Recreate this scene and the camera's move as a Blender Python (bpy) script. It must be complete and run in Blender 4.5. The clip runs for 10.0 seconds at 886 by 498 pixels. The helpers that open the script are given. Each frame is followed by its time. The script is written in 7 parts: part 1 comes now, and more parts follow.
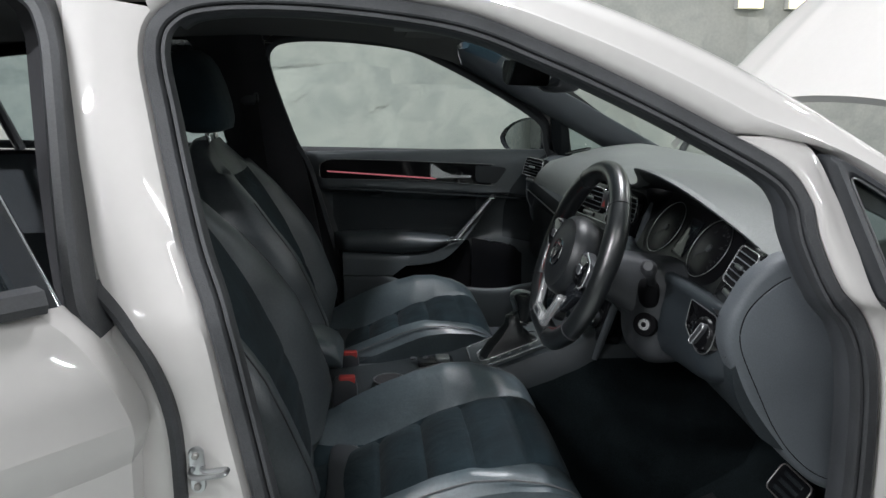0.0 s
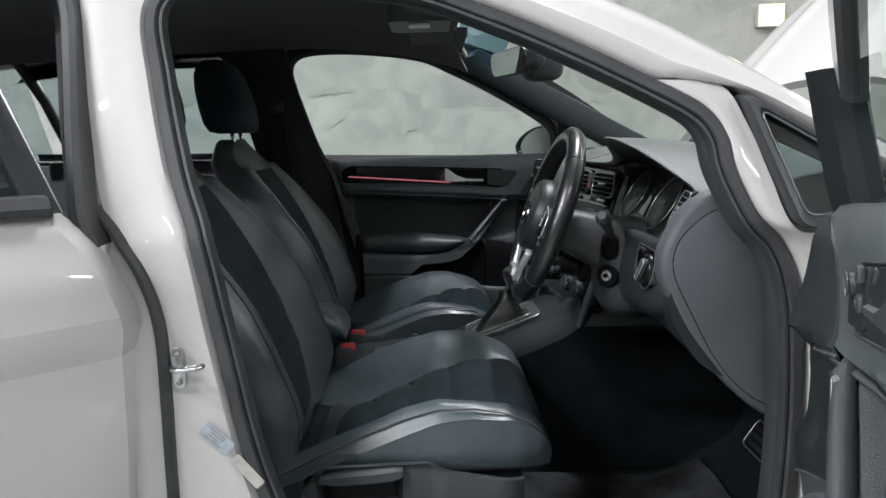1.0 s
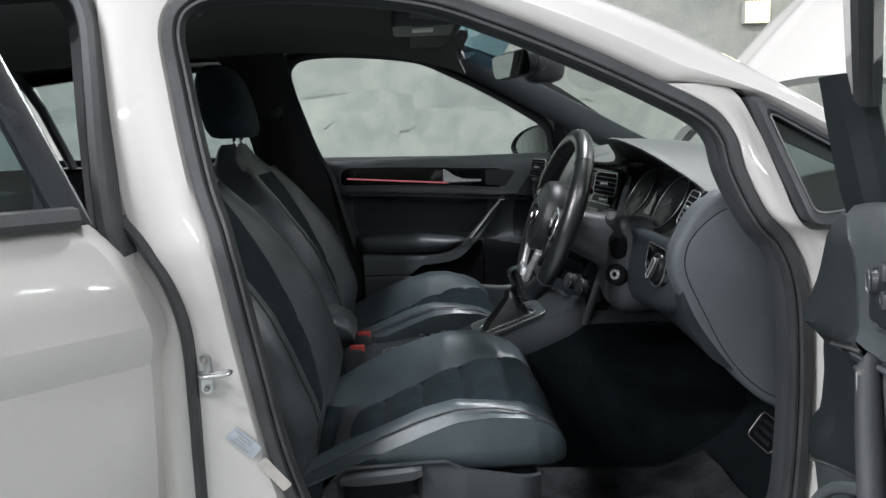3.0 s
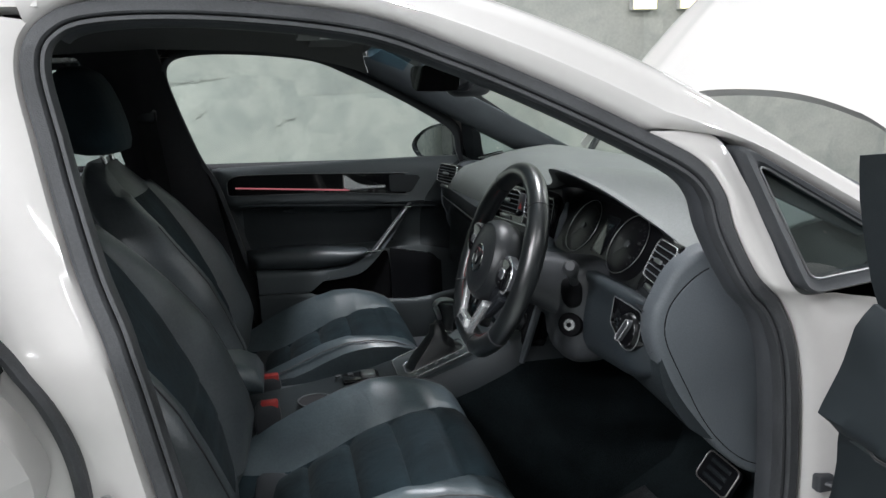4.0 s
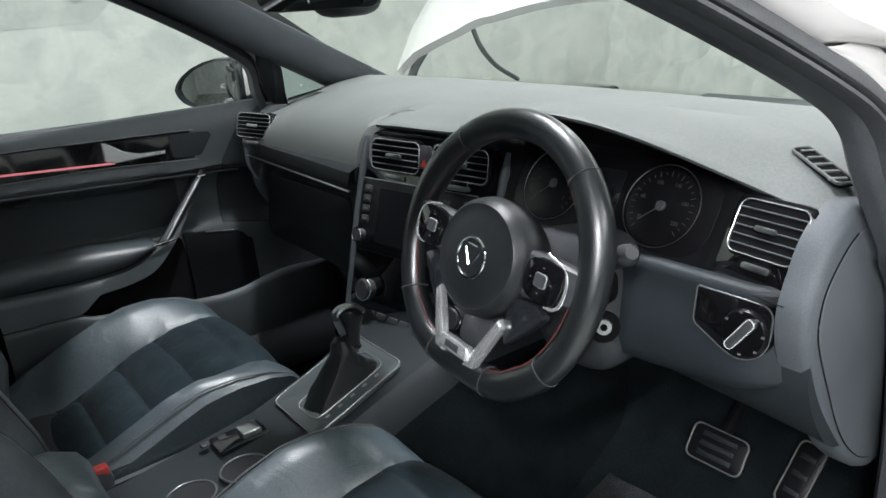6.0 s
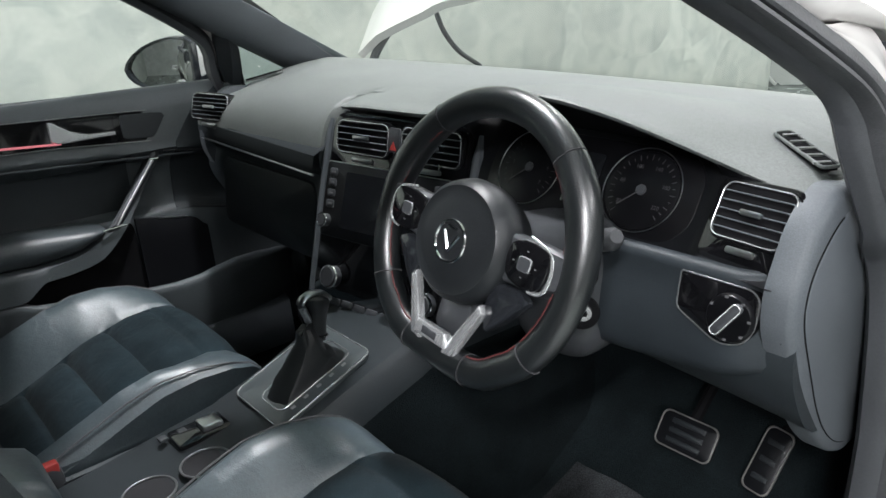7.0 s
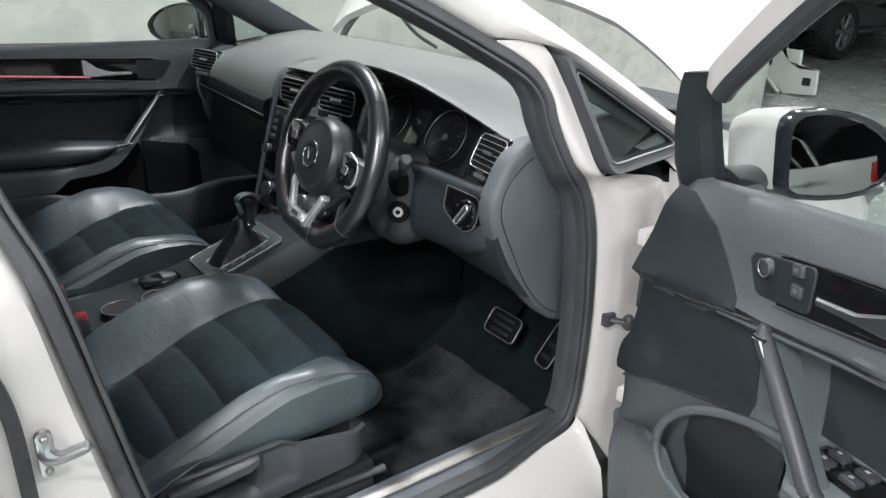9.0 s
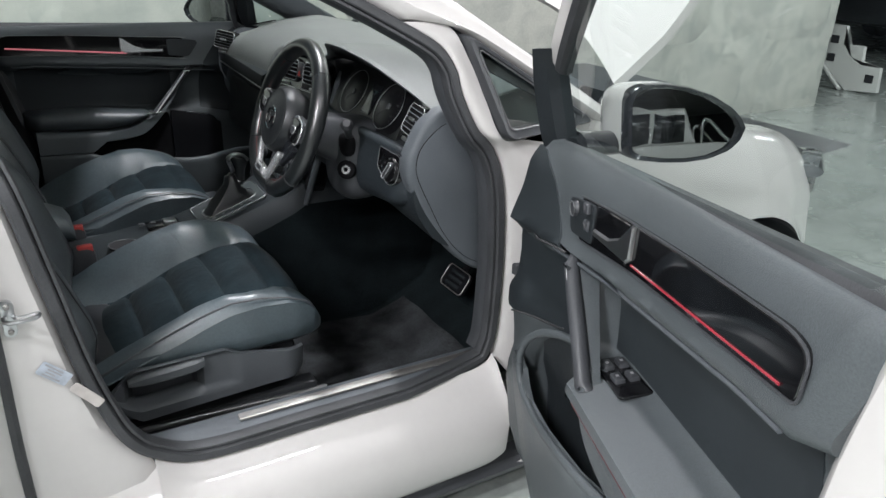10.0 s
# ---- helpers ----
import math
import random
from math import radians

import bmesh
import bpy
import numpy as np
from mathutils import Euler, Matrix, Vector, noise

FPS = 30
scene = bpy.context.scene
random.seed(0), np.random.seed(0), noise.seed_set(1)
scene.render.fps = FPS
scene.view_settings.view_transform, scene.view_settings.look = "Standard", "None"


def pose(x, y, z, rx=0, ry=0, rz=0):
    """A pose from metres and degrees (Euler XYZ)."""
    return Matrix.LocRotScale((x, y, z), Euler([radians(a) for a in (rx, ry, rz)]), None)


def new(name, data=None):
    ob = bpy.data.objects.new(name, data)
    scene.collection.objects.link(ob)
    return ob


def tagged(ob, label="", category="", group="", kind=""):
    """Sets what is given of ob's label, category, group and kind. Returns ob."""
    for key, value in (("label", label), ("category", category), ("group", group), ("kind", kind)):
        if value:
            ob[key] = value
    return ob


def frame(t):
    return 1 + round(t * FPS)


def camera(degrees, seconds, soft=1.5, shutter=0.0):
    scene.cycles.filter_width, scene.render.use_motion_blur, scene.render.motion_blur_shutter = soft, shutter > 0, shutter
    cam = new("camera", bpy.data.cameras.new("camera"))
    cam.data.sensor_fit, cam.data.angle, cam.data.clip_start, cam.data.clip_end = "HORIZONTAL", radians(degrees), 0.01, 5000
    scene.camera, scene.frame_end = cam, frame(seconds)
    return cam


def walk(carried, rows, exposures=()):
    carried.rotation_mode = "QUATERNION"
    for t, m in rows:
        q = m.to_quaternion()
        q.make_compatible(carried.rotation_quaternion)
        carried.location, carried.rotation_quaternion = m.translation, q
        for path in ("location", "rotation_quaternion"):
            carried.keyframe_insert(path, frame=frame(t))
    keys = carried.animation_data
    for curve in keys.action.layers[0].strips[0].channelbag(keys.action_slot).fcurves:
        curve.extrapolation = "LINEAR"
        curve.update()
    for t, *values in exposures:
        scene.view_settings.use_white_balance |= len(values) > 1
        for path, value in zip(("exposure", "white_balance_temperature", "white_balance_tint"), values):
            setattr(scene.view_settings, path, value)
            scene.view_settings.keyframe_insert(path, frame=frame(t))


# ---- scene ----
cam = camera(61.4, 10.0)
METRES, EYE, TILT, LEAN, TURN = 2.562, 1.22, -13.0, 0.0, -5.5
ROWS = [
    (0.0, 0.0, 0.0, 0.0, -0.0, 0.0, -0.0),
    (0.5, 0.039, -0.0241, -0.0324, 1.85, 2.0, 0.39),
    (1.0, 0.063, -0.0475, -0.068, 4.75, 3.86, 0.43),
    (1.5, 0.0748, -0.053, -0.0948, 6.26, 4.84, 0.73),
    (2.0, 0.0728, -0.0565, -0.1034, 6.58, 4.98, 1.07),
    (3.5, 0.0233, -0.0439, -0.0324, -0.48, 2.23, 2.31),
    (4.0, -0.0009, 0.0137, 0.0012, -6.33, 0.47, 3.69),
    (4.5, -0.043, 0.076, 0.027, -12.26, -1.43, 5.38),
    (5.0, -0.0904, 0.1333, 0.0463, -18.72, -3.47, 7.47),
    (5.5, -0.0902, 0.1881, 0.0526, -24.64, -5.98, 9.63),
    (6.0, -0.0961, 0.2306, 0.054, -30.44, -8.38, 11.22),
    (7.5, -0.1019, 0.2493, 0.0505, -34.79, -9.85, 10.02),
    (8.0, -0.0864, 0.1872, 0.0483, -33.79, -10.07, 8.33),
    (8.5, -0.1065, 0.092, 0.032, -32.51, -10.48, 6.58),
    (9.0, -0.1118, 0.0115, 0.024, -30.75, -10.91, 5.06),
    (9.5, -0.0908, -0.0807, 0.0002, -29.23, -11.32, 3.34),
    (10.0, -0.0548, -0.1248, -0.0, -24.54, -11.04, 3.62),
]
EXPOSURES = [(0.0, -0.22, 6350, 10), (1.0, -0.06, 6350, 10), (2.0, 0.06, 6300, 10), (3.5, -0.1, 6350, 10), (4.5, 0.0, 6250, 9), (5.0, 0.16, 6200, 8), (6.0, 0.52, 6350, 9), (7.5, 0.58, 6500, 10), (8.0, 0.62, 6650, 10), (8.5, 0.56, 6600, 10), (9.0, 0.46, 6450, 10), (10.0, 0.14, 6400, 11)]
walk(cam, [(t, pose(-1.437, -1.667, EYE, TILT, LEAN, TURN) @ pose(METRES * x, METRES * y, METRES * z, 90 + pitch, roll, yaw)) for t, x, y, z, yaw, pitch, roll in ROWS], EXPOSURES)


# ---- light: a closed parking hall with ceiling tube lamps ----
world = bpy.data.worlds.new("world")
scene.world = world
world.use_nodes = True
world.node_tree.nodes["Background"].inputs[0].default_value = (0.55, 0.6, 0.62, 1)
world.node_tree.nodes["Background"].inputs[1].default_value = 0.05
LAMP_POWER = 44.0
LAMP_COLOUR = (0.98, 0.98, 1.0)
CEILING = 2.75
# unseen tubes at x -3.2 and -4.4 are added to brighten rear-facing surfaces
LAMPS = [(-3.2, -2.0, 2.3), (-4.4, -3.2, 2.5), (-1.0, -2.6, 0.45), (1.3, -2.6, 0.95), (-2.8, -4.6, 0.30), (0.2, -4.6, 0.22), (3.6, -2.6, 2.0), (6.5, 0.5, 0.9)]
DOWNLIGHTS = [(-3.0, 0.6, 0.9), (-0.74, 0.12, 0.85), (1.0, 0.25, 0.30), (3.7, 1.0, 0.76)]


# ---- materials ----
def material(name, colour, rough=0.5, metal=0.0, coat=0.0, vary=0.0, scale=8.0, fine=0.0, fine_scale=300.0,
             bump=0.0, bump_scale=400.0, bump_dist=0.002, rough_vary=0.0, emit=None, power=0.0, sheen=0.0,
             alpha=1.0, spec=0.5, coat_rough=0.03, wrinkle=0.0, wrinkle_scale=22.0):
    m = bpy.data.materials.new(name)
    m.use_nodes = True
    t = m.node_tree
    b = t.nodes["Principled BSDF"]
    b.inputs["Base Color"].default_value = (*colour, 1)
    b.inputs["Roughness"].default_value = rough
    b.inputs["Metallic"].default_value = metal
    b.inputs["Coat Weight"].default_value = coat
    b.inputs["Coat Roughness"].default_value = coat_rough
    b.inputs["Sheen Weight"].default_value = sheen
    b.inputs["Specular IOR Level"].default_value = spec
    co = t.nodes.new("ShaderNodeTexCoord")
    if vary or fine:
        n = t.nodes.new("ShaderNodeTexNoise")
        n.inputs["Scale"].default_value, n.inputs["Detail"].default_value = scale, 6
        t.links.new(co.outputs["Object"], n.inputs["Vector"])
        f = t.nodes.new("ShaderNodeTexNoise")
        f.inputs["Scale"].default_value, f.inputs["Detail"].default_value = fine_scale, 3
        t.links.new(co.outputs["Object"], f.inputs["Vector"])
        r1 = t.nodes.new("ShaderNodeMapRange")
        r1.inputs[1].default_value, r1.inputs[2].default_value = 0.3, 0.7
        r1.inputs[3].default_value, r1.inputs[4].default_value = 1 - vary, 1 + vary
        t.links.new(n.outputs["Fac"], r1.inputs[0])
        r2 = t.nodes.new("ShaderNodeMapRange")
        r2.inputs[1].default_value, r2.inputs[2].default_value = 0.3, 0.7
        r2.inputs[3].default_value, r2.inputs[4].default_value = 1 - fine, 1 + fine
        t.links.new(f.outputs["Fac"], r2.inputs[0])
        mu = t.nodes.new("ShaderNodeMath")
        mu.operation = "MULTIPLY"
        t.links.new(r1.outputs[0], mu.inputs[0])
        t.links.new(r2.outputs[0], mu.inputs[1])
        vm = t.nodes.new("ShaderNodeVectorMath")
        vm.operation = "SCALE"
        vm.inputs[0].default_value = colour
        t.links.new(mu.outputs[0], vm.inputs["Scale"])
        t.links.new(vm.outputs[0], b.inputs["Base Color"])
        if rough_vary:
            r3 = t.nodes.new("ShaderNodeMapRange")
            r3.inputs[1].default_value, r3.inputs[2].default_value = 0.3, 0.7
            r3.inputs[3].default_value, r3.inputs[4].default_value = max(0.02, rough - rough_vary), min(1, rough + rough_vary)
            t.links.new(n.outputs["Fac"], r3.inputs[0])
            t.links.new(r3.outputs[0], b.inputs["Roughness"])
    if bump:
        v = t.nodes.new("ShaderNodeTexVoronoi")
        v.inputs["Scale"].default_value = bump_scale
        t.links.new(co.outputs["Object"], v.inputs["Vector"])
        bp = t.nodes.new("ShaderNodeBump")
        bp.inputs["Strength"].default_value, bp.inputs["Distance"].default_value = bump, bump_dist
        t.links.new(v.outputs["Distance"], bp.inputs["Height"])
        t.links.new(bp.outputs[0], b.inputs["Normal"])
        if wrinkle:
            w = t.nodes.new("ShaderNodeTexNoise")
            w.inputs["Scale"].default_value, w.inputs["Detail"].default_value, w.inputs["Distortion"].default_value = wrinkle_scale, 4, 1.2
            t.links.new(co.outputs["Object"], w.inputs["Vector"])
            wb = t.nodes.new("ShaderNodeBump")
            wb.inputs["Strength"].default_value, wb.inputs["Distance"].default_value = wrinkle, 0.006
            t.links.new(w.outputs["Fac"], wb.inputs["Height"])
            t.links.new(wb.outputs[0], bp.inputs["Normal"])
    if emit:
        b.inputs["Emission Color"].default_value = (*emit, 1)
        b.inputs["Emission Strength"].default_value = power
    return m


def glass(name, tint, gloss=0.12):
    """Tinted sheet glass: what is behind shows through the tint, with a mirror-like sheen on top."""
    m = bpy.data.materials.new(name)
    m.use_nodes = True
    t = m.node_tree
    t.nodes.clear()
    out = t.nodes.new("ShaderNodeOutputMaterial")
    tr = t.nodes.new("ShaderNodeBsdfTransparent")
    tr.inputs[0].default_value = (*tint, 1)
    gl = t.nodes.new("ShaderNodeBsdfGlossy")
    gl.inputs["Roughness"].default_value = 0.01
    lw = t.nodes.new("ShaderNodeLayerWeight")
    lw.inputs[0].default_value = 0.5
    pw = t.nodes.new("ShaderNodeMath")
    pw.operation, pw.inputs[1].default_value = "POWER", 4.0
    t.links.new(lw.outputs["Facing"], pw.inputs[0])
    fr = t.nodes.new("ShaderNodeMath")
    fr.operation, fr.inputs[1].default_value, fr.inputs[2].default_value = "MULTIPLY_ADD", 0.5, gloss * 0.4
    t.links.new(pw.outputs[0], fr.inputs[0])
    mx = t.nodes.new("ShaderNodeMixShader")
    t.links.new(fr.outputs[0], mx.inputs[0])
    t.links.new(tr.outputs[0], mx.inputs[1])
    t.links.new(gl.outputs[0], mx.inputs[2])
    t.links.new(mx.outputs[0], out.inputs[0])
    return m


PAINT = material("white_paint", (0.615, 0.594, 0.577), 0.6, coat=1.0, vary=0.015, scale=3, fine=0.01, fine_scale=60)
SATINDARK = material("dark_satin_trim", (0.22, 0.225, 0.23), 0.3, metal=0.6, vary=0.06, scale=25)
GLOSSFRAME = material("gloss_black_frame", (0.020, 0.022, 0.026), 0.15, coat=0.5, vary=0.15, scale=14)
RUBBER = material("black_rubber", (0.050, 0.052, 0.056), 0.55, vary=0.2, scale=14, fine=0.1, bump=0.15, bump_scale=500)
PLASTIC = material("soft_grey_plastic", (0.094, 0.105, 0.116), 0.5, vary=0.08, scale=9, fine=0.12, fine_scale=500, bump=0.35, bump_scale=900, bump_dist=0.0008)
# paler than the lower plastics: windscreen light on the dash top put into colour
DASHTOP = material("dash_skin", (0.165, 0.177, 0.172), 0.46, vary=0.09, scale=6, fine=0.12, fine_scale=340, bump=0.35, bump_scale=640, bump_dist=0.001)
HARD = material("hard_black_plastic", (0.050, 0.053, 0.058), 0.42, vary=0.12, scale=11, fine=0.08, bump=0.2, bump_scale=800, bump_dist=0.0006, spec=0.4)
# on the dash's lower face its darkness is shade put into the colour
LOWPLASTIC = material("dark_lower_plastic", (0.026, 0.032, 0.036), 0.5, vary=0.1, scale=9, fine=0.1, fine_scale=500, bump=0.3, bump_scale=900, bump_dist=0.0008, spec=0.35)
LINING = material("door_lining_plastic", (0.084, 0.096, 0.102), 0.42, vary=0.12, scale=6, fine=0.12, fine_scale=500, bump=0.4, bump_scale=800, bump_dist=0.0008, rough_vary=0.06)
# knee panel grey darkened, the shade under the column painted in
KNEE = material("knee_panel_shaded", (0.026, 0.032, 0.037), 0.45, vary=0.1, scale=9, fine=0.1, fine_scale=500, bump=0.3, bump_scale=900, bump_dist=0.0008, spec=0.3)
# black parts, and glove box lid and pocket whose shade it paints in
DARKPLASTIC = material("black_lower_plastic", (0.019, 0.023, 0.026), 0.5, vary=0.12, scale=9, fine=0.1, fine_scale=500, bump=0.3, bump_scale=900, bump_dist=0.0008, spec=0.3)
SURROUND = material("satin_black_surround", (0.007, 0.0075, 0.009), 0.38, spec=0.25, vary=0.15, scale=12, fine=0.08)
DIM = material("dim_marking", (0.045, 0.045, 0.048), 0.5, vary=0.1, scale=50)
FAINT = material("faint_marking", (0.10, 0.10, 0.105), 0.5, vary=0.1, scale=50)
GLOSS = material("piano_black", (0.006, 0.006, 0.007), 0.06, coat=0.6, vary=0.2, scale=20)
LINER = material("black_headliner", (0.030, 0.030, 0.033), 0.95, vary=0.12, scale=10, fine=0.25, fine_scale=700, sheen=0.15, spec=0.15)
LEATHER = material("black_leather", (0.068, 0.092, 0.104), 0.42, wrinkle=0.30, spec=0.7, coat=0.8, coat_rough=0.40, vary=0.22, scale=9, fine=0.12, fine_scale=200, bump=0.22, bump_scale=420, bump_dist=0.0012, rough_vary=0.08)
SUEDE = material("dark_suede", (0.014, 0.025, 0.031), 0.85, wrinkle=0.4, bump=0.1, bump_scale=900, vary=0.35, scale=12, fine=0.25, fine_scale=600, sheen=0.04, spec=0.2)
WHEELSKIN = material("wheel_leather", (0.010, 0.012, 0.013), 0.34, spec=0.8, coat=0.5, coat_rough=0.24, vary=0.2, scale=16, fine=0.08, bump=0.2, bump_scale=500, bump_dist=0.0008, rough_vary=0.03)
CHROME = material("chrome", (0.75, 0.76, 0.77), 0.09, metal=1.0, vary=0.03, scale=30)
SATIN = material("satin_metal", (0.55, 0.56, 0.57), 0.28, metal=1.0, vary=0.05, scale=20)
BRIGHT = material("bright_trim", (0.80, 0.81, 0.82), 0.24, metal=0.75, vary=0.04, scale=25)
STEEL = material("brushed_steel", (0.36, 0.35, 0.335), 0.5, metal=0.85, vary=0.12, scale=15, fine=0.08, fine_scale=90)
CARPET = material("black_carpet", (0.011, 0.016, 0.018), 1.0, vary=0.25, scale=16, fine=0.4, fine_scale=420, bump=0.9, bump_scale=600, bump_dist=0.003, spec=0.12)
MAT = material("dusty_mat_fabric", (0.040, 0.043, 0.046), 1.0, vary=0.8, scale=9, fine=0.4, fine_scale=380, bump=0.9, bump_scale=520, bump_dist=0.003, spec=0.12)
HUBSKIN = material("airbag_cover", (0.016, 0.018, 0.020), 0.4, vary=0.1, scale=14, fine=0.08, bump=0.2, bump_scale=700, bump_dist=0.0008)
SEATPLASTIC = material("seat_side_plastic", (0.086, 0.094, 0.101), 0.45, vary=0.08, scale=9, fine=0.1, fine_scale=500, bump=0.3, bump_scale=900, bump_dist=0.0008)
# seat leather copied darker, the backrest's shade put into its colour
SHADEDLEATHER = material("shaded_leather", (0.060, 0.071, 0.077), 0.42, wrinkle=0.22, wrinkle_scale=14, spec=0.6, coat=0.4, coat_rough=0.45, vary=0.22, scale=9, fine=0.12, fine_scale=200, bump=0.22, bump_scale=420, bump_dist=0.0012, rough_vary=0.08)
CONSOLETOP = material("satin_console_plate", (0.075, 0.088, 0.092), 0.30, coat=0.3, coat_rough=0.2, vary=0.1, scale=20, fine=0.06)
# near black: shade inside pockets, ducts and recesses painted in, plus dark small parts
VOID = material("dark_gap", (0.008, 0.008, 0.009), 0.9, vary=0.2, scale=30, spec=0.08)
RED = material("red_plastic", (0.42, 0.04, 0.035), 0.35, vary=0.1, scale=20)
REDLIGHT = material("red_light_strip", (0.25, 0.045, 0.05), 0.3, emit=(1.0, 0.30, 0.35), power=0.36, vary=0.1, scale=40)
REDSTRIP = material("red_strip_lens", (0.30, 0.030, 0.045), 0.2, coat=0.5, vary=0.1, scale=40)
STITCH = material("red_thread", (0.10, 0.022, 0.022), 0.8, vary=0.2, scale=80)
GREYTHREAD = material("grey_thread", (0.12, 0.12, 0.125), 0.7, vary=0.2, scale=80)
DIAL = material("dial_face", (0.005, 0.005, 0.006), 0.3, spec=0.25, vary=0.2, scale=30)
MARK = material("pale_marking", (0.33, 0.33, 0.34), 0.5, vary=0.05, scale=50)
SCREEN = material("dark_screen", (0.01, 0.011, 0.013), 0.12, coat=0.3, vary=0.2, scale=25)
MIRROR = material("mirror_glass", (0.38, 0.40, 0.40), 0.01, metal=1.0)
TYRE = material("tyre_rubber", (0.02, 0.02, 0.02), 0.8, vary=0.2, scale=15, fine=0.1)
ALLOY = material("wheel_alloy", (0.5, 0.5, 0.51), 0.3, metal=0.9, vary=0.06, scale=12)
BELT = material("belt_webbing", (0.02, 0.02, 0.021), 0.8, vary=0.15, scale=30, fine=0.2, fine_scale=800, spec=0.2)
STICKER = material("sticker_paper", (0.42, 0.46, 0.52), 0.5, vary=0.2, scale=90)
LAMPGLASS = material("headlamp_lens", (0.14, 0.15, 0.16), 0.05, coat=1.0, vary=0.3, scale=18)
REDLENS = material("tail_lamp_lens", (0.4, 0.02, 0.02), 0.1, coat=0.6, vary=0.15, scale=20)
BLUETINT = glass("blue_reflection_glass", (0.42, 0.66, 0.80))
WINDSCREEN_GLASS = glass("windscreen_glass", (0.86, 0.93, 0.89))
DOOR_GLASS = glass("door_glass", (0.80, 0.87, 0.85))
REAR_GLASS = glass("tinted_glass", (0.48, 0.56, 0.57))
QUARTER_GLASS = glass("smoked_glass", (0.46, 0.56, 0.55), 0.30)


# ---- building blocks ----
V = Vector


def part(name, bm, mats, parent=None, label="", angle=38, m=None):
    """Links a bmesh as one mesh object under a thing or a part."""
    if m is not None:
        bm.transform(m)
    bmesh.ops.recalc_face_normals(bm, faces=bm.faces)
    me = bpy.data.meshes.new(name)
    bm.to_mesh(me)
    bm.free()
    me.shade_smooth()
    me.set_sharp_from_angle(angle=radians(angle))
    for mt in (mats if isinstance(mats, (list, tuple)) else [mats]):
        me.materials.append(mt)
    ob = new(name, me)
    if parent is not None:
        ob.parent = parent
    if label:
        ob["label"] = label
    return ob


def thing(name, label, category, group="", kind=""):
    return tagged(new(name), label, category, group, kind)


def spline(pts, n, closed=False):
    """n points along a Catmull-Rom curve through pts, even in the index of the points."""
    p = [np.array(q, float) for q in pts]
    k = len(p)
    out = []
    for i in range(n):
        u = i * k / n if closed else i * (k - 1) / (n - 1)
        out.append(cat(p, u, closed))
    return out


def cat(p, u, closed):
    k = len(p)
    j = int(math.floor(u))
    if not closed:
        j = min(j, k - 2)
    f = u - j
    if closed:
        a, b, c, d = p[(j - 1) % k], p[j % k], p[(j + 1) % k], p[(j + 2) % k]
    else:
        b, c = p[j], p[j + 1]
        a = p[j - 1] if j > 0 else 2 * b - c
        d = p[j + 2] if j + 2 < k else 2 * c - b
    return 0.5 * ((2 * b) + (c - a) * f + (2 * a - 5 * b + 4 * c - d) * f * f + (3 * b - a - 3 * c + d) * f ** 3)


def lerp(x, xs, ys):
    return float(np.interp(x, xs, ys))


def grid(bm, rows, wrap=False):
    """A sheet of quads through rows of points; wrap joins each row's end to its start."""
    vs = [[bm.verts.new(V(p)) for p in r] for r in rows]
    n = len(vs[0])
    fs = []
    for a, b in zip(vs, vs[1:]):
        for j in range(n if wrap else n - 1):
            fs.append(bm.faces.new((a[j], a[(j + 1) % n], b[(j + 1) % n], b[j])))
    return vs, fs


def loft(bm, rings, cap=True, closed=False):
    vs, fs = grid(bm, rings, True)
    n = len(vs[0])
    if closed:
        a, b = vs[-1], vs[0]
        for j in range(n):
            fs.append(bm.faces.new((a[j], a[(j + 1) % n], b[(j + 1) % n], b[j])))
    elif cap:
        for r in (vs[0], vs[-1]):
            c = bm.verts.new(sum((v.co for v in r), V((0, 0, 0))) / n)
            for j in range(n):
                fs.append(bm.faces.new((r[j], r[(j + 1) % n], c)))
    return fs


def slab(bm, rows, depth):
    """A sheet with thickness: depth is a vector, or a function of (i, j) that gives one."""
    d = depth if callable(depth) else (lambda i, j: depth)
    top = [[V(p) for p in r] for r in rows]
    low = [[p + V(d(i, j)) for j, p in enumerate(r)] for i, r in enumerate(top)]
    a, _ = grid(bm, top)
    b, _ = grid(bm, low)
    ring = [(0, j) for j in range(len(a[0]))] + [(i, len(a[0]) - 1) for i in range(1, len(a))]
    ring += [(len(a) - 1, j) for j in range(len(a[0]) - 2, -1, -1)] + [(i, 0) for i in range(len(a) - 2, 0, -1)]
    for k in range(len(ring)):
        (i, j), (p, q) = ring[k], ring[(k + 1) % len(ring)]
        bm.faces.new((a[i][j], a[p][q], b[p][q], b[i][j]))


def tube(bm, pts, r, n=8, closed=False, flat=1.0, up=(0, 0, 1)):
    """A round or flattened rod along points; r is a number or one for each point."""
    pts = [V(p) for p in pts]
    k = len(pts)
    rings = []
    for i, p in enumerate(pts):
        a = pts[(i - 1) % k] if closed or i > 0 else p
        b = pts[(i + 1) % k] if closed or i < k - 1 else p
        t = (b - a).normalized()
        u = V(up) - t * t.dot(V(up))
        if u.length < 1e-4:
            u = t.orthogonal()
        u.normalize()
        w = t.cross(u)
        rad = r[i] if isinstance(r, (list, tuple)) else r
        rings.append([p + (w * math.cos(2 * math.pi * j / n) + u * flat * math.sin(2 * math.pi * j / n)) * rad for j in range(n)])
    loft(bm, rings, True, closed)


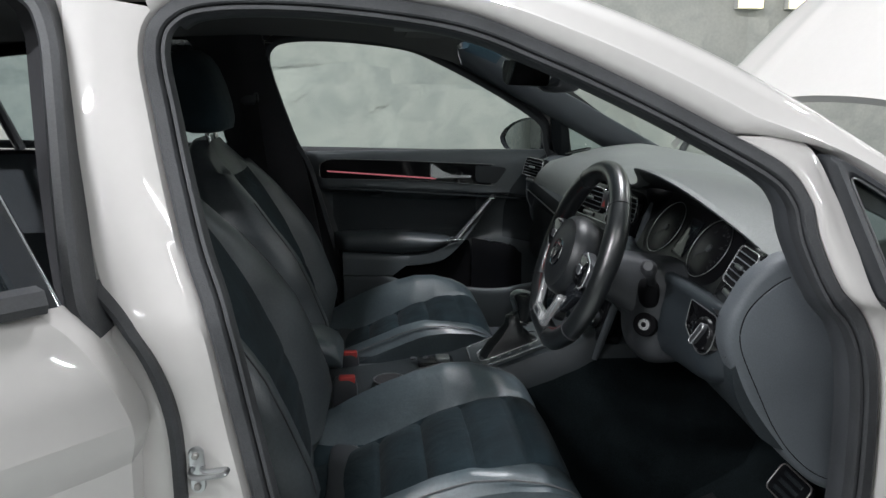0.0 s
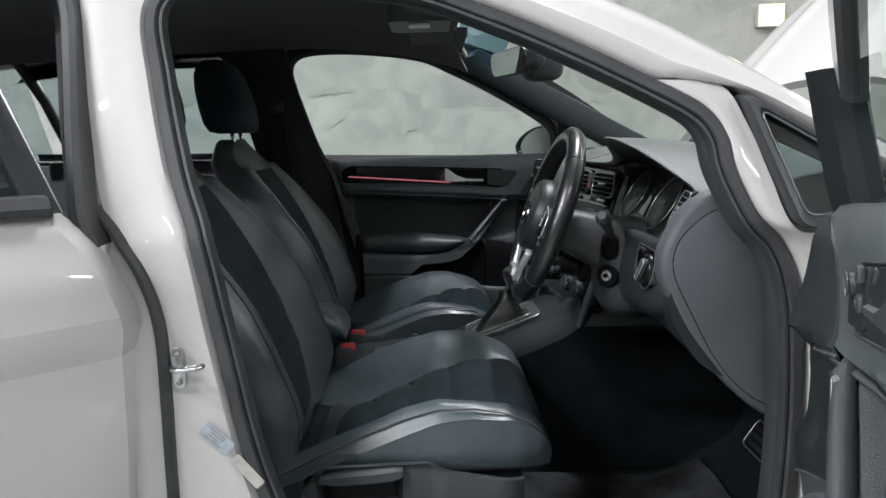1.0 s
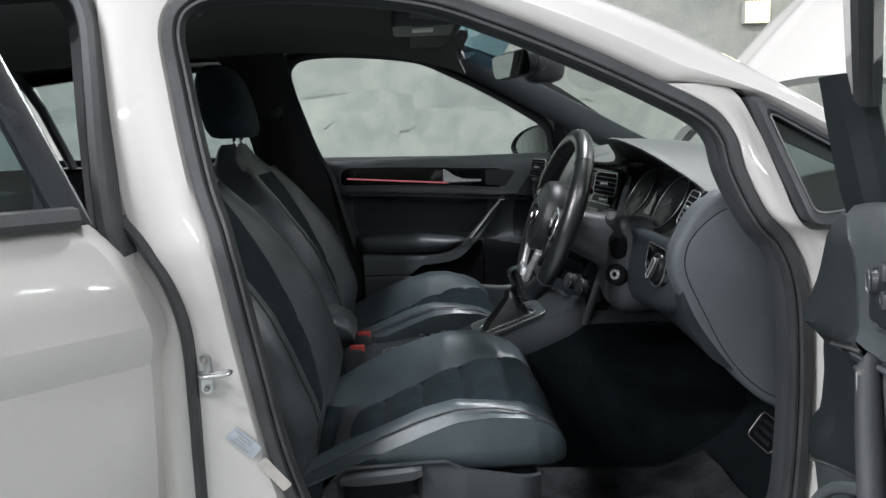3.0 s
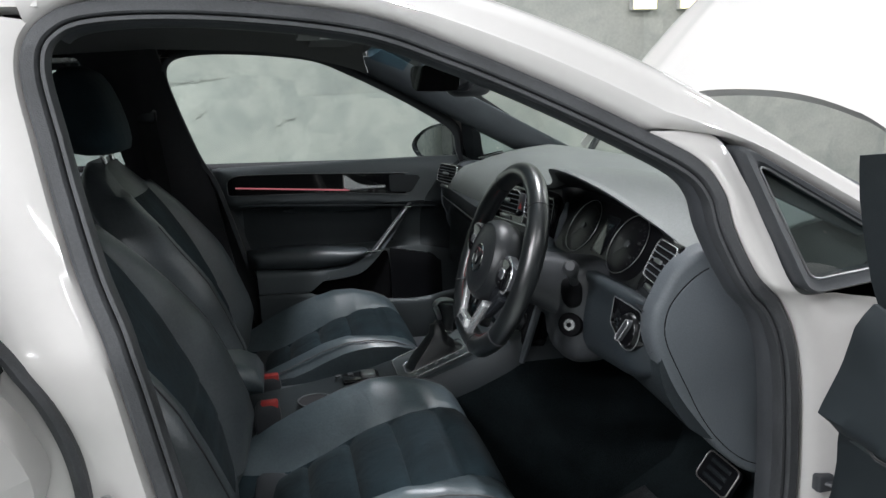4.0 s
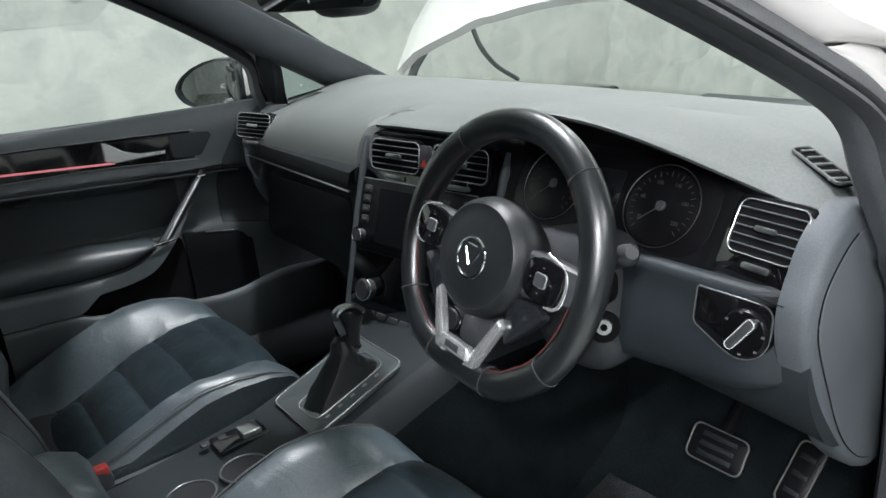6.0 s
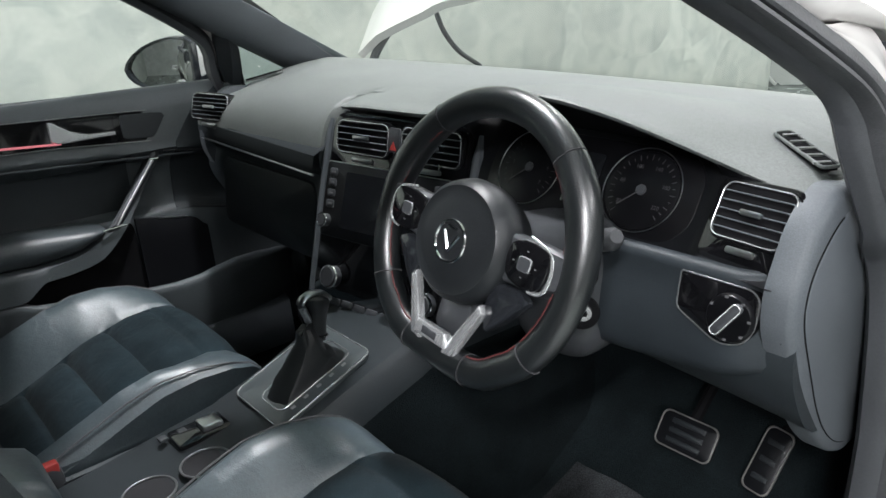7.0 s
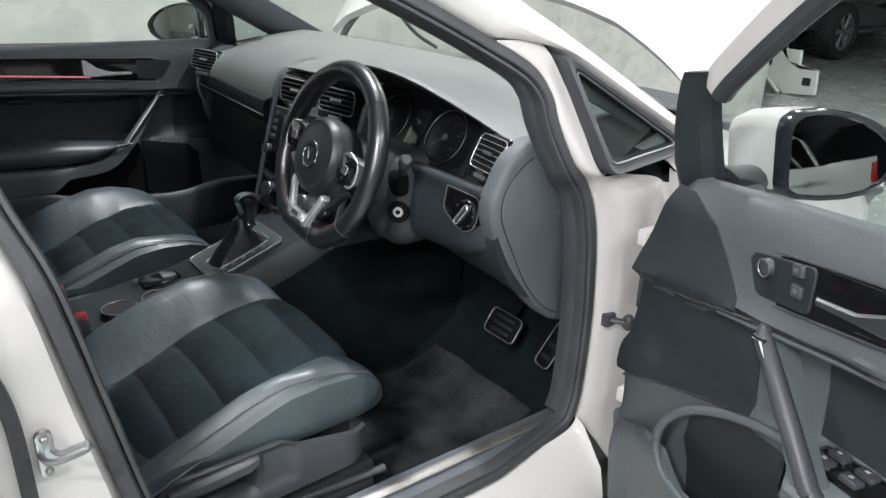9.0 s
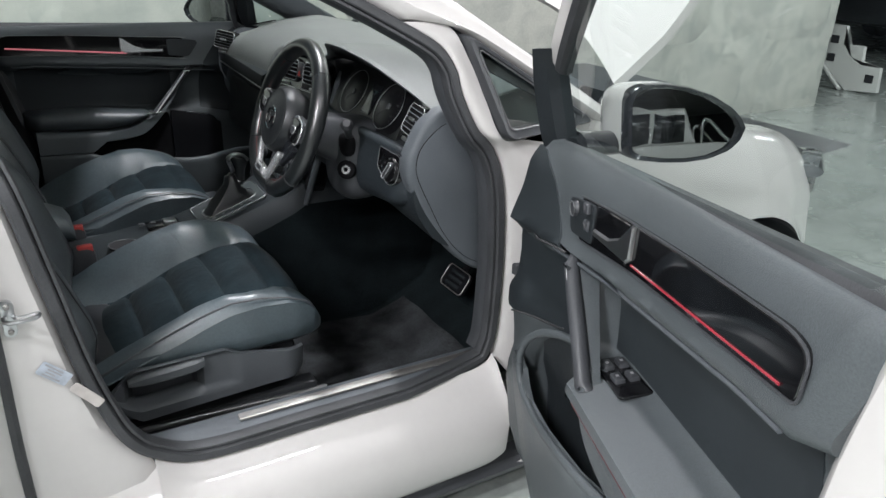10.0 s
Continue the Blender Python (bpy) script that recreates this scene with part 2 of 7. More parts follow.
def rod(bm, a, b, r0, r1=None, n=16):
    r1 = r0 if r1 is None else r1
    a, b = V(a), V(b)
    e = (b - a).normalized() * min(0.0015, 0.3 * min(r0, r1), 0.2 * (b - a).length)
    up = (0, 0, 1) if abs((b - a).normalized().z) < 0.9 else (1, 0, 0)
    tube(bm, [a, a + e, b - e, b], [r0 - e.length, r0, r1, r1 - e.length], n, up=up)


def rrect(w, h, r, n=4):
    """The outline of a rectangle with round corners."""
    r = min(r, w / 2 - 1e-4, h / 2 - 1e-4)
    out = []
    for cx, cy, a in ((w / 2 - r, h / 2 - r, 0), (-w / 2 + r, h / 2 - r, 90), (-w / 2 + r, -h / 2 + r, 180), (w / 2 - r, -h / 2 + r, 270)):
        for i in range(n + 1):
            q = radians(a + 90 * i / n)
            out.append((cx + r * math.cos(q), cy + r * math.sin(q)))
    return out


def rounded_poly(pts, r, n=4):
    """A polygon with its corners rounded; r is a number or one for each corner."""
    out, k = [], len(pts)
    for i in range(k):
        a, b, c = (np.array(pts[j % k], float) for j in (i - 1, i, i + 1))
        q = r[i] if isinstance(r, (list, tuple)) else r
        u, w = a - b, c - b
        q1, q2 = min(q, 0.45 * np.linalg.norm(u)), min(q, 0.45 * np.linalg.norm(w))
        p0, p1 = b + u / np.linalg.norm(u) * q1, b + w / np.linalg.norm(w) * q2
        for j in range(n + 1):
            f = j / n
            out.append(tuple((1 - f) ** 2 * p0 + 2 * f * (1 - f) * b + f * f * p1))
    return out


def inset(line, d):
    """The closed outline (counter-clockwise) moved inwards by d."""
    out, k = [], len(line)
    for i in range(k):
        a, b, c = (np.array(line[j % k]) for j in (i - 1, i, i + 1))
        t = (b - a) / (np.linalg.norm(b - a) + 1e-9) + (c - b) / (np.linalg.norm(c - b) + 1e-9)
        t = t / (np.linalg.norm(t) + 1e-9)
        out.append(tuple(b + d * np.array((-t[1], t[0]))))
    return out


def area(line):
    return 0.5 * sum(a[0] * b[1] - b[0] * a[1] for a, b in zip(line, list(line[1:]) + [line[0]]))


def prism(bm, line, m, depth, bevel=0.0):
    """The outline raised to a plate of that depth along the third axis of m, its upper edge bevelled."""
    line = list(line) if area(line) > 0 else list(reversed(list(line)))
    bevel = min(bevel, depth * 0.9)
    levels = [(line, 0.0), (line, depth - bevel)]
    if bevel:
        levels += [(inset(line, bevel * 0.35), depth - bevel * 0.3), (inset(line, bevel), depth)]
    vs, _ = grid(bm, [[m @ V((x, y, z)) for x, y in l] for l, z in levels], True)
    for r in (vs[0], vs[-1]):
        c = bm.verts.new(sum((v.co for v in r), V((0, 0, 0))) / len(r))
        for j in range(len(r)):
            bm.faces.new((r[j], r[(j + 1) % len(r)], c))


def ring_plate(bm, outer, inner, m, depth):
    """A flat frame between two outlines of equal count."""
    outer = list(outer) if area(outer) > 0 else list(reversed(list(outer)))
    inner = list(inner) if area(inner) > 0 else list(reversed(list(inner)))
    rows = [[m @ V((x, y, z)) for x, y in l] for l, z in ((outer, 0), (outer, depth * 0.7), (inset(outer, depth * 0.3), depth), (inset(inner, -depth * 0.3), depth), (inner, depth * 0.7), (inner, 0))]
    vs, _ = grid(bm, rows, True)
    a, b = vs[-1], vs[0]
    n = len(a)
    for j in range(n):
        bm.faces.new((a[j], a[(j + 1) % n], b[(j + 1) % n], b[j]))


def basis(o, x, y):
    """A pose with its first axis along x and its second near y."""
    x = V(x).normalized()
    z = x.cross(V(y)).normalized()
    y = z.cross(x)
    return Matrix.Translation(o) @ Matrix((x, y, z)).transposed().to_4x4()


def box(bm, c, s, bevel=0.0, m=None):
    w, d, h = s
    mm = (m or Matrix()) @ Matrix.Translation((c[0], c[1], c[2] - h / 2))
    prism(bm, rrect(w, d, max(bevel, 0.0005), 3 if bevel else 1), mm, h, bevel)


def blob(bm, c, s, e=0.6, n=20, k=14, m=None):
    """A rounded block: an ellipsoid pressed towards a box as e falls below 1."""
    def pw(v, q):
        return math.copysign(abs(v) ** q, v)
    rings = []
    for i in range(1, k):
        a = -math.pi / 2 + math.pi * i / k
        rings.append([V((c[0] + s[0] * pw(math.cos(a), e) * pw(math.cos(b), e), c[1] + s[1] * pw(math.cos(a), e) * pw(math.sin(b), e), c[2] + s[2] * pw(math.sin(a), e)))
                      for b in (2 * math.pi * j / n for j in range(n))])
    if m:
        rings = [[m @ p for p in r] for r in rings]
    loft(bm, rings)


def B():
    return bmesh.new()


# ---- the car's side in elevation ----
def side(z):
    """Half the car's width at the door openings, at height z."""
    return lerp(z, [0.15, 0.4, 0.65, 0.93, 1.12, 1.42], [0.80, 0.80, 0.80, 0.785, 0.71, 0.57])


APERTURE = [(-0.747, 0.716), (-0.75, 0.53), (-0.762, 0.45), (-0.80, 0.412), (-0.95, 0.402), (-1.2, 0.400), (-1.40, 0.401),
            (-1.485, 0.435), (-1.528, 0.48), (-1.555, 0.547), (-1.58, 0.64), (-1.61, 0.80), (-1.635, 0.93), (-1.665, 1.02),
            (-1.70, 1.16), (-1.72, 1.255), (-1.70, 1.305), (-1.64, 1.328), (-1.50, 1.328), (-1.32, 1.305), (-1.20, 1.262),
            (-1.075, 1.205), (-0.955, 1.142), (-0.887, 1.10), (-0.86, 1.06), (-0.85, 1.01), (-0.82, 0.945), (-0.78, 0.90), (-0.755, 0.83)]
AP = [np.array(p) for p in APERTURE]
# the passenger side's opening reaches a little further back and up
NEAR_SIDE = [p.copy() for p in AP]
FAR_SIDE = [p.copy() for p in AP]
for k, dx, dz in ((11, -0.01, 0), (12, -0.02, 0), (13, -0.03, 0), (14, -0.035, 0), (15, -0.035, 0.01), (16, -0.03, 0.018), (17, -0.02, 0.02), (18, -0.01, 0.02), (19, 0, 0.02), (20, 0, 0.015), (21, 0, 0.01), (22, 0, 0.005)):
    FAR_SIDE[k] += np.array((dx, dz))


def aperture(u0, u1, n):
    """Points and outward normals along the front door's opening, by the index of its corners."""
    out = []
    for i in range(n):
        u = u0 + (u1 - u0) * i / (n - 1)
        p = cat(AP, u % len(AP), True)
        t = cat(AP, (u + 0.05) % len(AP), True) - cat(AP, (u - 0.05) % len(AP), True)
        t = t / np.linalg.norm(t)
        out.append((p, np.array((-t[1], t[0]))))
    return out


def tuck(x, z):
    """How far the opening's front edge stands in from the rest of the side."""
    return 0.028 * lerp(x, [-0.98, -0.82], [0, 1]) * lerp(z, [0.90, 1.05], [1, 0])


def sweep(bm, s, path, prof):
    """A strip along the opening; prof holds (outwards in the side's plane, outwards from the car)."""
    rows = []
    for p, n in path:
        row = []
        for d, o in prof:
            q = p + n * d
            row.append((q[0], s * (side(q[1]) - tuck(q[0], q[1]) + o), q[1]))
        rows.append(row)
    grid(bm, rows)


# ---- the hall ----
def concrete(name, colour, stain, rough=0.75, gloss_var=0.0, cracks=True):
    m = material(name, colour, rough)
    t = m.node_tree
    b = t.nodes["Principled BSDF"]
    co = t.nodes.new("ShaderNodeTexCoord")
    def noise_node(scale, detail, dist=0.0):
        n = t.nodes.new("ShaderNodeTexNoise")
        n.inputs["Scale"].default_value, n.inputs["Detail"].default_value, n.inputs["Distortion"].default_value = scale, detail, dist
        t.links.new(co.outputs["Object"], n.inputs["Vector"])
        return n
    def ramp(src, lo, hi, a, c):
        r = t.nodes.new("ShaderNodeMapRange")
        for k, v in zip((1, 2, 3, 4), (lo, hi, a, c)):
            r.inputs[k].default_value = v
        t.links.new(src, r.inputs[0])
        return r.outputs[0]
    big, mid, grain = noise_node(1.1, 5, 0.6), noise_node(5.5, 8, 0.8), noise_node(70, 4)
    mix = t.nodes.new("ShaderNodeMix")
    mix.data_type = "RGBA"
    mix.inputs["A"].default_value, mix.inputs["B"].default_value = (*colour, 1), (*stain, 1)
    t.links.new(ramp(mid.outputs["Fac"], 0.42, 0.66, 0.0, 1.0), mix.inputs["Factor"])
    mul = t.nodes.new("ShaderNodeVectorMath")
    mul.operation = "SCALE"
    t.links.new(mix.outputs["Result"], mul.inputs[0])
    mm = t.nodes.new("ShaderNodeMath")
    mm.operation = "MULTIPLY"
    t.links.new(ramp(big.outputs["Fac"], 0.32, 0.68, 0.86, 1.10), mm.inputs[0])
    t.links.new(ramp(grain.outputs["Fac"], 0.3, 0.7, 0.94, 1.06), mm.inputs[1])
    t.links.new(mm.outputs[0], mul.inputs["Scale"])
    t.links.new(mul.outputs[0], b.inputs["Base Color"])
    if gloss_var:
        t.links.new(ramp(mid.outputs["Fac"], 0.35, 0.7, rough - gloss_var, rough + gloss_var), b.inputs["Roughness"])
    bp = t.nodes.new("ShaderNodeBump")
    bp.inputs["Strength"].default_value, bp.inputs["Distance"].default_value = 0.35, 0.006
    t.links.new(mid.outputs["Fac"], bp.inputs["Height"])
    t.links.new(bp.outputs[0], b.inputs["Normal"])
    return m


WALL = concrete("rough_concrete", (0.585, 0.59, 0.54), (0.46, 0.475, 0.44))
# near black: the hall's dimness in the mirrors is put into this colour
WALL_DIMMED = concrete("dimmed_concrete", (0.07, 0.072, 0.072), (0.05, 0.052, 0.052))
WALL_LIGHT = concrete("painted_concrete", (0.66, 0.66, 0.63), (0.55, 0.55, 0.52))
FLOOR = concrete("polished_concrete", (0.40, 0.43, 0.41), (0.30, 0.33, 0.31), 0.22, 0.12)
CEIL = concrete("ceiling_plaster", (0.62, 0.62, 0.6), (0.55, 0.55, 0.53), 0.9)

for nm, c, sz, mt, lb in (
    ("floor", (2.5, -3.5, -0.06), (23, 25, 0.12), FLOOR, "glossy polished grey concrete floor of a parking hall"),
    ("ceiling", (2.5, -3.5, CEILING + 0.1), (23, 25, 0.2), CEIL, "pale plain concrete ceiling slab"),
    ("wall_west", (-2.0, 2.3, 1.4), (13.2, 0.5, 3.0), WALL, "rough stained grey concrete block wall"),
    ("wall_north", (-8.6, -6.9, 1.4), (0.2, 18.0, 3.0), WALL_LIGHT, "pale painted concrete wall"),
    ("wall_south", (13.6, -3.5, 1.4), (0.2, 25, 3.0), WALL, "dim concrete wall at the hall's end"),
    ("wall_east", (2.5, -15.6, 1.4), (23, 0.2, 3.0), WALL_DIMMED, "unseen hall wall, its dimness put into a near-black colour"),
    ("wall_far", (9.2, 8.6, 1.4), (9.0, 0.2, 3.0), WALL, "dim concrete wall of the next bay"),
    ("wall_bay", (4.6, 5.6, 1.4), (0.2, 6.0, 3.0), WALL, "concrete cross wall of the next bay")):
    bm = B()
    box(bm, c, sz, 0.012)
    tagged(part(nm, bm, mt), lb, nm.split("_")[0], "", "structure")

# courses of blocks in the near wall, barely proud of it, each a little uneven
random.seed(4)


def wall_blocks():
    wall = bpy.data.objects["wall_west"]
    shapes = []
    for k in range(6):
        bm = B()
        w, h = 0.9 + 0.15 * k, 0.588
        rows = []
        for i in range(5):
            rows.append([(-w / 2 + w * j / 6 + random.uniform(-0.006, 0.006), random.uniform(-0.003, 0.003) + 0.010 * (i in (0, 4)) * random.random() + 0.008 * (j in (0, 6)), h * i / 4 + random.uniform(-0.006, 0.006)) for j in range(7)])
        slab(bm, rows, (0, 0.02, 0))
        ob = part("block", bm, WALL, wall)
        shapes.append((w, ob.data))
        bpy.data.objects.remove(ob)
    for r in range(5):
        x = -6.2 + random.uniform(0, 0.4)
        while x < 4.2:
            w, me = random.choice(shapes)
            ob = new("block", me)
            ob.parent = wall
            ob.location = (x + w / 2, 2.046 - random.uniform(0, 0.002), 0.008 + 0.59 * r)
            x += w + 0.0012


def ceiling_lamp(x, y, k):
    lamp = thing("ceiling_lamp", "white slim ceiling tube lamp, out of view, placed to set the light", "lamp", "tube lamps on the ceiling")
    lamp.location = (x, y, CEILING)
    bm = B()
    box(bm, (0, 0, -0.02), (1.3, 0.11, 0.04), 0.01)
    part("housing", bm, PLASTIC_WHITE, lamp)
    bm = B()
    tube(bm, [(-0.6 + 0.1 * i, 0, -0.062) for i in range(13)], 0.016, 10)
    part("tube", bm, TUBE, lamp)
    data = bpy.data.lights.new("tube_light", "AREA")
    data.shape, data.size, data.size_y = "RECTANGLE", 1.2, 0.07
    data.energy, data.color = LAMP_POWER * k, LAMP_COLOUR
    ob = new("tube_light", data)
    ob.parent = lamp
    ob.location = (0, 0, -0.085)


PLASTIC_WHITE = material("white_plastic", (0.75, 0.75, 0.73), 0.4, vary=0.03, scale=10)
TUBE = material("lamp_tube", (0.9, 0.9, 0.9), 0.4, emit=(0.97, 1.0, 0.98), power=6.0)
for x, y, k in LAMPS:
    ceiling_lamp(x, y, k)


def downlight(x, y, k):
    lamp = thing("downlight", "small round bright downlight under the concrete ceiling", "lamp", "round ceiling lamps")
    lamp.location = (x, y, CEILING)
    bm = B()
    rod(bm, (0, 0, 0.0), (0, 0, -0.035), 0.11, 0.105, 32)
    part("housing", bm, PLASTIC_WHITE, lamp)
    bm = B()
    rod(bm, (0, 0, -0.034), (0, 0, -0.040), 0.085, 0.08, 32)
    part("diffuser", bm, TUBE, lamp)
    data = bpy.data.lights.new("downlight_disc", "AREA")
    data.shape, data.size = "DISK", 0.16
    data.energy, data.color = LAMP_POWER * k, LAMP_COLOUR
    ob = new("downlight_disc", data)
    ob.parent = lamp
    ob.location = (0, 0, -0.045)


for x, y, k in DOWNLIGHTS:
    downlight(x, y, k)


# ---- the car: body ----
car = thing("car", "white five-door hatchback with its driver door and bonnet open", "car")

HINGE = (-0.603, -0.864)
OPEN = (Matrix.Translation((HINGE[0] - 0.023, HINGE[1] - 0.003, 0.63)) @ Matrix.Rotation(radians(66.6), 4, "Z") @ Matrix.Rotation(radians(5.8), 4, "Y")
        @ Matrix.Rotation(radians(-3.2), 4, "X") @ Matrix.Translation((-HINGE[0], -HINGE[1], -0.65)))
RIGHT, LEFT = -1, 1

REAR_EDGE = [(-1.66, 0.20), (-1.667, 0.5), (-1.666, 0.70), (-1.672, 0.83), (-1.71, 0.93), (-1.752, 0.985), (-1.775, 1.10), (-1.80, 1.23), (-1.82, 1.33)]
ROOF_EDGE = [(-1.74, 1.392), (-1.60, 1.393), (-1.45, 1.378), (-1.30, 1.352), (-1.16, 1.308), (-1.05, 1.266), (-0.94, 1.214), (-0.818, 1.146), (-0.696, 1.07), (-0.60, 1.01), (-0.5, 0.945)]


def flank(z):
    """Half the width of the outer doors and wings below the belt."""
    return lerp(z, [0.18, 0.26, 0.42, 0.62, 0.80, 0.90, 0.96, 1.0], [0.83, 0.865, 0.885, 0.895, 0.893, 0.882, 0.862, 0.835])


def body_side(s):
    # B pillar, from the door seal back under the rear door's edge
    bm = B()
    a = [p for p, n in aperture(7, 16, 50)]
    e = spline(REAR_EDGE, 50)
    b = [(q[0] - lerp(q[1], [0.88, 0.97], [0.10, 0.03]), q[1]) for q in e]
    a[0] = np.array((-1.48, 0.40))
    rows = []
    for p, q in zip(a, b):
        row = []
        for j in range(13):
            f = j / 12
            x, z = np.array(p) * (1 - f) + np.array(q) * f
            o = lerp(f, [0, 0.06, 0.2, 0.6, 0.85, 1.0], [-0.012, 0.006, 0.012, 0.018, 0.012, -0.02])
            row.append((x, s * (side(z) + o), z))
        rows.append(row)
    grid(bm, rows)
    part("pillar", bm, PAINT, car, "white painted B pillar with a glossy jamb")
    # sill
    bm = B()
    a = [p for p, n in aperture(2.2, 7, 40)]
    prof = [(0, -0.012), (0.012, 0.012), (0.05, 0.045), (0.07, 0.062), (0.12, 0.075), (0.19, 0.068), (0.225, 0.04), (0.235, -0.02)]
    rows = []
    for p in a:
        rows.append([(p[0], s * (side(0.4) + o), p[1] - d * lerp(p[1], [0.40, 0.46], [1, 1.15])) for d, o in prof])
    grid(bm, rows)
    rows = []
    for x in [-1.43 - 1.0 * i / 16 for i in range(17)]:
        rows.append([(x, s * (side(0.4) + o - 0.002), 0.401 - d) for d, o in prof])
    grid(bm, rows)
    part("sill", bm, PAINT, car, "white painted door sill")
    bm = B()
    slab(bm, [[(-2.35 + 1.9 * i / 20, s * (0.84 + 0.012 * math.sin(j * 1.5)), 0.175 - 0.02 * j) for j in range(3)] for i in range(21)], (0, -s * 0.05, 0))
    part("skirt", bm, HARD, car, "black lower sill strip")
    # hinge pillar, in front of the opening
    bm = B()
    a = [p for p, n in aperture(31.2, 22.0, 60)]
    c = spline([(-0.585, 0.20), (-0.585, 0.45), (-0.585, 0.70), (-0.585, 0.87), (-0.70, 0.915), (-0.772, 0.925), (-0.80, 1.0), (-0.822, 1.07), (-0.858, 1.134), (-0.945, 1.143)], 60)
    rows = []
    for p, q in zip(a, c):
        row = []
        for j in range(11):
            f = j / 10
            x, z = np.array(p) * (1 - f) + np.array(q) * f
            low = lerp(z, [0.86, 0.93], [1, 0])
            o = lerp(f, [0, 0.08, 0.25, 0.6, 0.8, 1.0], [-0.012, 0.006, 0.010, 0.006 - 0.01 * low, 0.004 - 0.016 * low, 0.004 - 0.008 * low])
            row.append((x, s * (side(z) - tuck(p[0], z) * (1 - f) ** 2 + o), z))
        rows.append(row)
    grid(bm, rows)
    part("pillar", bm, PAINT, car, "white painted door hinge pillar")
    # flange that closes the gap behind the wing's rear edge
    bm = B()
    grid(bm, [[(-0.588, s * 0.797, z), (-0.583, s * 0.815, z), (-0.580, s * 0.846, z), (-0.572, s * 0.852, z)] for z in (0.20, 0.35, 0.5, 0.65, 0.8, 0.905)])
    part("flange", bm, PAINT, car, "white painted flange behind the wing")
    # roof rail and A pillar
    bm = B()
    a = [p for p, n in aperture(15.6, 22.0, 44)] + spline([(-0.955, 1.142), (-0.905, 1.140), (-0.858, 1.134), (-0.827, 1.121), (-0.70, 1.043), (-0.60, 0.985), (-0.52, 0.935)], 26)[1:]
    c = spline(ROOF_EDGE, len(a))
    rows = []
    for p, q in zip(a, c):
        row = []
        for f, o in ((0, -0.014), (0.08, 0.002), (0.22, 0.014), (0.42, 0.022), (0.5, 0.024), (0.58, 0.020), (0.8, 0.012), (0.93, 0.0), (1.0, -0.014), (1.08, -0.035), (1.10, -0.075)):
            x, z = np.array(p) * (1 - f) + np.array(q) * f
            row.append((x, s * (side(z) + o), z + 0.048 * max(0, f - 0.6)))
        rows.append(row)
    grid(bm, rows)
    part("roof_rail", bm, PAINT, car, "white painted A pillar and roof rail")
    # door seal, inner lip and jamb cover
    bm = B()
    sweep(bm, s, aperture(0, 29, 260), [(0.003, -0.008), (0.002, 0.009), (-0.003, 0.013), (-0.014, 0.012), (-0.0165, 0.009), (-0.0180, 0.002), (-0.0200, 0.008), (-0.0245, 0.008), (-0.027, 0.002), (-0.026, -0.016)])
    part("door_seal", bm, RUBBER, car, "black rubber door seal")
    bm = B()
    sweep(bm, s, aperture(16.0 if s == RIGHT else 7.2, 31.4, 200), [(-0.025, -0.010), (-0.030, -0.02), (-0.032, -0.028), (-0.032, -0.04), (-0.02, -0.048)])
    part("jamb_trim", bm, HARD, car, "dark grey plastic jamb lining")


def rear_gap(s):
    """The rubber lip behind the B pillar, along the rear door's front edge."""
    bm = B()
    rows = []
    for x, z in spline(REAR_EDGE[:6], 40):
        k = lerp(z, [0.2, 0.9, 0.985], [0.010, 0.010, 0.018])
        rows.append([(x - k + d, s * (side(z) + o), z) for d, o in ((0.007, 0.0), (0.006, 0.026), (0.0, 0.031), (-0.008, 0.028), (-0.012, 0.0))])
    grid(bm, rows)
    part("door_seal", bm, RUBBER, car, "black rubber rear door seal")


def quarter_window(s):
    tri = [(-0.838, 1.128), (-0.775, 0.925), (-0.56, 0.948)]
    def rounded(ins, n=8):
        pts = [np.array(p) for p in tri]
        c = sum(pts) / 3
        pts = [c + (p - c) * (1 - ins) for p in pts]
        out = []
        for i in range(3):
            a, b, d = pts[i - 1], pts[i], pts[(i + 1) % 3]
            for k in range(n):
                f = k / (n - 1)
                p0, p1 = b + (a - b) * 0.10, b + (d - b) * 0.10
                out.append((1 - f) ** 2 * p0 + 2 * f * (1 - f) * b + f * f * p1)
            for k in range(1, 6):
                out.append(b + (d - b) * (0.10 + 0.8 * k / 6))
        return out
    yy = lambda p, o: s * (lerp(p[1], [0.925, 1.128], [0.795, 0.716]) + lerp(p[0], [-0.84, -0.56], [0.0, 0.018]) + o)
    bm = B()
    rows = [[(p[0], yy(p, o), p[1]) for p in rounded(i)] for i, o in ((0.0, -0.02), (0.0, 0.012), (0.05, 0.018), (0.17, 0.016), (0.24, 0.008), (0.25, -0.008))]
    grid(bm, rows, True)
    fr = part("quarter_window", bm, HARD, car, "small triangular quarter window in a black frame")
    bm = B()
    rows = [[(p[0], yy(p, 0.002), p[1]) for p in rounded(i)] for i in (0.22, 0.6, 0.97)]
    grid(bm, rows, True)
    g = part("pane", bm, QUARTER_GLASS, fr, "smoked glass pane")
    g.visible_shadow = False
    bm = B()
    tube(bm, [(p[0], yy(p, 0.010), p[1]) for p in rounded(0.245)], 0.0018, 6, True)
    part("bright_strip", bm, SATINDARK, fr)


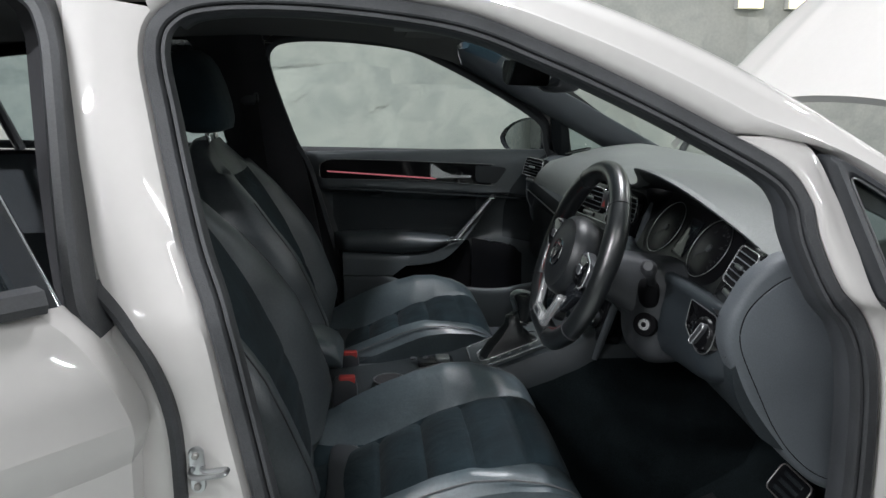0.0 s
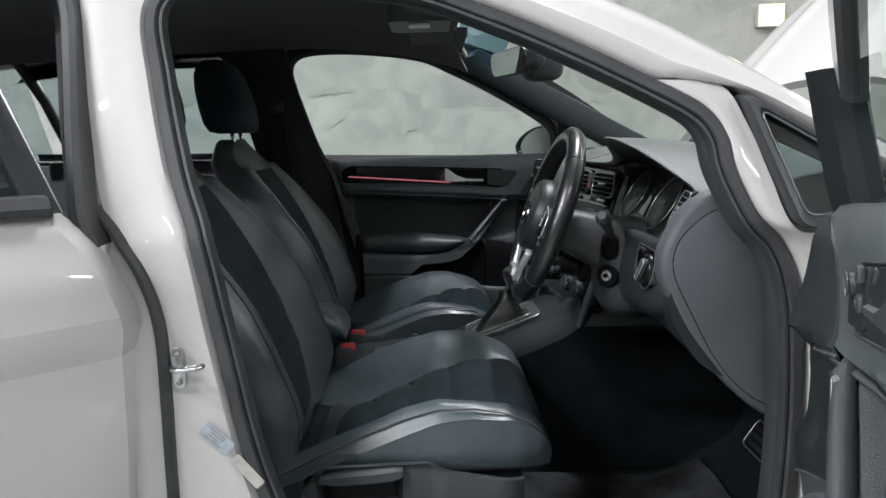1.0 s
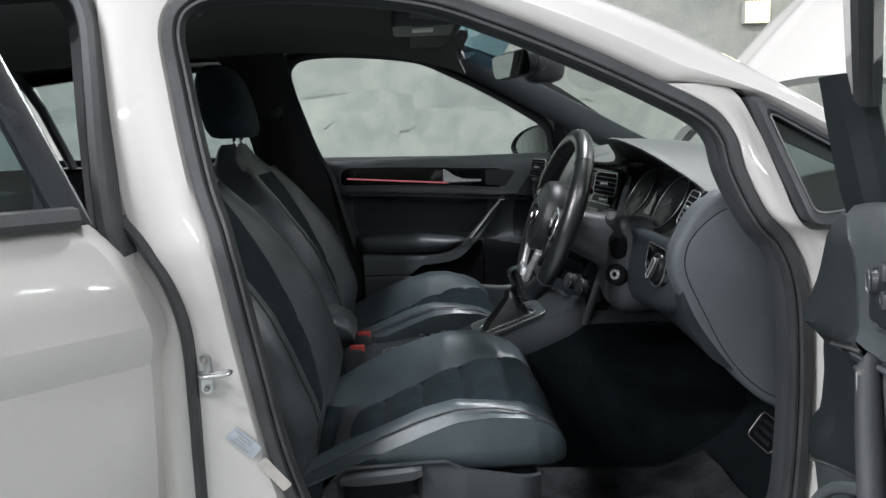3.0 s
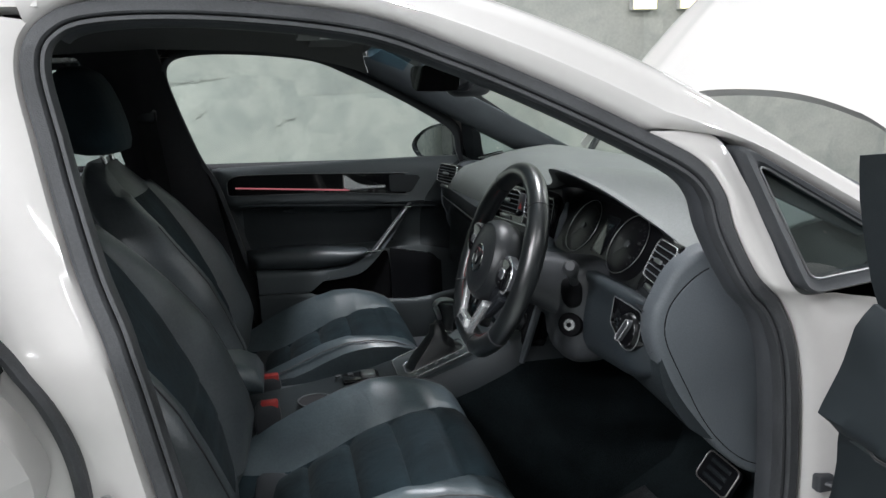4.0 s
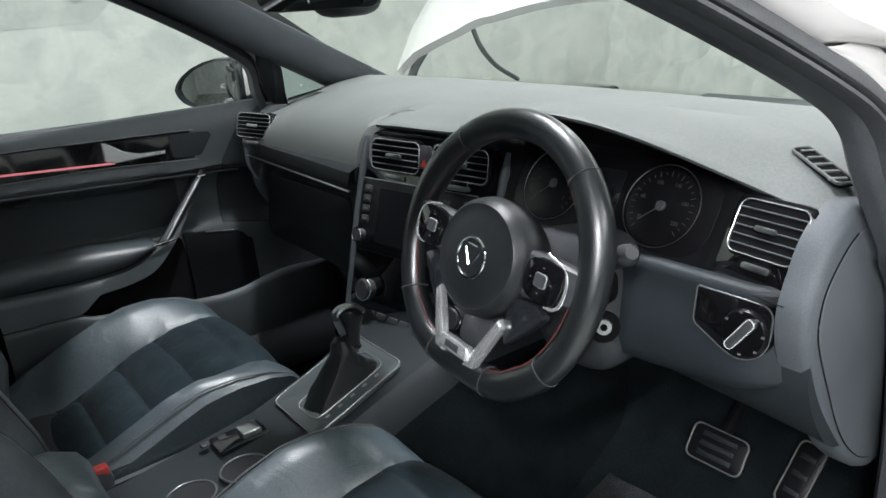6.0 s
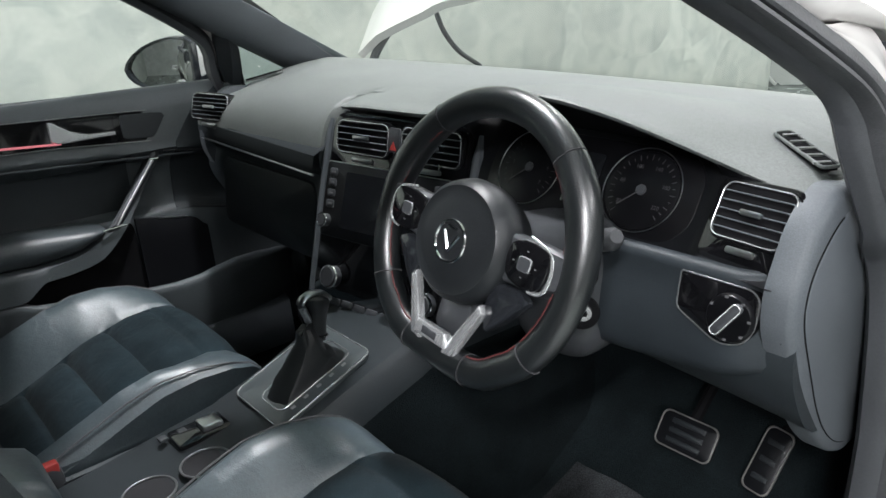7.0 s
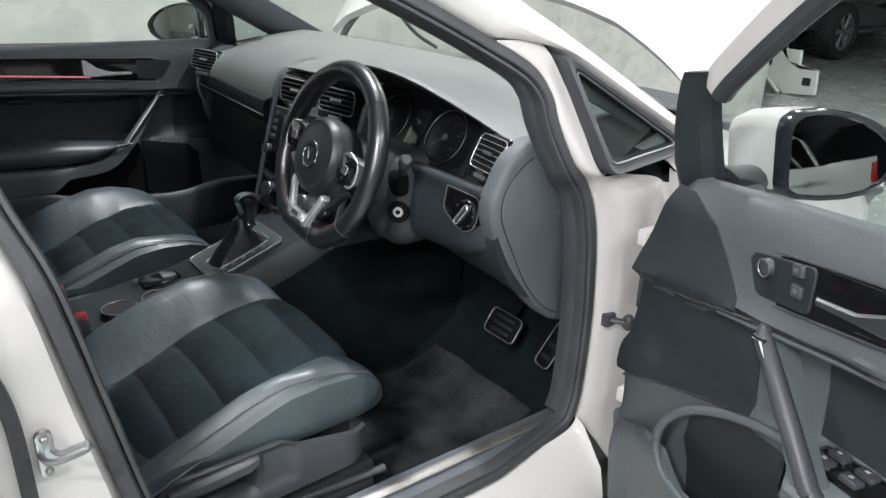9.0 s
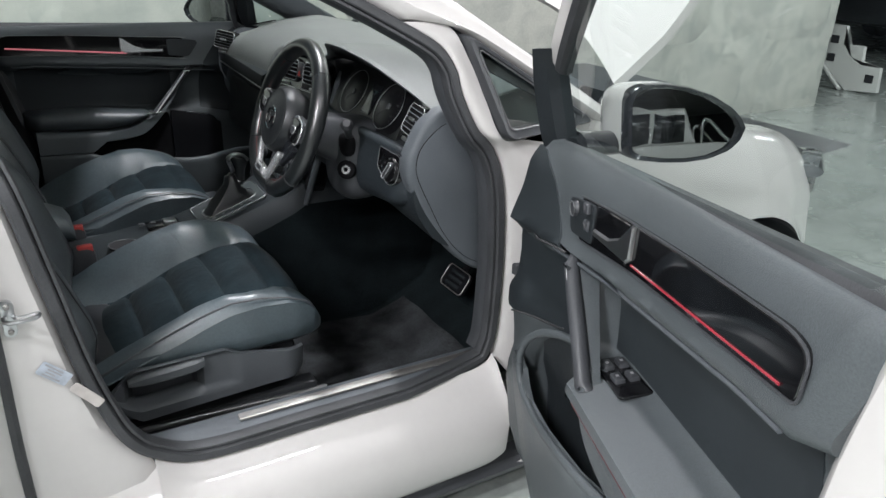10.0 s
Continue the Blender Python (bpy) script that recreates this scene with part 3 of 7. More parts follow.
def wing(s):
    """The front wing with its wheel arch."""
    bm = B()
    top = lambda x: lerp(x, [-0.60, -0.5, -0.3, 0.0, 0.2, 0.35, 0.5], [0.925, 0.955, 0.93, 0.872, 0.83, 0.775, 0.69])
    def low(x):
        d = x + 0.10
        return 0.33 + math.sqrt(max(0, 0.355 ** 2 - d * d)) if abs(d) < 0.345 else 0.2
    xs = [-0.585 + 1.075 * i / 70 for i in range(71)]
    rows = []
    for x in xs:
        zt, zb = top(x), low(x)
        row = []
        for j in range(19):
            f = (j / 18) ** 1.5
            z = zt + (zb - zt) * f
            y = lerp(zt - z, [0, 0.004, 0.015, 0.05, 0.13, 0.3, 0.6, 0.8], [0.70, 0.765, 0.795, 0.835, 0.875, 0.895, 0.885, 0.85])
            y += 0.012 * math.exp(-((z - zb) / 0.03) ** 2) * (abs(x + 0.1) < 0.35)
            y -= lerp(x, [-0.05, 0.1, 0.25, 0.4, 0.5], [0, 0.02, 0.07, 0.16, 0.27])
            row.append((x, s * y, z))
        row.append((x, s * (0.66 if abs(x + 0.1) < 0.345 else 0.8), row[-1][2] + 0.004))
        rows.append(row)
    grid(bm, rows)
    part("front_wing", bm, PAINT, car, "white painted front wing with round wheel arch")
    bm = B()
    rows = []
    for i in range(25):
        a = math.pi * i / 24
        rows.append([(-0.10 + 0.352 * math.cos(a), s * y, 0.325 + 0.352 * math.sin(a)) for y in (0.875, 0.75, 0.55)])
    grid(bm, rows)
    part("arch_liner", bm, HARD, car)


def head_lamp(s):
    bm = B()
    rows = []
    for i in range(13):
        f = i / 12
        x = 0.25 + 0.36 * f
        y = lerp(x, [0.2, 0.25, 0.4, 0.5, 0.6], [0.835, 0.812, 0.722, 0.615, 0.45])
        h = lerp(f, [0, 0.25, 0.7, 1], [0.03, 0.115, 0.13, 0.08])
        zc = lerp(f, [0, 0.3, 1], [0.735, 0.70, 0.64])
        rows.append([(x + 0.012 * math.sin(math.pi * j / 6), s * (y + 0.012 * math.sin(math.pi * j / 6)), zc + h * (0.5 - j / 6)) for j in range(7)])
    slab(bm, rows, (-0.03, -s * 0.04, 0))
    part("headlamp", bm, LAMPGLASS, car, "clear glass headlamp")


def bumper(front):
    bm = B()
    rows = []
    for i in range(41):
        y = -0.86 + 1.72 * i / 40
        k = (abs(y) / 0.86) ** 3
        row = []
        for z in (0.16, 0.2, 0.3, 0.42, 0.52, 0.6, 0.66, 0.69):
            bulge = lerp(z, [0.16, 0.3, 0.5, 0.69], [-0.05, 0.0, 0.02, -0.06])
            row.append(((0.64 + bulge - 0.46 * (abs(y) / 0.86) ** 2.5) if front else (-3.46 - bulge + 0.42 * k), y * (0.90 if front else 1 - 0.02 * (z > 0.6)), z))
        rows.append(row)
    grid(bm, rows)
    part("bumper", bm, PAINT, car)


def road_wheel(x, y, s):
    w = Matrix.Translation((x, y, 0.318))
    bm = B()
    prof = [(0.215, -0.10), (0.27, -0.112), (0.305, -0.10), (0.318, -0.06), (0.318, 0.06), (0.305, 0.10), (0.27, 0.112), (0.215, 0.10)]
    loft(bm, [[w @ V((r * math.cos(a), o, r * math.sin(a))) for r, o in prof] for a in (2 * math.pi * i / 40 for i in range(40))], False, True)
    wheel = part("wheel", bm, TYRE, car, "black tyre on an alloy wheel")
    bm = B()
    prof = [(0.214, -0.09), (0.214, 0.09), (0.19, 0.085), (0.18, 0.0), (0.19, -0.085)]
    loft(bm, [[w @ V((r * math.cos(a), o, r * math.sin(a))) for r, o in prof] for a in (2 * math.pi * i / 40 for i in range(40))], False, True)
    for k in range(5):
        for d in (-0.16, 0.16):
            a = 2 * math.pi * k / 5
            tube(bm, [w @ V((r * math.cos(a + d * f), s * 0.075, r * math.sin(a + d * f))) for r, f in ((0.03, 0.3), (0.1, 0.8), (0.2, 1.0))], 0.016, 8, up=(0, 1, 0))
    rod(bm, w @ V((0, s * 0.05, 0)), w @ V((0, s * 0.085, 0)), 0.06, 0.05, 24)
    part("rim", bm, ALLOY, wheel, "silver alloy rim")


def bonnet():
    """The bonnet, hinged at the windscreen and raised by 45 degrees."""
    c = math.cos(radians(45))
    rows = []
    for i in range(29):
        u = i / 28
        row = []
        for j in range(41):
            v = -1 + j / 20
            half = lerp(u, [0, 0.15, 0.5, 0.8, 1.0], [0.735, 0.775, 0.775, 0.735, 0.66])
            bow = 0.19 * (1 - abs(v) ** 2.4)
            r = bow + (1.03 - 0.10 * v * v - bow) * u
            crown = 0.035 * (1 - v * v) + 0.02 * math.sin(math.pi * u) - 0.02 * max(0, abs(v) - 0.9) * 10
            crown += 0.008 * math.exp(-((abs(v) - 0.62) / 0.05) ** 2)
            row.append((-0.462 + r * c - crown * c, half * v, 1.018 + r * c + crown * c))
        rows.append(row)
    bm = B()
    slab(bm, rows, (0.016, 0, -0.016))
    hood = part("bonnet", bm, PAINT, car, "white painted bonnet raised open")
    bm = B()
    tube(bm, spline([(-0.29, 0.59, 1.115), (-0.245, 0.61, 1.05), (-0.16, 0.645, 0.985), (-0.05, 0.675, 0.93)], 14), 0.007, 8)
    part("hose", bm, RUBBER, hood, "thin black hose hanging under the bonnet")
    for s in (RIGHT, LEFT):
        bm = B()
        tube(bm, spline([(-0.44, s * 0.70, 0.95), (-0.40, s * 0.70, 1.02), (-0.30, s * 0.69, 1.12)], 8), 0.012, 8)
        part("hinge", bm, HARD, hood)
    bm = B()
    grid(bm, [[(-0.40 + 1.05 * i / 8, y, 0.70 + 0.03 * math.sin(i)) for y in (-0.66, -0.3, 0.3, 0.66)] for i in range(9)])
    bay = part("engine_bay", bm, HARD, car, "dark open engine bay")
    bm = B()
    box(bm, (0.15, 0.05, 0.80), (0.5, 0.55, 0.1), 0.03)
    part("engine_cover", bm, PLASTIC, bay)
    bm = B()
    box(bm, (-0.05, 0.48, 0.82), (0.26, 0.2, 0.18), 0.015)
    part("battery", bm, GLOSS, bay)


def roof_and_glass():
    rows = []
    for k in range(25):
        f = k / 24
        x = -1.17 - 2.0 * f
        zr = lerp(x, [-3.17, -2.6, -1.74, -1.45, -1.30, -1.17], [1.30, 1.365, 1.392, 1.378, 1.352, 1.312])
        hw = side(zr) - 0.07
        rows.append([(x - 0.06 * (1 - (j / 10 - 1) ** 2) * (f < 0.01) , hw * (j / 10 - 1), zr + 0.045 * (1 - (j / 10 - 1) ** 2)) for j in range(21)])
    bm = B()
    slab(bm, rows, (0, 0, -0.012))
    part("roof", bm, PAINT, car)
    bm = B()
    slab(bm, [[(p[0], p[1] * 0.995, p[2] - lerp(abs(p[1]), [0.3, 0.55], [0.035, 0.05])) for p in r] for r in rows], (0, 0, -0.01))
    part("headlining", bm, LINER, car, "black fabric headlining")
    # windscreen
    rows = []
    for i in range(15):
        f = i / 14
        row = []
        for j in range(21):
            v = j / 10 - 1
            top = V((-1.20 + 0.05 * v * v, 0.555 * v, 1.345 - 0.045 * v * v))
            low = V((-0.36 - 0.145 * v * v, 0.715 * v, 0.965 + 0.015 * v * v))
            p = low.lerp(top, f)
            p += V((0.02, 0, 0.03)) * math.sin(math.pi * f) * (1 - 0.4 * v * v)
            row.append(p)
        rows.append(row)
    bm = B()
    grid(bm, rows)
    ws = part("windscreen", bm, WINDSCREEN_GLASS, car, "clear laminated windscreen")
    ws.visible_shadow = False
    # blue reflection near the top edge, put into a tinted strip
    bm = B()
    grid(bm, [[p + V((-0.012, 0, -0.006)) for p in r] for r in rows[12:]])
    part("blue_reflection_band", bm, BLUETINT, ws, "band along the windscreen's top, a blue reflection put into its tint").visible_shadow = False
    bm = B()
    slab(bm, [[(p[0] + d, p[1] * 1.0, p[2] - 0.012 - d * 0.3) for d in (0.0, 0.05, 0.10)] for p in rows[0]], (0, 0, -0.02))
    part("scuttle", bm, HARD, car)


def pillar_trim(s):
    """The dark lining of the A pillar, and of the B pillar."""
    rings = []
    for i in range(17):
        f = i / 16
        a = V((-1.27 + 0.615 * f, s * (0.610 + 0.145 * f), 1.306 - 0.322 * f))
        b = V((-1.13 + 0.63 * f, s * (0.545 + 0.155 * f), 1.318 - 0.32 * f))
        w = V((0.25, -s * 0.6, -0.75)).normalized()
        c = (a + b) / 2 + w * 0.022
        ring = [a, a.lerp(c, 0.45) + w * 0.012, c, c.lerp(b, 0.55) + w * 0.010, b, b - w * 0.004, a - w * 0.004]
        rings.append(ring)
    bm = B()
    loft(bm, rings)
    part("pillar_trim", bm, PLASTIC, car, "dark grey A pillar lining")
    bm = B()
    rows = []
    for i in range(25):
        f = i / 24
        z = 0.42 + 0.93 * f
        p = lerp(z, [0.42, 0.64, 0.93, 1.16, 1.35], [-1.50, -1.555, -1.60, -1.665, -1.70]) - (0.042 if s == LEFT else 0.026)
        q = lerp(z, [0.42, 0.7, 1.0, 1.30, 1.35], [-1.74, -1.80, -1.865, -1.915, -1.97])
        rows.append([(p + (q - p) * j / 8, s * (side(z) - lerp(j, [0, 3, 8], [0.045, 0.09, 0.095])), z) for j in range(9)])
    slab(bm, rows, lambda i, j: (0.085 * (j / 8), s * lerp(j, [0, 3, 8], [0.03, 0.075, 0.08]), 0))
    trim = part("pillar_trim", bm, LINER, car, "black B pillar lining")
    bm = B()
    blob(bm, (-1.79, s * 0.615, 1.17), (0.03, 0.018, 0.035), 0.7, 14, 10)
    part("belt_anchor", bm, HARD, trim)
    bm = B()
    rows = [[(-1.79 + 0.05 * f + d, s * (0.600 + 0.09 * f), 1.17 - 0.65 * f) for d in (-0.024, 0, 0.024)] for f in (i / 10 for i in range(11))]
    slab(bm, rows, (0, s * 0.003, 0))
    part("seat_belt", bm, BELT, trim, "black seat belt webbing")


def striker_and_check():
    bm = B()
    prism(bm, rrect(0.018, 0.060, 0.0088, 6), basis((-1.655, -0.817, 0.755), (1, 0, 0), (0, 0, 1)), 0.006, 0.002)
    st = part("striker", bm, SATIN, car, "steel door striker on the B pillar")
    bm = B()
    tube(bm, spline([(-1.660, -0.815, 0.758), (-1.659, -0.838, 0.759), (-1.650, -0.848, 0.760), (-1.630, -0.850, 0.762), (-1.618, -0.848, 0.763), (-1.616, -0.838, 0.763), (-1.626, -0.834, 0.761), (-1.644, -0.832, 0.759), (-1.650, -0.815, 0.758)], 34), 0.0036, 8)
    part("loop", bm, SATIN, st)
    for z in (0.735, 0.776):
        bm = B()
        rod(bm, (-1.655, -0.822, z), (-1.655, -0.829, z), 0.0045, 0.004, 12)
        part("bolt", bm, STEEL, st)
    bm = B()
    m = basis((-1.611, -0.8165, 0.647), (0.72, 0, -0.69), (0.69, 0, 0.72))
    prism(bm, rrect(0.050, 0.023, 0.003, 2), m, 0.001)
    stk = part("sticker", bm, STICKER, car, "small blue-grey data sticker")
    for k in range(4):
        bm = B()
        box(bm, (-0.005 + 0.004 * (k % 2), 0.0075 - 0.0050 * k, 0.0016), (0.030 - 0.007 * (k % 3), 0.0022, 0.0008), m=m)
        part("print_bar", bm, MARK, stk)
    bm = B()
    m2 = basis((-1.571, -0.8135, 0.594), (0.62, 0, -0.78), (0.78, 0, 0.62))
    prism(bm, rrect(0.058, 0.017, 0.003, 2), m2, 0.001)
    part("sticker", bm, material("faded_label", (0.50, 0.465, 0.44), 0.6, vary=0.1, scale=60), car, "small faded paper label")
    # door check strap, hinges, cable boot
    bm = B()
    box(bm, (-0.712, -0.792, 0.637), (0.026, 0.018, 0.024), 0.004)
    chk = part("door_check", bm, HARD, car, "black door check strap")
    bm = B()
    tube(bm, [(-0.712, -0.795, 0.637), (-0.685, -0.83, 0.634), (-0.655, -0.868, 0.630), (-0.63, -0.91, 0.627), (-0.62, -0.95, 0.625)], 0.0075, 10, flat=0.7)
    part("strap", bm, HARD, chk)
    bm = B()
    blob(bm, (-0.690, -0.822, 0.635), (0.011, 0.011, 0.016), 0.8, 12, 8)
    part("stop", bm, RUBBER, chk)
    for z in (0.80, 0.47):
        bm = B()
        box(bm, (-0.640, -0.815, z), (0.075, 0.022, 0.030), 0.006)
        hg = part("door_hinge", bm, PAINT, car, "white painted door hinge")
        bm = B()
        rod(bm, (-0.605, -0.855, z - 0.035), (-0.605, -0.855, z + 0.035), 0.011, n=14)
        part("pin", bm, STEEL, hg)
    bm = B()
    box(bm, (-0.635, -0.815, 0.685), (0.030, 0.032, 0.070), 0.008)
    part("cable_boot", bm, RUBBER, car, "black rubber cable boot")


hang = part
AJAR = Matrix.Translation((-1.70, -0.86, 0)) @ Matrix.Rotation(radians(45), 4, "Z") @ Matrix.Translation((1.70, 0.86, 0))


def rear_door(s):
    swing = AJAR if s == RIGHT else Matrix()
    def part(nm, bm, mt, parent=None, label="", angle=38):
        return hang(nm, bm, mt, parent, label, angle, swing)
    edge = spline(REAR_EDGE[:6], 30)
    bm = B()
    rows = []
    for x, z in edge:
        row = []
        for j in range(25):
            f = j / 24
            xx = x + (-2.62 - x) * f
            zz = z + (lerp(z, [0.2, 0.985], [0.24, 1.0]) - z) * f
            o = -0.03 * max(0, 1 - f / 0.02) - 0.010 * max(0, 1 - f / 0.06)
            d = max(0.0, 0.832 + 0.02 * f - zz)
            crease = -(0.60 * min(d, 0.05) + 0.10 * min(max(0.0, d - 0.05), 0.3))
            row.append((xx, s * (flank(zz) - 0.024 + o + crease), zz))
        rows.append(row)
    rows.append([(p[0], p[1] - s * 0.05, p[2] + 0.002) for p in rows[-1]])
    grid(bm, rows)
    door = part("rear_door", bm, PAINT, car, "white rear door standing half open" if s == RIGHT else "white closed rear door", 17)
    # belt strip, window frame and glass
    bm = B()
    rows = [[(-1.778 - 0.9 * i / 20, s * (0.836 + o), 0.985 + dz + 0.02 * i / 20) for o, dz in ((-0.04, 0.0), (0.002, -0.002), (0.006, 0.008), (0.0, 0.022), (-0.02, 0.024))] for i in range(21)]
    grid(bm, rows)
    part("belt_strip", bm, RUBBER, door, "black window belt strip")
    wy = lambda z: lerp(z, [0.97, 1.4], [0.832, 0.60])
    bm = B()
    rows = []
    line = spline([(-1.752, 0.93), (-1.767, 0.97), (-1.780, 1.02), (-1.796, 1.10), (-1.814, 1.20), (-1.830, 1.275), (-1.858, 1.320), (-1.92, 1.338), (-2.2, 1.335), (-2.6, 1.30)], 60)
    for k, (x, z) in enumerate(line):
        a, b = line[max(0, k - 1)], line[min(59, k + 1)]
        t = (b - a) / np.linalg.norm(b - a)
        rows.append([(x + t[1] * d, s * (wy(z) + o), z - t[0] * d) for d, o in ((0.010, -0.04), (0.009, 0.002), (0.002, 0.010), (-0.008, 0.010), (-0.014, 0.002), (-0.016, -0.02))])
    grid(bm, rows)
    hang("door_seal", bm, RUBBER, car, "black rubber rear door seal")
    # white rail over the rear opening
    bm = B()
    rows = []
    for k in range(31):
        x = -1.70 - 1.25 * k / 30
        zl = lerp(x, [-2.95, -2.6, -2.2, -1.92, -1.845, -1.80, -1.70], [1.27, 1.305, 1.345, 1.348, 1.335, 1.315, 1.315])
        zr = lerp(x, [-3.17, -2.6, -1.74], [1.30, 1.365, 1.392])
        rows.append([(x, s * (side(zl + (zr - zl) * f) + o), zl + (zr - zl) * f) for f, o in ((0, 0.0), (0.1, 0.016), (0.4, 0.022), (0.8, 0.0), (1.0, -0.03), (1.1, -0.07))])
    grid(bm, rows)
    hang("rear_rail", bm, PAINT, car, "white painted roof rail over the rear door")
    # the door's own window frame
    bm = B()
    rows = []
    for x, z in spline([(-1.762, 0.985), (-1.785, 1.10), (-1.81, 1.22), (-1.83, 1.29), (-1.87, 1.318), (-1.95, 1.325), (-2.3, 1.32), (-2.6, 1.29)], 40):
        rows.append([(x - d, s * (wy(z) + o), z - d * (x < -1.9)) for d, o in ((-0.004, -0.03), (-0.004, 0.002), (0.002, 0.006), (0.030, 0.004), (0.034, -0.004), (0.034, -0.03))])
    grid(bm, rows)
    part("window_frame", bm, GLOSSFRAME, door, "glossy black window frame")
    bm = B()
    tube(bm, [(x + 0.001, s * (wy(z) + 0.004), z) for x, z in spline([(-1.762, 0.985), (-1.785, 1.10), (-1.81, 1.22), (-1.83, 1.29)], 24)], 0.0014, 6)
    part("frame_edge", bm, SATINDARK, door, "thin satin edge of the window frame")
    bm = B()
    rows = []
    for i in range(9):
        z = 1.0 + 0.31 * i / 8
        rows.append([(lerp(z, [1.0, 1.33], [-1.765, -1.82]) - 0.75 * j / 6, s * (wy(z) - 0.006), z) for j in range(7)])
    grid(bm, rows)
    g = part("pane", bm, REAR_GLASS, door, "tinted rear door glass")
    g.visible_shadow = False
    bm = B()
    tube(bm, [(-2.60, s * 0.60, 1.34), (-2.565, s * 0.70, 1.2), (-2.53, s * 0.80, 1.0)], 0.016, 8)
    part("divider", bm, HARD, door, "black window divider bar")
    bm = B()
    rows = []
    for i in range(12):
        x = -1.80 - 0.86 * i / 11
        rows.append([(x, s * y, z) for z, y in ((0.35, 0.77), (0.6, 0.735), (0.72, 0.72), (0.75, 0.70), (0.85, 0.745), (0.93, 0.765), (0.985, 0.785), (0.995, 0.82))])
    slab(bm, rows, (0, s * 0.02, 0))
    part("trim_panel", bm, PLASTIC, door, "dark rear door trim")
    bm = B()
    tube(bm, [(-1.95 - 0.5 * i / 6, s * 0.743, 0.905) for i in range(7)], 0.004, 6)
    part("light_strip", bm, REDLIGHT, door, "thin red light strip")
    # door handle outside
    bm = B()
    tube(bm, spline([(-2.30, s * 0.885, 0.85), (-2.32, s * 0.925, 0.852), (-2.42, s * 0.93, 0.854), (-2.48, s * 0.92, 0.853), (-2.50, s * 0.88, 0.853)], 14), 0.014, 8)
    part("outer_handle", bm, PAINT, door)


def rear_body():
    for s in (RIGHT, LEFT):
        bm = B()
        rows = []
        for i in range(41):
            x = -2.625 - 0.80 * i / 40
            d = x + 2.73
            zb = 0.33 + math.sqrt(max(0, 0.355 ** 2 - d * d)) if abs(d) < 0.345 else 0.22
            rows.append([(x, s * (flank(z) - 0.024 - lerp(x, [-3.43, -3.0, -2.6], [0.14, 0.02, 0.0])), z) for z in (1.0 + (zb - 1.0) * j / 12 for j in range(13))])
        grid(bm, rows)
        part("rear_quarter", bm, PAINT, car)
        bm = B()
        rows = []
        for i in range(11):
            z = 1.0 + 0.345 * i / 10
            y = lerp(z, [1.0, 1.4], [0.811, 0.60])
            a, b = -2.84 - 0.10 * i / 10, lerp(z, [1.0, 1.35], [-3.43, -3.13])
            rows.append([(a + (b - a) * j / 8, s * (y - 0.13 * (j / 8) ** 2), z) for j in range(9)])
        slab(bm, rows, (0, -s * 0.05, 0))
        part("rear_pillar", bm, PAINT, car)
        bm = B()
        grid(bm, [[(-2.60 - 0.30 * j / 4, s * (lerp(z, [1.0, 1.4], [0.811, 0.60]) - 0.006), z) for j in range(5)] for z in (1.0, 1.1, 1.2, 1.34)])
        g = part("quarter_pane", bm, REAR_GLASS, car, "tinted rear quarter glass")
        g.visible_shadow = False
        road_wheel(-2.73, s * 0.775, s)
        road_wheel(-0.10, s * 0.775, s)
    bm = B()
    rows = []
    for z, x in ((0.62, -3.47), (0.8, -3.46), (0.95, -3.43), (1.0, -3.40), (1.15, -3.30), (1.30, -3.20), (1.35, -3.12)):
        hw = (flank(z) if z < 1.0 else lerp(z, [1.0, 1.4], [0.835, 0.60])) - 0.13
        rows.append([(x + 0.06 * (j / 6 - 1) ** 2, hw * (j / 6 - 1), z) for j in range(13)])
    slab(bm, rows, (0.03, 0, 0))
    part("tailgate", bm, PAINT, car)


for s in (RIGHT, LEFT):
    AP[:] = NEAR_SIDE if s == RIGHT else FAR_SIDE
    body_side(s)
    rear_gap(s)
    quarter_window(s)
    wing(s)
    head_lamp(s)
    pillar_trim(s)
    rear_door(s)
bumper(True)
bumper(False)
bonnet()
roof_and_glass()
striker_and_check()
rear_body()


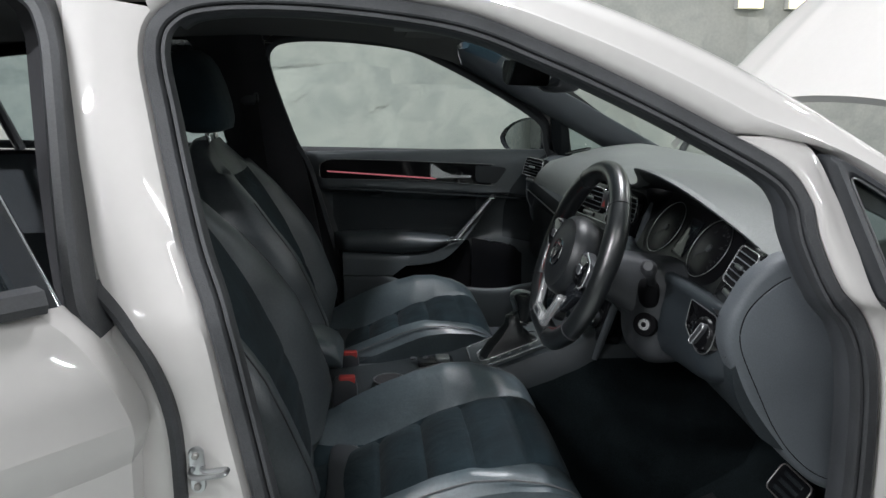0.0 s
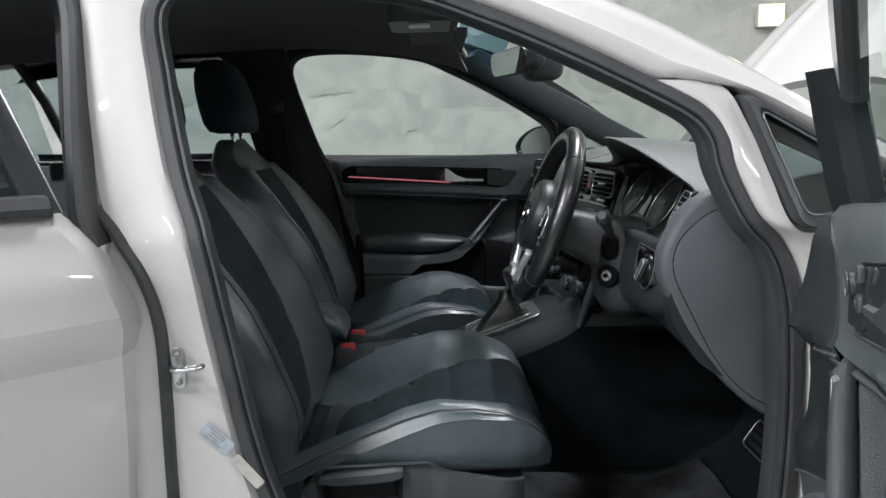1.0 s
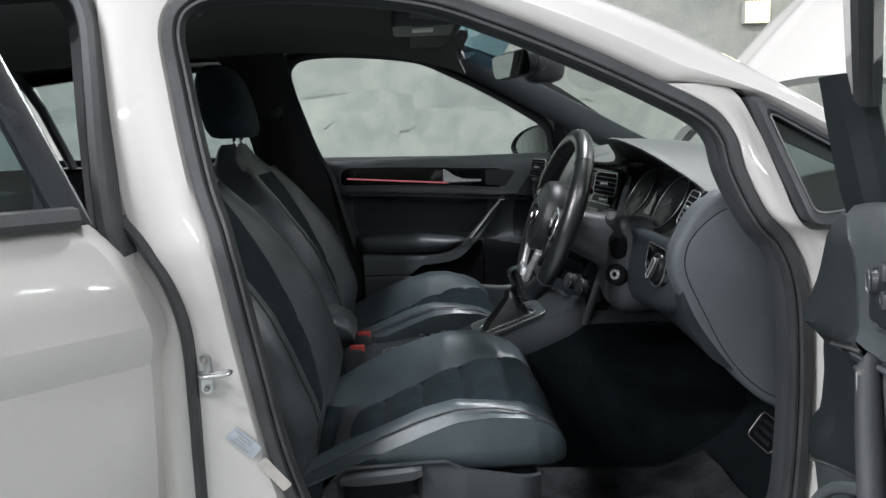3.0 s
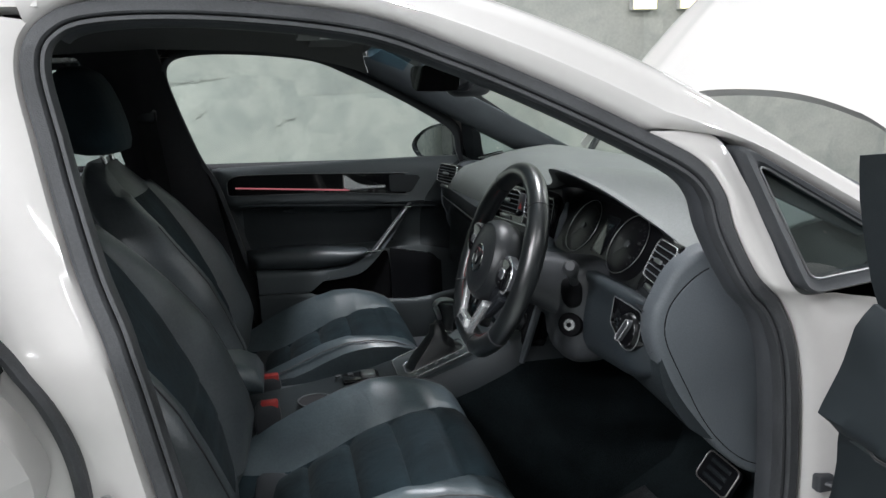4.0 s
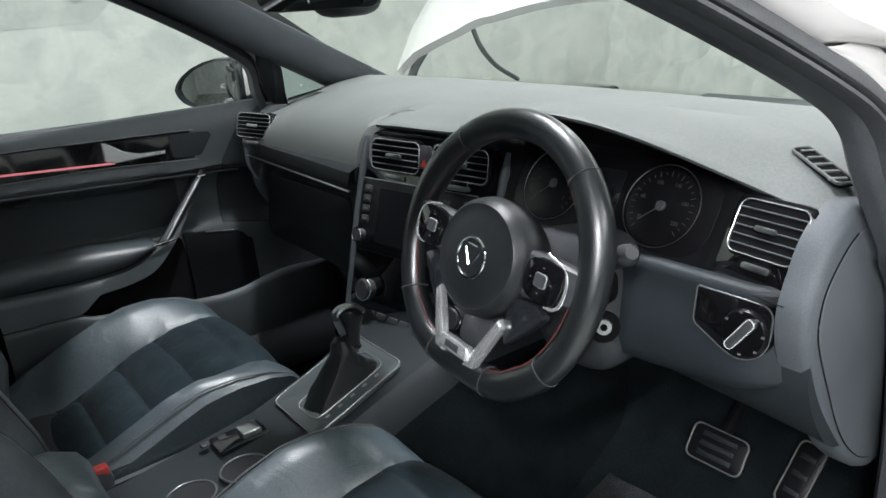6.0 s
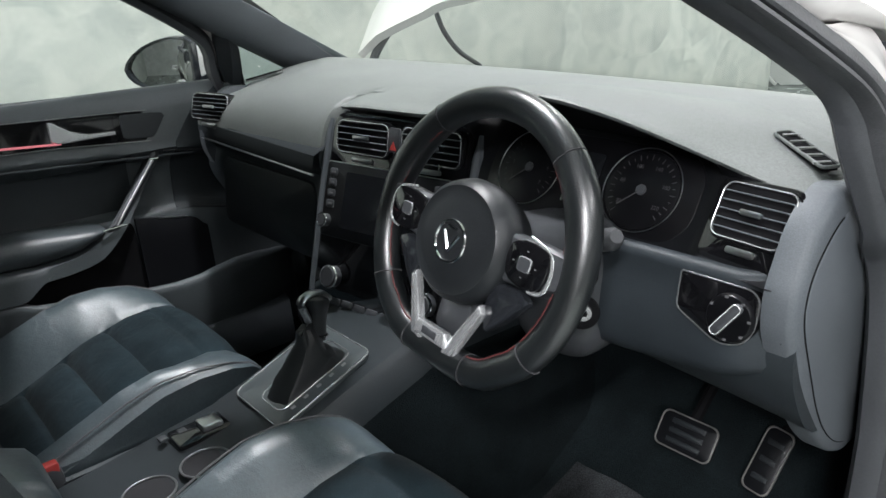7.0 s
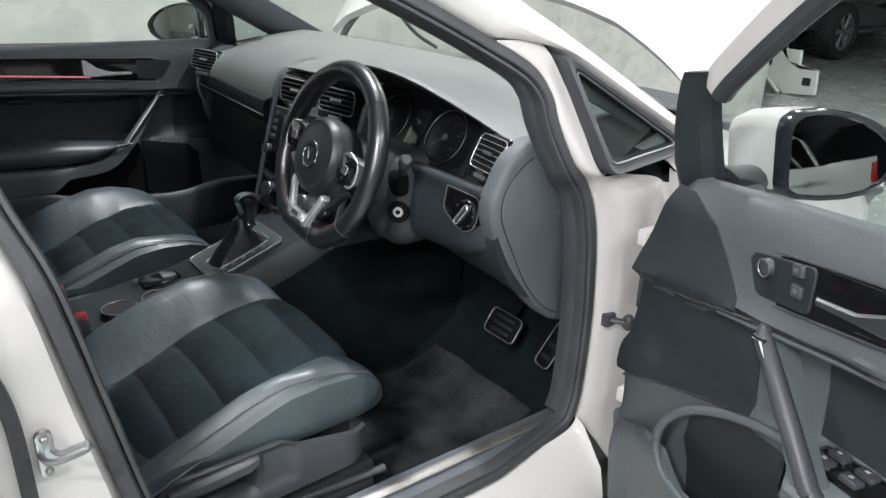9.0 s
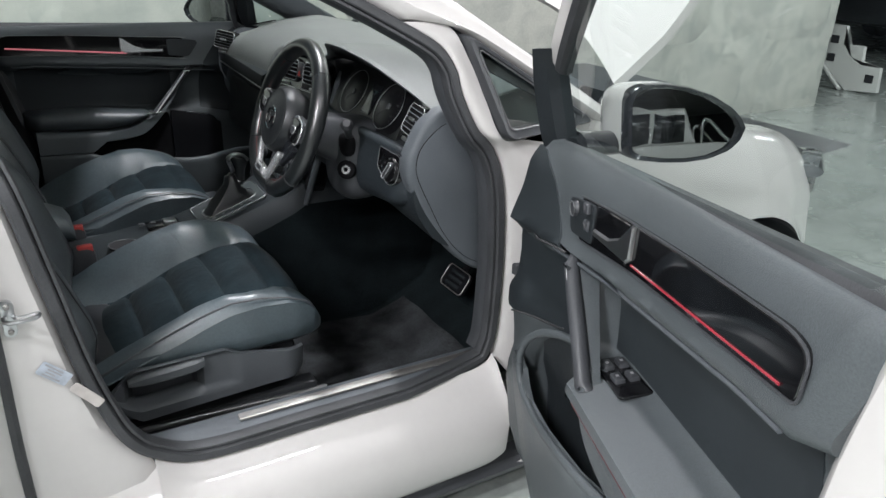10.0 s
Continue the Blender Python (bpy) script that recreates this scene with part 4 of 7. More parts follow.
# ---- the car: cabin ----
def cabin_floor():
    bm = B()
    rows = []
    for i in range(41):
        x = -2.5 + 2.05 * i / 40
        up = lerp(x, [-2.5, -2.0, -1.9, -0.78, -0.6, -0.5, -0.45], [0.30, 0.30, 0.27, 0.27, 0.36, 0.58, 0.80])
        row = []
        for j in range(33):
            y = -0.78 + 1.56 * j / 32
            t = lerp(abs(y), [0.0, 0.10, 0.16, 0.70, 0.75, 0.78], [0.20, 0.19, 0.0, 0.0, 0.06, 0.12])
            row.append((x, y, max(up, up + t * (x < -0.55)) + 0.004 * math.sin(9 * x + 7 * y)))
        rows.append(row)
    slab(bm, rows, (0, 0, -0.02))
    part("carpet", bm, CARPET, car, "black cabin carpet")
    bm = B()
    grid(bm, [[(-0.46 + 0.02 * math.sin(k), y, 0.5 + 0.06 * k) for y in (-0.78, -0.4, 0, 0.4, 0.78)] for k in range(9)])
    part("bulkhead", bm, CARPET, car)
    for s in (RIGHT, LEFT):
        bm = B()
        rows = [[(x, s * y, z) for y, z in ((0.785, 0.38), (0.775, 0.412), (0.745, 0.421), (0.715, 0.418), (0.69, 0.39), (0.68, 0.28))] for x in (-1.50 + 0.73 * i / 12 for i in range(13))]
        grid(bm, rows)
        tr = part("sill_trim", bm, PLASTIC, car, "dark grey sill lining")
        bm = B()
        prism(bm, rrect(0.54, 0.020, 0.004, 3), basis((-1.05, s * 0.745, 0.4215), (1, 0, 0), (0, 1, 0.1 * -s)), 0.004, 0.0015)
        part("sill_plate", bm, STEEL, tr, "brushed steel sill plate")
        # footwell side panel under the dash
        bm = B()
        rows = []
        for i in range(8):
            x = -0.735 + 0.275 * i / 7
            rows.append([(x, s * lerp(z, [0.3, 0.6, 0.9], [0.70, 0.715, 0.735]), z) for z in (0.30, 0.4, 0.5, 0.6, 0.7, 0.85)])
        slab(bm, rows, (0, s * 0.02, 0))
        part("kick_panel", bm, HARD, car, "dark grey footwell side panel")


def dash_profile(y):
    """The dashboard's outline from the windscreen over the top and down the face, at y across the car."""
    a = abs(y)
    e = lerp(a, [0, 0.5, 0.62, 0.70], [0, 0.01, 0.045, 0.075])
    f = -0.05 * (a / 0.72) ** 2
    g = lerp(y, [0.10, 0.18], [0, 1])
    return [(-0.40 + f * 2.6, 0.975), (-0.50 + f * 1.2, 1.008), (-0.62, 1.022 - 0.2 * e), (-0.74, 1.018 - 0.4 * e), (-0.82 - 0.012 * g, 1.004 - 0.6 * e), (-0.865 - 0.022 * g, 0.985 - 0.5 * e), (-0.888 - 0.030 * g, 0.955 - 0.3 * e),
            (-0.905 - 0.030 * g, 0.905), (-0.925 - 0.012 * g, 0.880), (-0.930, 0.865), (-0.915, 0.845), (-0.925, 0.80), (-0.905, 0.745), (-0.85, 0.705 - e * 0.3), (-0.74, 0.69 - e * 0.3), (-0.55, 0.70 - e * 0.3)]


def dashboard():
    bm = B()
    rows = []
    n = 145
    for j in range(n):
        y = -0.705 + 1.41 * j / (n - 1)
        pts = spline(dash_profile(y), 46)
        row = []
        for x, z in pts:
            # the instruments sit in a hollow in front of the driver
            k = lerp(y, [-0.69, -0.668, 0.150, 0.172], [0, 1, 1, 0]) * lerp(z, [0.84, 0.875, 0.985, 1.0], [0, 1, 1, 0]) * (x < -0.80)
            row.append((x + 0.085 * k, y, z))
        rows.append(row)
    vs, _ = grid(bm, rows)
    for r in (vs[0], vs[-1]):
        c = bm.verts.new((-0.72, r[0].co.y, 0.85))
        for a, b in zip(r, r[1:]):
            bm.faces.new((a, b, c))
    # top skin painted pale for its light, lower face dark for its shade
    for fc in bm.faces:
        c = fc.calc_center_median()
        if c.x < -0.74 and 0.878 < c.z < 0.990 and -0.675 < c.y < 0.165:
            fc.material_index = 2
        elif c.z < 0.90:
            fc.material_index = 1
    dash = part("dashboard", bm, [DASHTOP, LOWPLASTIC, HARD], car, "grey soft-touch dashboard, light on top and shade below painted in", 50)

    # hood over the instruments
    def lip(y):
        ys = [-0.685, -0.66, -0.62, -0.58, -0.54, -0.50, -0.46, -0.42, -0.38, -0.34, -0.30, -0.26, -0.22, -0.18, -0.145, -0.08, 0.0, 0.10, 0.165]
        xs = [-0.876, -0.858, -0.860, -0.866, -0.878, -0.892, -0.905, -0.919, -0.932, -0.938, -0.938, -0.930, -0.912, -0.890, -0.880, -0.884, -0.888, -0.892, -0.886]
        zs = [0.944, 0.962, 0.971, 0.984, 0.999, 1.015, 1.029, 1.041, 1.050, 1.053, 1.052, 1.046, 1.033, 1.014, 0.998, 0.991, 0.989, 0.987, 0.981]
        return V((lerp(y, ys, xs), y, lerp(y, ys, zs)))
    bm = B()
    rows = []
    for j in range(91):
        y = -0.686 + 0.85 * j / 90
        e = V((0, 0, 0))
        for d in (-0.02, -0.01, 0.0, 0.01, 0.02):
            q = lip(min(0.165, max(-0.685, y + d)))
            e += V((q.x, y, q.z)) / 5
        zb = float(np.interp(-0.68, [-0.74, -0.62], [p[1] for p in reversed(dash_profile(y)[2:4])])) - 0.002
        row = [V((-0.66, y, zb))]
        for f in (0.2, 0.4, 0.6, 0.8, 0.93):
            p = V((-0.66, y, zb)).lerp(e, f)
            row.append(p + V((0, 0, 0.010 * math.sin(math.pi * f))))
        row += [e + V((0.004, 0, 0.0025)), e, e + V((0.003, 0, -0.005)), e + V((0.016, 0, -0.008)), V((e.x + 0.05, y, e.z - 0.012))]
        rows.append(row)
    grid(bm, rows)
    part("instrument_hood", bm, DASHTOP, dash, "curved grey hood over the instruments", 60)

    # black surround under the hood, from the instruments to the outer vent
    bm = B()
    rows = []
    for j in range(91):
        y = -0.680 + 0.84 * j / 90
        w = lerp(y, [-0.575, -0.545], [1, 0])
        e = lip(y)
        top = V((-0.818, y, 0.988)).lerp(V((-0.850, y, 0.961)), w)
        flat = lambda z: V((-0.877 + 0.2154 * (y + 0.627) + 0.5056 * (z - 0.939), y, z))
        low = V((-0.893, y, 0.876)).lerp(flat(0.884), w)
        top = top.lerp(flat(0.966), w)
        c = lerp(y, [-0.19, -0.155], [0, 1])
        top, low = top.lerp(V((e.x + 0.022, y, e.z - 0.012)), c), low.lerp(V((e.x + 0.030, y, 0.90)), c)
        top.z = min(top.z, e.z - 0.006)
        side_drop = lerp(y, [-0.680, -0.668], [0.012, 0.0])
        top.x -= side_drop
        rows.append([V((e.x + 0.010, y, e.z - 0.006)), V((e.x * 0.55 + top.x * 0.45, y, e.z * 0.5 + top.z * 0.5 + 0.002)), top, top.lerp(low, 0.03), top.lerp(low, 0.33), top.lerp(low, 0.66), low, low + V((0.02 - 0.045 * w, 0, -0.012 + 0.010 * w))])
    grid(bm, rows)
    part("instrument_surround", bm, SURROUND, dash, "satin black surround of the instruments", 50)

    # instrument panel, leaning back
    up = V((0.53, 0, 0.85)).normalized()
    right = V((0, -1, 0))
    m = basis((-0.859, -0.374, 0.931), right, up)
    bm = B()
    prism(bm, rrect(0.345, 0.120, 0.045, 6), m @ Matrix.Translation((0, 0, -0.006)), 0.006, 0.001)
    panel = part("instrument_panel", bm, DIAL, dash, "dark instrument panel with two round dials")
    for cx in (0.094, -0.096):
        mm = m @ Matrix.Translation((cx, 0.0, 0.0005))
        bm = B()
        prism(bm, [(0.052 * math.cos(a), 0.052 * math.sin(a)) for a in (2 * math.pi * i / 40 for i in range(40))], mm, 0.0025, 0.001)
        part("dial", bm, DIAL, panel, "black round dial with pale marks")
        for k in range(25):
            a = radians(225 - 270 * k / 24)
            bm = B()
            box(bm, (0.044, 0, 0.0028), (0.007 if k % 2 == 0 else 0.004, 0.0011, 0.0006), m=mm @ Matrix.Rotation(a, 4, "Z"))
            part("mark", bm, DIM, panel)
        bm = B()
        tube(bm, [mm @ V((0.0555 * math.cos(a), 0.0555 * math.sin(a), 0.004)) for a in (2 * math.pi * i / 48 for i in range(48))], 0.0008, 6, True, up=m.col[2].xyz)
        part("dial_ring", bm, SATIN, panel, "thin chrome ring")
        bm = B()
        rod(bm, mm @ V((0, 0, 0.002)), mm @ V((0, 0, 0.006)), 0.007, n=16)
        part("needle_hub", bm, HARD, panel)
        bm = B()
        box(bm, (0.018, 0, 0.0045), (0.036, 0.0014, 0.0008), m=mm @ Matrix.Rotation(radians(222), 4, "Z"))
        part("needle", bm, DIM, panel, "thin pale needle")
        # numerals
        for k, tx in enumerate(("20", "60", "100", "140", "180", "220") if cx > 0 else ("1", "2", "3", "4", "5", "6", "7")):
            a = radians(215 - (250 * k / 5 if cx > 0 else 250 * k / 6))
            cu = bpy.data.curves.new("numeral", "FONT")
            cu.body, cu.size, cu.align_x, cu.align_y, cu.extrude = tx, 0.0075, "CENTER", "CENTER", 0.0001
            ob = new("numeral", cu)
            ob.data.materials.append(DIM)
            ob.matrix_world = mm @ Matrix.Translation((0.033 * math.cos(a), 0.033 * math.sin(a), 0.0028))
            ob.parent = panel
            ob.matrix_parent_inverse = Matrix()
    bm = B()
    prism(bm, rrect(0.05, 0.075, 0.004, 3), m @ Matrix.Translation((0, 0, 0.0005)), 0.002, 0.0005)
    part("display", bm, SCREEN, panel)

    # air vents
    def vent(o, right, up, w, h, blades):
        mm = basis(o, right, up)
        bm = B()
        prism(bm, rrect(w + 0.006, h + 0.006, 0.015, 4), mm @ Matrix.Translation((0, 0, -0.02)), 0.0185, 0.002)
        v = part("air_vent", bm, GLOSS, dash, "black slatted air vent in a chrome frame")
        bm = B()
        ring_plate(bm, rrect(w, h, 0.013, 4), rrect(w - 0.0032, h - 0.0032, 0.0115, 4), mm @ Matrix.Translation((0, 0, 0.0)), 0.002)
        part("vent_frame", bm, BRIGHT, v, "thin chrome vent frame")
        # flush black plate behind the slats paints the duct's inner shade
        bm = B()
        prism(bm, rrect(w - 0.006, h - 0.006, 0.011, 4), mm @ Matrix.Translation((0, 0, -0.0185)), 0.0187)
        part("duct_shade", bm, VOID, v)
        for k in range(blades):
            yy = (h - 0.012) * (-0.5 + (k + 0.5) / blades)
            bm = B()
            prism(bm, rrect(w - 0.008, 0.0016, 0.0007, 2), mm @ Matrix.Translation((0, yy, 0.0003)) @ Matrix.Rotation(radians(14), 4, "X"), 0.0024, 0.0006)
            part("slat", bm, PLASTIC, v)
        bm = B()
        prism(bm, rrect(w * 0.30, 0.0065, 0.003, 3), mm @ Matrix.Translation((0, 0.0, 0.002)), 0.0045, 0.001)
        part("vent_tab", bm, SATIN, v, "satin metal adjusting tab")
        bm = B()
        prism(bm, rrect(w * 0.38, 0.008, 0.003, 3), mm @ Matrix.Translation((0, -h / 2 - 0.011, -0.003)), 0.004, 0.001)
        part("thumb_wheel", bm, SATIN, v)
        return v

    vent((-0.886, -0.627, 0.939), (-0.21, -0.975, 0.03), (0.45, 0, 0.89), 0.096, 0.064, 5)
    bm = B()
    mm = basis((-0.886, -0.627, 0.939), (-0.21, -0.975, 0.03), (0.45, 0, 0.89))
    prism(bm, rrect(0.110, 0.100, 0.016, 5), mm @ Matrix.Translation((-0.004, -0.012, -0.012)), 0.009, 0.003)
    part("vent_bezel", bm, GLOSS, dash, "gloss black plate round the outer vent")
    for k in range(5):
        bm = B()
        box(bm, (-0.012 + 0.006 * k, -0.044, -0.0028), (0.0025, 0.005, 0.0008), m=mm)
        part("vent_mark", bm, FAINT, dash)
    vent((-0.932, 0.634, 0.943), (0.22, -0.975, 0.0), (0.30, 0, 0.95), 0.125, 0.058, 5)
    ang = radians(9)
    sr = V((math.sin(ang), -math.cos(ang), 0))
    su = V((0.20, 0, 0.98))
    so = V((-0.897, -0.012, 0.940))
    vent(so + sr * -0.078 + V((-0.004, 0, 0)), sr, su, 0.126, 0.056, 4)
    vent(so + sr * 0.078 + V((-0.004, 0, 0)), sr, su, 0.126, 0.056, 4)

    # demister vent at the dash's driver end and its twin
    for s in (RIGHT, LEFT):
        mm = basis((-0.789, s * 0.633, 0.9935), (-0.48, s * 0.84, -0.22), (0.9, s * 0.45, 0.0))
        bm = B()
        ring_plate(bm, rrect(0.096, 0.027, 0.007, 3), rrect(0.090, 0.021, 0.004, 3), mm, 0.0035)
        dv = part("demister_vent", bm, DASHTOP, dash, "slatted side window demister vent")
        # black plate flush in the ring, painting the shade below the slats
        bm = B()
        prism(bm, rrect(0.091, 0.022, 0.004, 3), mm @ Matrix.Translation((0, 0, -0.004)), 0.0052)
        part("duct_shade", bm, VOID, dv)
        for k in range(5):
            bm = B()
            box(bm, (-0.036 + 0.018 * k, 0, 0.002), (0.0046, 0.021, 0.003), 0.001, m=mm @ Matrix.Rotation(radians(-8), 4, "Z"))
            part("slat", bm, DASHTOP, dv)

    # driver's end cover
    line = [(p[0], p[1]) for p in spline([(-0.835, 0.974), (-0.868, 0.971), (-0.904, 0.945), (-0.927, 0.907), (-0.939, 0.877), (-0.939, 0.846), (-0.929, 0.817), (-0.899, 0.755), (-0.847, 0.684), (-0.812, 0.645), (-0.772, 0.613), (-0.735, 0.603), (-0.705, 0.62), (-0.70, 0.75), (-0.73, 0.86), (-0.785, 0.955)], 80, True)]
    for s in (RIGHT, LEFT):
        mm = Matrix.Translation((0, s * 0.672, 0)) @ Matrix(((1, 0, 0, 0), (0, 0, s, 0), (0, 1, 0, 0), (0, 0, 0, 1)))
        bm = B()
        prism(bm, line, mm, 0.036, 0.012)
        cover = part("end_cover", bm, PLASTIC, dash, "grey plastic side cover of the dashboard", 60)
        bm = B()
        panel_line = [tuple(p) for p in spline([(-0.825, 0.951), (-0.862, 0.943), (-0.892, 0.922), (-0.913, 0.897), (-0.921, 0.870), (-0.919, 0.846), (-0.908, 0.818), (-0.884, 0.770), (-0.858, 0.720), (-0.826, 0.676), (-0.785, 0.640), (-0.745, 0.628), (-0.722, 0.66), (-0.718, 0.75), (-0.742, 0.86), (-0.788, 0.935)], 80, True)]
        prism(bm, panel_line, mm @ Matrix.Translation((0, 0, 0.026)), 0.0122, 0.002)
        part("cover_panel", bm, PLASTIC, cover, "smooth grey cover panel", 60)
        bm = B()
        tube(bm, [mm @ V((x, z, 0.0365)) for x, z in panel_line[4:54]], 0.0010, 5)
        part("panel_gap", bm, VOID, cover, "dark joint round the cover panel")
        bm = B()
        tube(bm, [(-0.932, s * 0.692, 0.824), (-0.922, s * 0.702, 0.823), (-0.911, s * 0.7075, 0.823)], 0.0012, 5)
        part("seam", bm, LINER, cover)

    # centre stack, turned towards the driver
    sm = basis((-0.942, -0.012, 0.80), sr, V((0.31, 0, 0.95)))
    bm = B()
    prism(bm, rrect(0.325, 0.345, 0.03, 5), sm @ Matrix.Translation((0, 0.018, -0.055)), 0.05, 0.01)
    stack = part("console_tower", bm, GLOSS, dash, "gloss black centre stack with radio and climate controls")
    for s in (-1, 1):
        bm = B()
        tube(bm, [sm @ V((s * (0.170 - 0.012 * (i / 10) ** 2), 0.175 - 0.36 * i / 10, -0.012)) for i in range(11)], [0.004] + [0.009] * 9 + [0.006], 8)
        part("side_rail", bm, PLASTIC, stack, "grey side rail of the centre stack")
    bm = B()
    prism(bm, rrect(0.285, 0.135, 0.008, 4), sm @ Matrix.Translation((-0.012, 0.032, -0.006)), 0.005, 0.002)
    radio = part("radio", bm, SURROUND, stack, "black touchscreen radio with side keys")
    bm = B()
    tube(bm, [sm @ V((-0.152 + 0.28 * i / 8, 0.0985, -0.002)) for i in range(9)], 0.0011, 6)
    part("radio_edge", bm, SATIN, radio)
    bm = B()
    prism(bm, rrect(0.175, 0.10, 0.004, 3), sm @ Matrix.Translation((-0.016, 0.034, -0.0012)), 0.0012)
    part("screen", bm, SCREEN, radio, "dark switched-off screen")
    for s in (-1, 1):
        for k in range(4):
            bm = B()
            prism(bm, rrect(0.020, 0.014, 0.003, 2), sm @ Matrix.Translation((-0.012 + s * 0.124, 0.080 - 0.019 * k, -0.002)), 0.0025, 0.001)
            part("key", bm, HARD, radio)
            bm = B()
            box(bm, (-0.012 + s * 0.124, 0.080 - 0.019 * k, 0.0008), (0.011, 0.003, 0.0005), m=sm)
            part("key_mark", bm, FAINT, radio)
        bm = B()
        c = sm @ V((-0.012 + s * 0.128, -0.008, -0.003))
        rod(bm, c, c + sm.col[2].xyz * 0.016, 0.012, 0.011, 24)
        part("knob", bm, HARD, radio)
        bm = B()
        tube(bm, [sm @ V((-0.012 + s * 0.128 + 0.012 * math.cos(a), -0.008 + 0.012 * math.sin(a), 0.012)) for a in (2 * math.pi * i / 24 for i in range(24))], 0.0012, 6, True, up=sm.col[2].xyz)
        part("knob_ring", bm, CHROME, radio)
    for x in (-0.104, 0.042, 0.118):
        c = sm @ V((x, -0.105, -0.006))
        bm = B()
        rod(bm, c, c + sm.col[2].xyz * 0.020, 0.0195, 0.018, 28)
        knob = part("climate_knob", bm, HARD, stack, "black rotary climate knob")
        bm = B()
        tube(bm, [sm @ V((x + 0.0200 * math.cos(a), -0.105 + 0.0200 * math.sin(a), 0.010)) for a in (2 * math.pi * i / 28 for i in range(28))], 0.0019, 6, True, up=sm.col[2].xyz)
        part("knob_ring", bm, CHROME, knob)
    for k in range(7):
        bm = B()
        prism(bm, rrect(0.026, 0.012, 0.003, 2), sm @ Matrix.Translation((-0.093 + 0.031 * k, -0.148, -0.006)), 0.004, 0.001)
        part("key", bm, HARD, stack)
    bm = B()
    prism(bm, rrect(0.026, 0.040, 0.004, 3), basis(so + V((-0.003, 0, 0.004)), sr, su) @ Matrix.Translation((0, 0.0, 0.0)), 0.004, 0.001)
    part("hazard_switch", bm, HARD, stack)
    bm = B()
    mm = basis(so + V((-0.007, 0, 0.0)), sr, su)
    prism(bm, [(-0.008, -0.012), (0.008, -0.012), (0.0, 0.003)], mm, 0.0012)
    part("hazard_mark", bm, RED, stack, "red warning triangle")
    bm = B()
    prism(bm, rrect(0.085, 0.020, 0.003, 3), sm @ Matrix.Translation((0.062, 0.112, -0.005)), 0.005, 0.001)
    slot = part("card_slot_cover", bm, SURROUND, stack)
    bm = B()
    ring_plate(bm, rrect(0.085, 0.020, 0.003, 3), rrect(0.083, 0.018, 0.003, 3), sm @ Matrix.Translation((0.062, 0.112, -0.0005)), 0.001)
    part("slot_trim", bm, SATIN, slot)

    # passenger trim strip and glove box lid
    bm = B()
    rows = []
    for i in range(13):
        y = 0.165 + 0.525 * i / 12
        bx = lerp(y, [0.165, 0.69], [-0.952, -0.930])
        rows.append([(bx - d, y, z) for z, d in ((0.915, -0.030), (0.908, -0.010), (0.902, 0.002), (0.880, 0.008), (0.870, 0.008), (0.865, -0.004))])
    grid(bm, rows)
    tr = part("trim_strip", bm, DARKPLASTIC, dash, "gloss black trim strip with a satin lower line")
    bm = B()
    tube(bm, [(lerp(i / 12, [0, 1], [-0.960, -0.938]), 0.165 + 0.525 * i / 12, 0.8675) for i in range(13)], 0.0022, 6)
    part("satin_line", bm, SATIN, tr)
    # lid near black: the footwell's shade is put into its colour
    bm = B()
    prism(bm, rrect(0.40, 0.155, 0.03, 5), basis((-0.922, 0.42, 0.755), (0, -1, 0), (0.12, 0, 0.99)), 0.012, 0.006)
    part("glove_box", bm, DARKPLASTIC, dash, "glove box lid, footwell shade put into its dark colour")

    # light switch in a black panel, lower driver trim
    lm = basis((-0.938, -0.622, 0.844), (0.02, -0.99, 0), (0.18, 0, 0.98))
    bm = B()
    line = rounded_poly([(-0.046, 0.033), (0.038, 0.031), (0.047, 0.022), (0.047, -0.010), (0.036, -0.030), (0.014, -0.036), (0.000, -0.033), (-0.046, -0.010)], [0.004, 0.008, 0.008, 0.02, 0.02, 0.02, 0.01, 0.008], 4)
    prism(bm, line, lm @ Matrix.Translation((0, 0, -0.02)), 0.024, 0.003)
    lp = part("light_switch_panel", bm, GLOSS, dash, "gloss black light switch panel")
    bm = B()
    pts = [lm @ V((x, y, 0.003)) for x, y in line]
    tube(bm, pts, 0.0010, 6, True, up=lm.col[2].xyz)
    part("panel_rim", bm, SATINDARK, lp)
    c = lm @ V((0.019, -0.004, 0.002))
    bm = B()
    rod(bm, c, c + lm.col[2].xyz * 0.008, 0.0275, 0.026, 32)
    part("light_knob", bm, DIAL, lp, "round black light knob")
    bm = B()
    km = lm @ Matrix.Translation((0.019, -0.004, 0.008)) @ Matrix.Rotation(radians(55), 4, "Z")
    prism(bm, rrect(0.044, 0.011, 0.005, 4), km, 0.010, 0.003)
    part("knob_grip", bm, HARD, lp)
    bm = B()
    ring_plate(bm, rrect(0.045, 0.012, 0.005, 4), rrect(0.042, 0.009, 0.004, 4), km @ Matrix.Translation((0, 0, 0.008)), 0.0025)
    part("grip_rim", bm, BRIGHT, lp)
    for k in range(6):
        a = radians(150 - 48 * k)
        bm = B()
        box(bm, (0.019 + 0.0235 * math.cos(a), -0.004 + 0.0235 * math.sin(a), 0.0105), (0.004, 0.0028, 0.0005), m=lm)
        part("switch_mark", bm, FAINT, lp)
    return dash


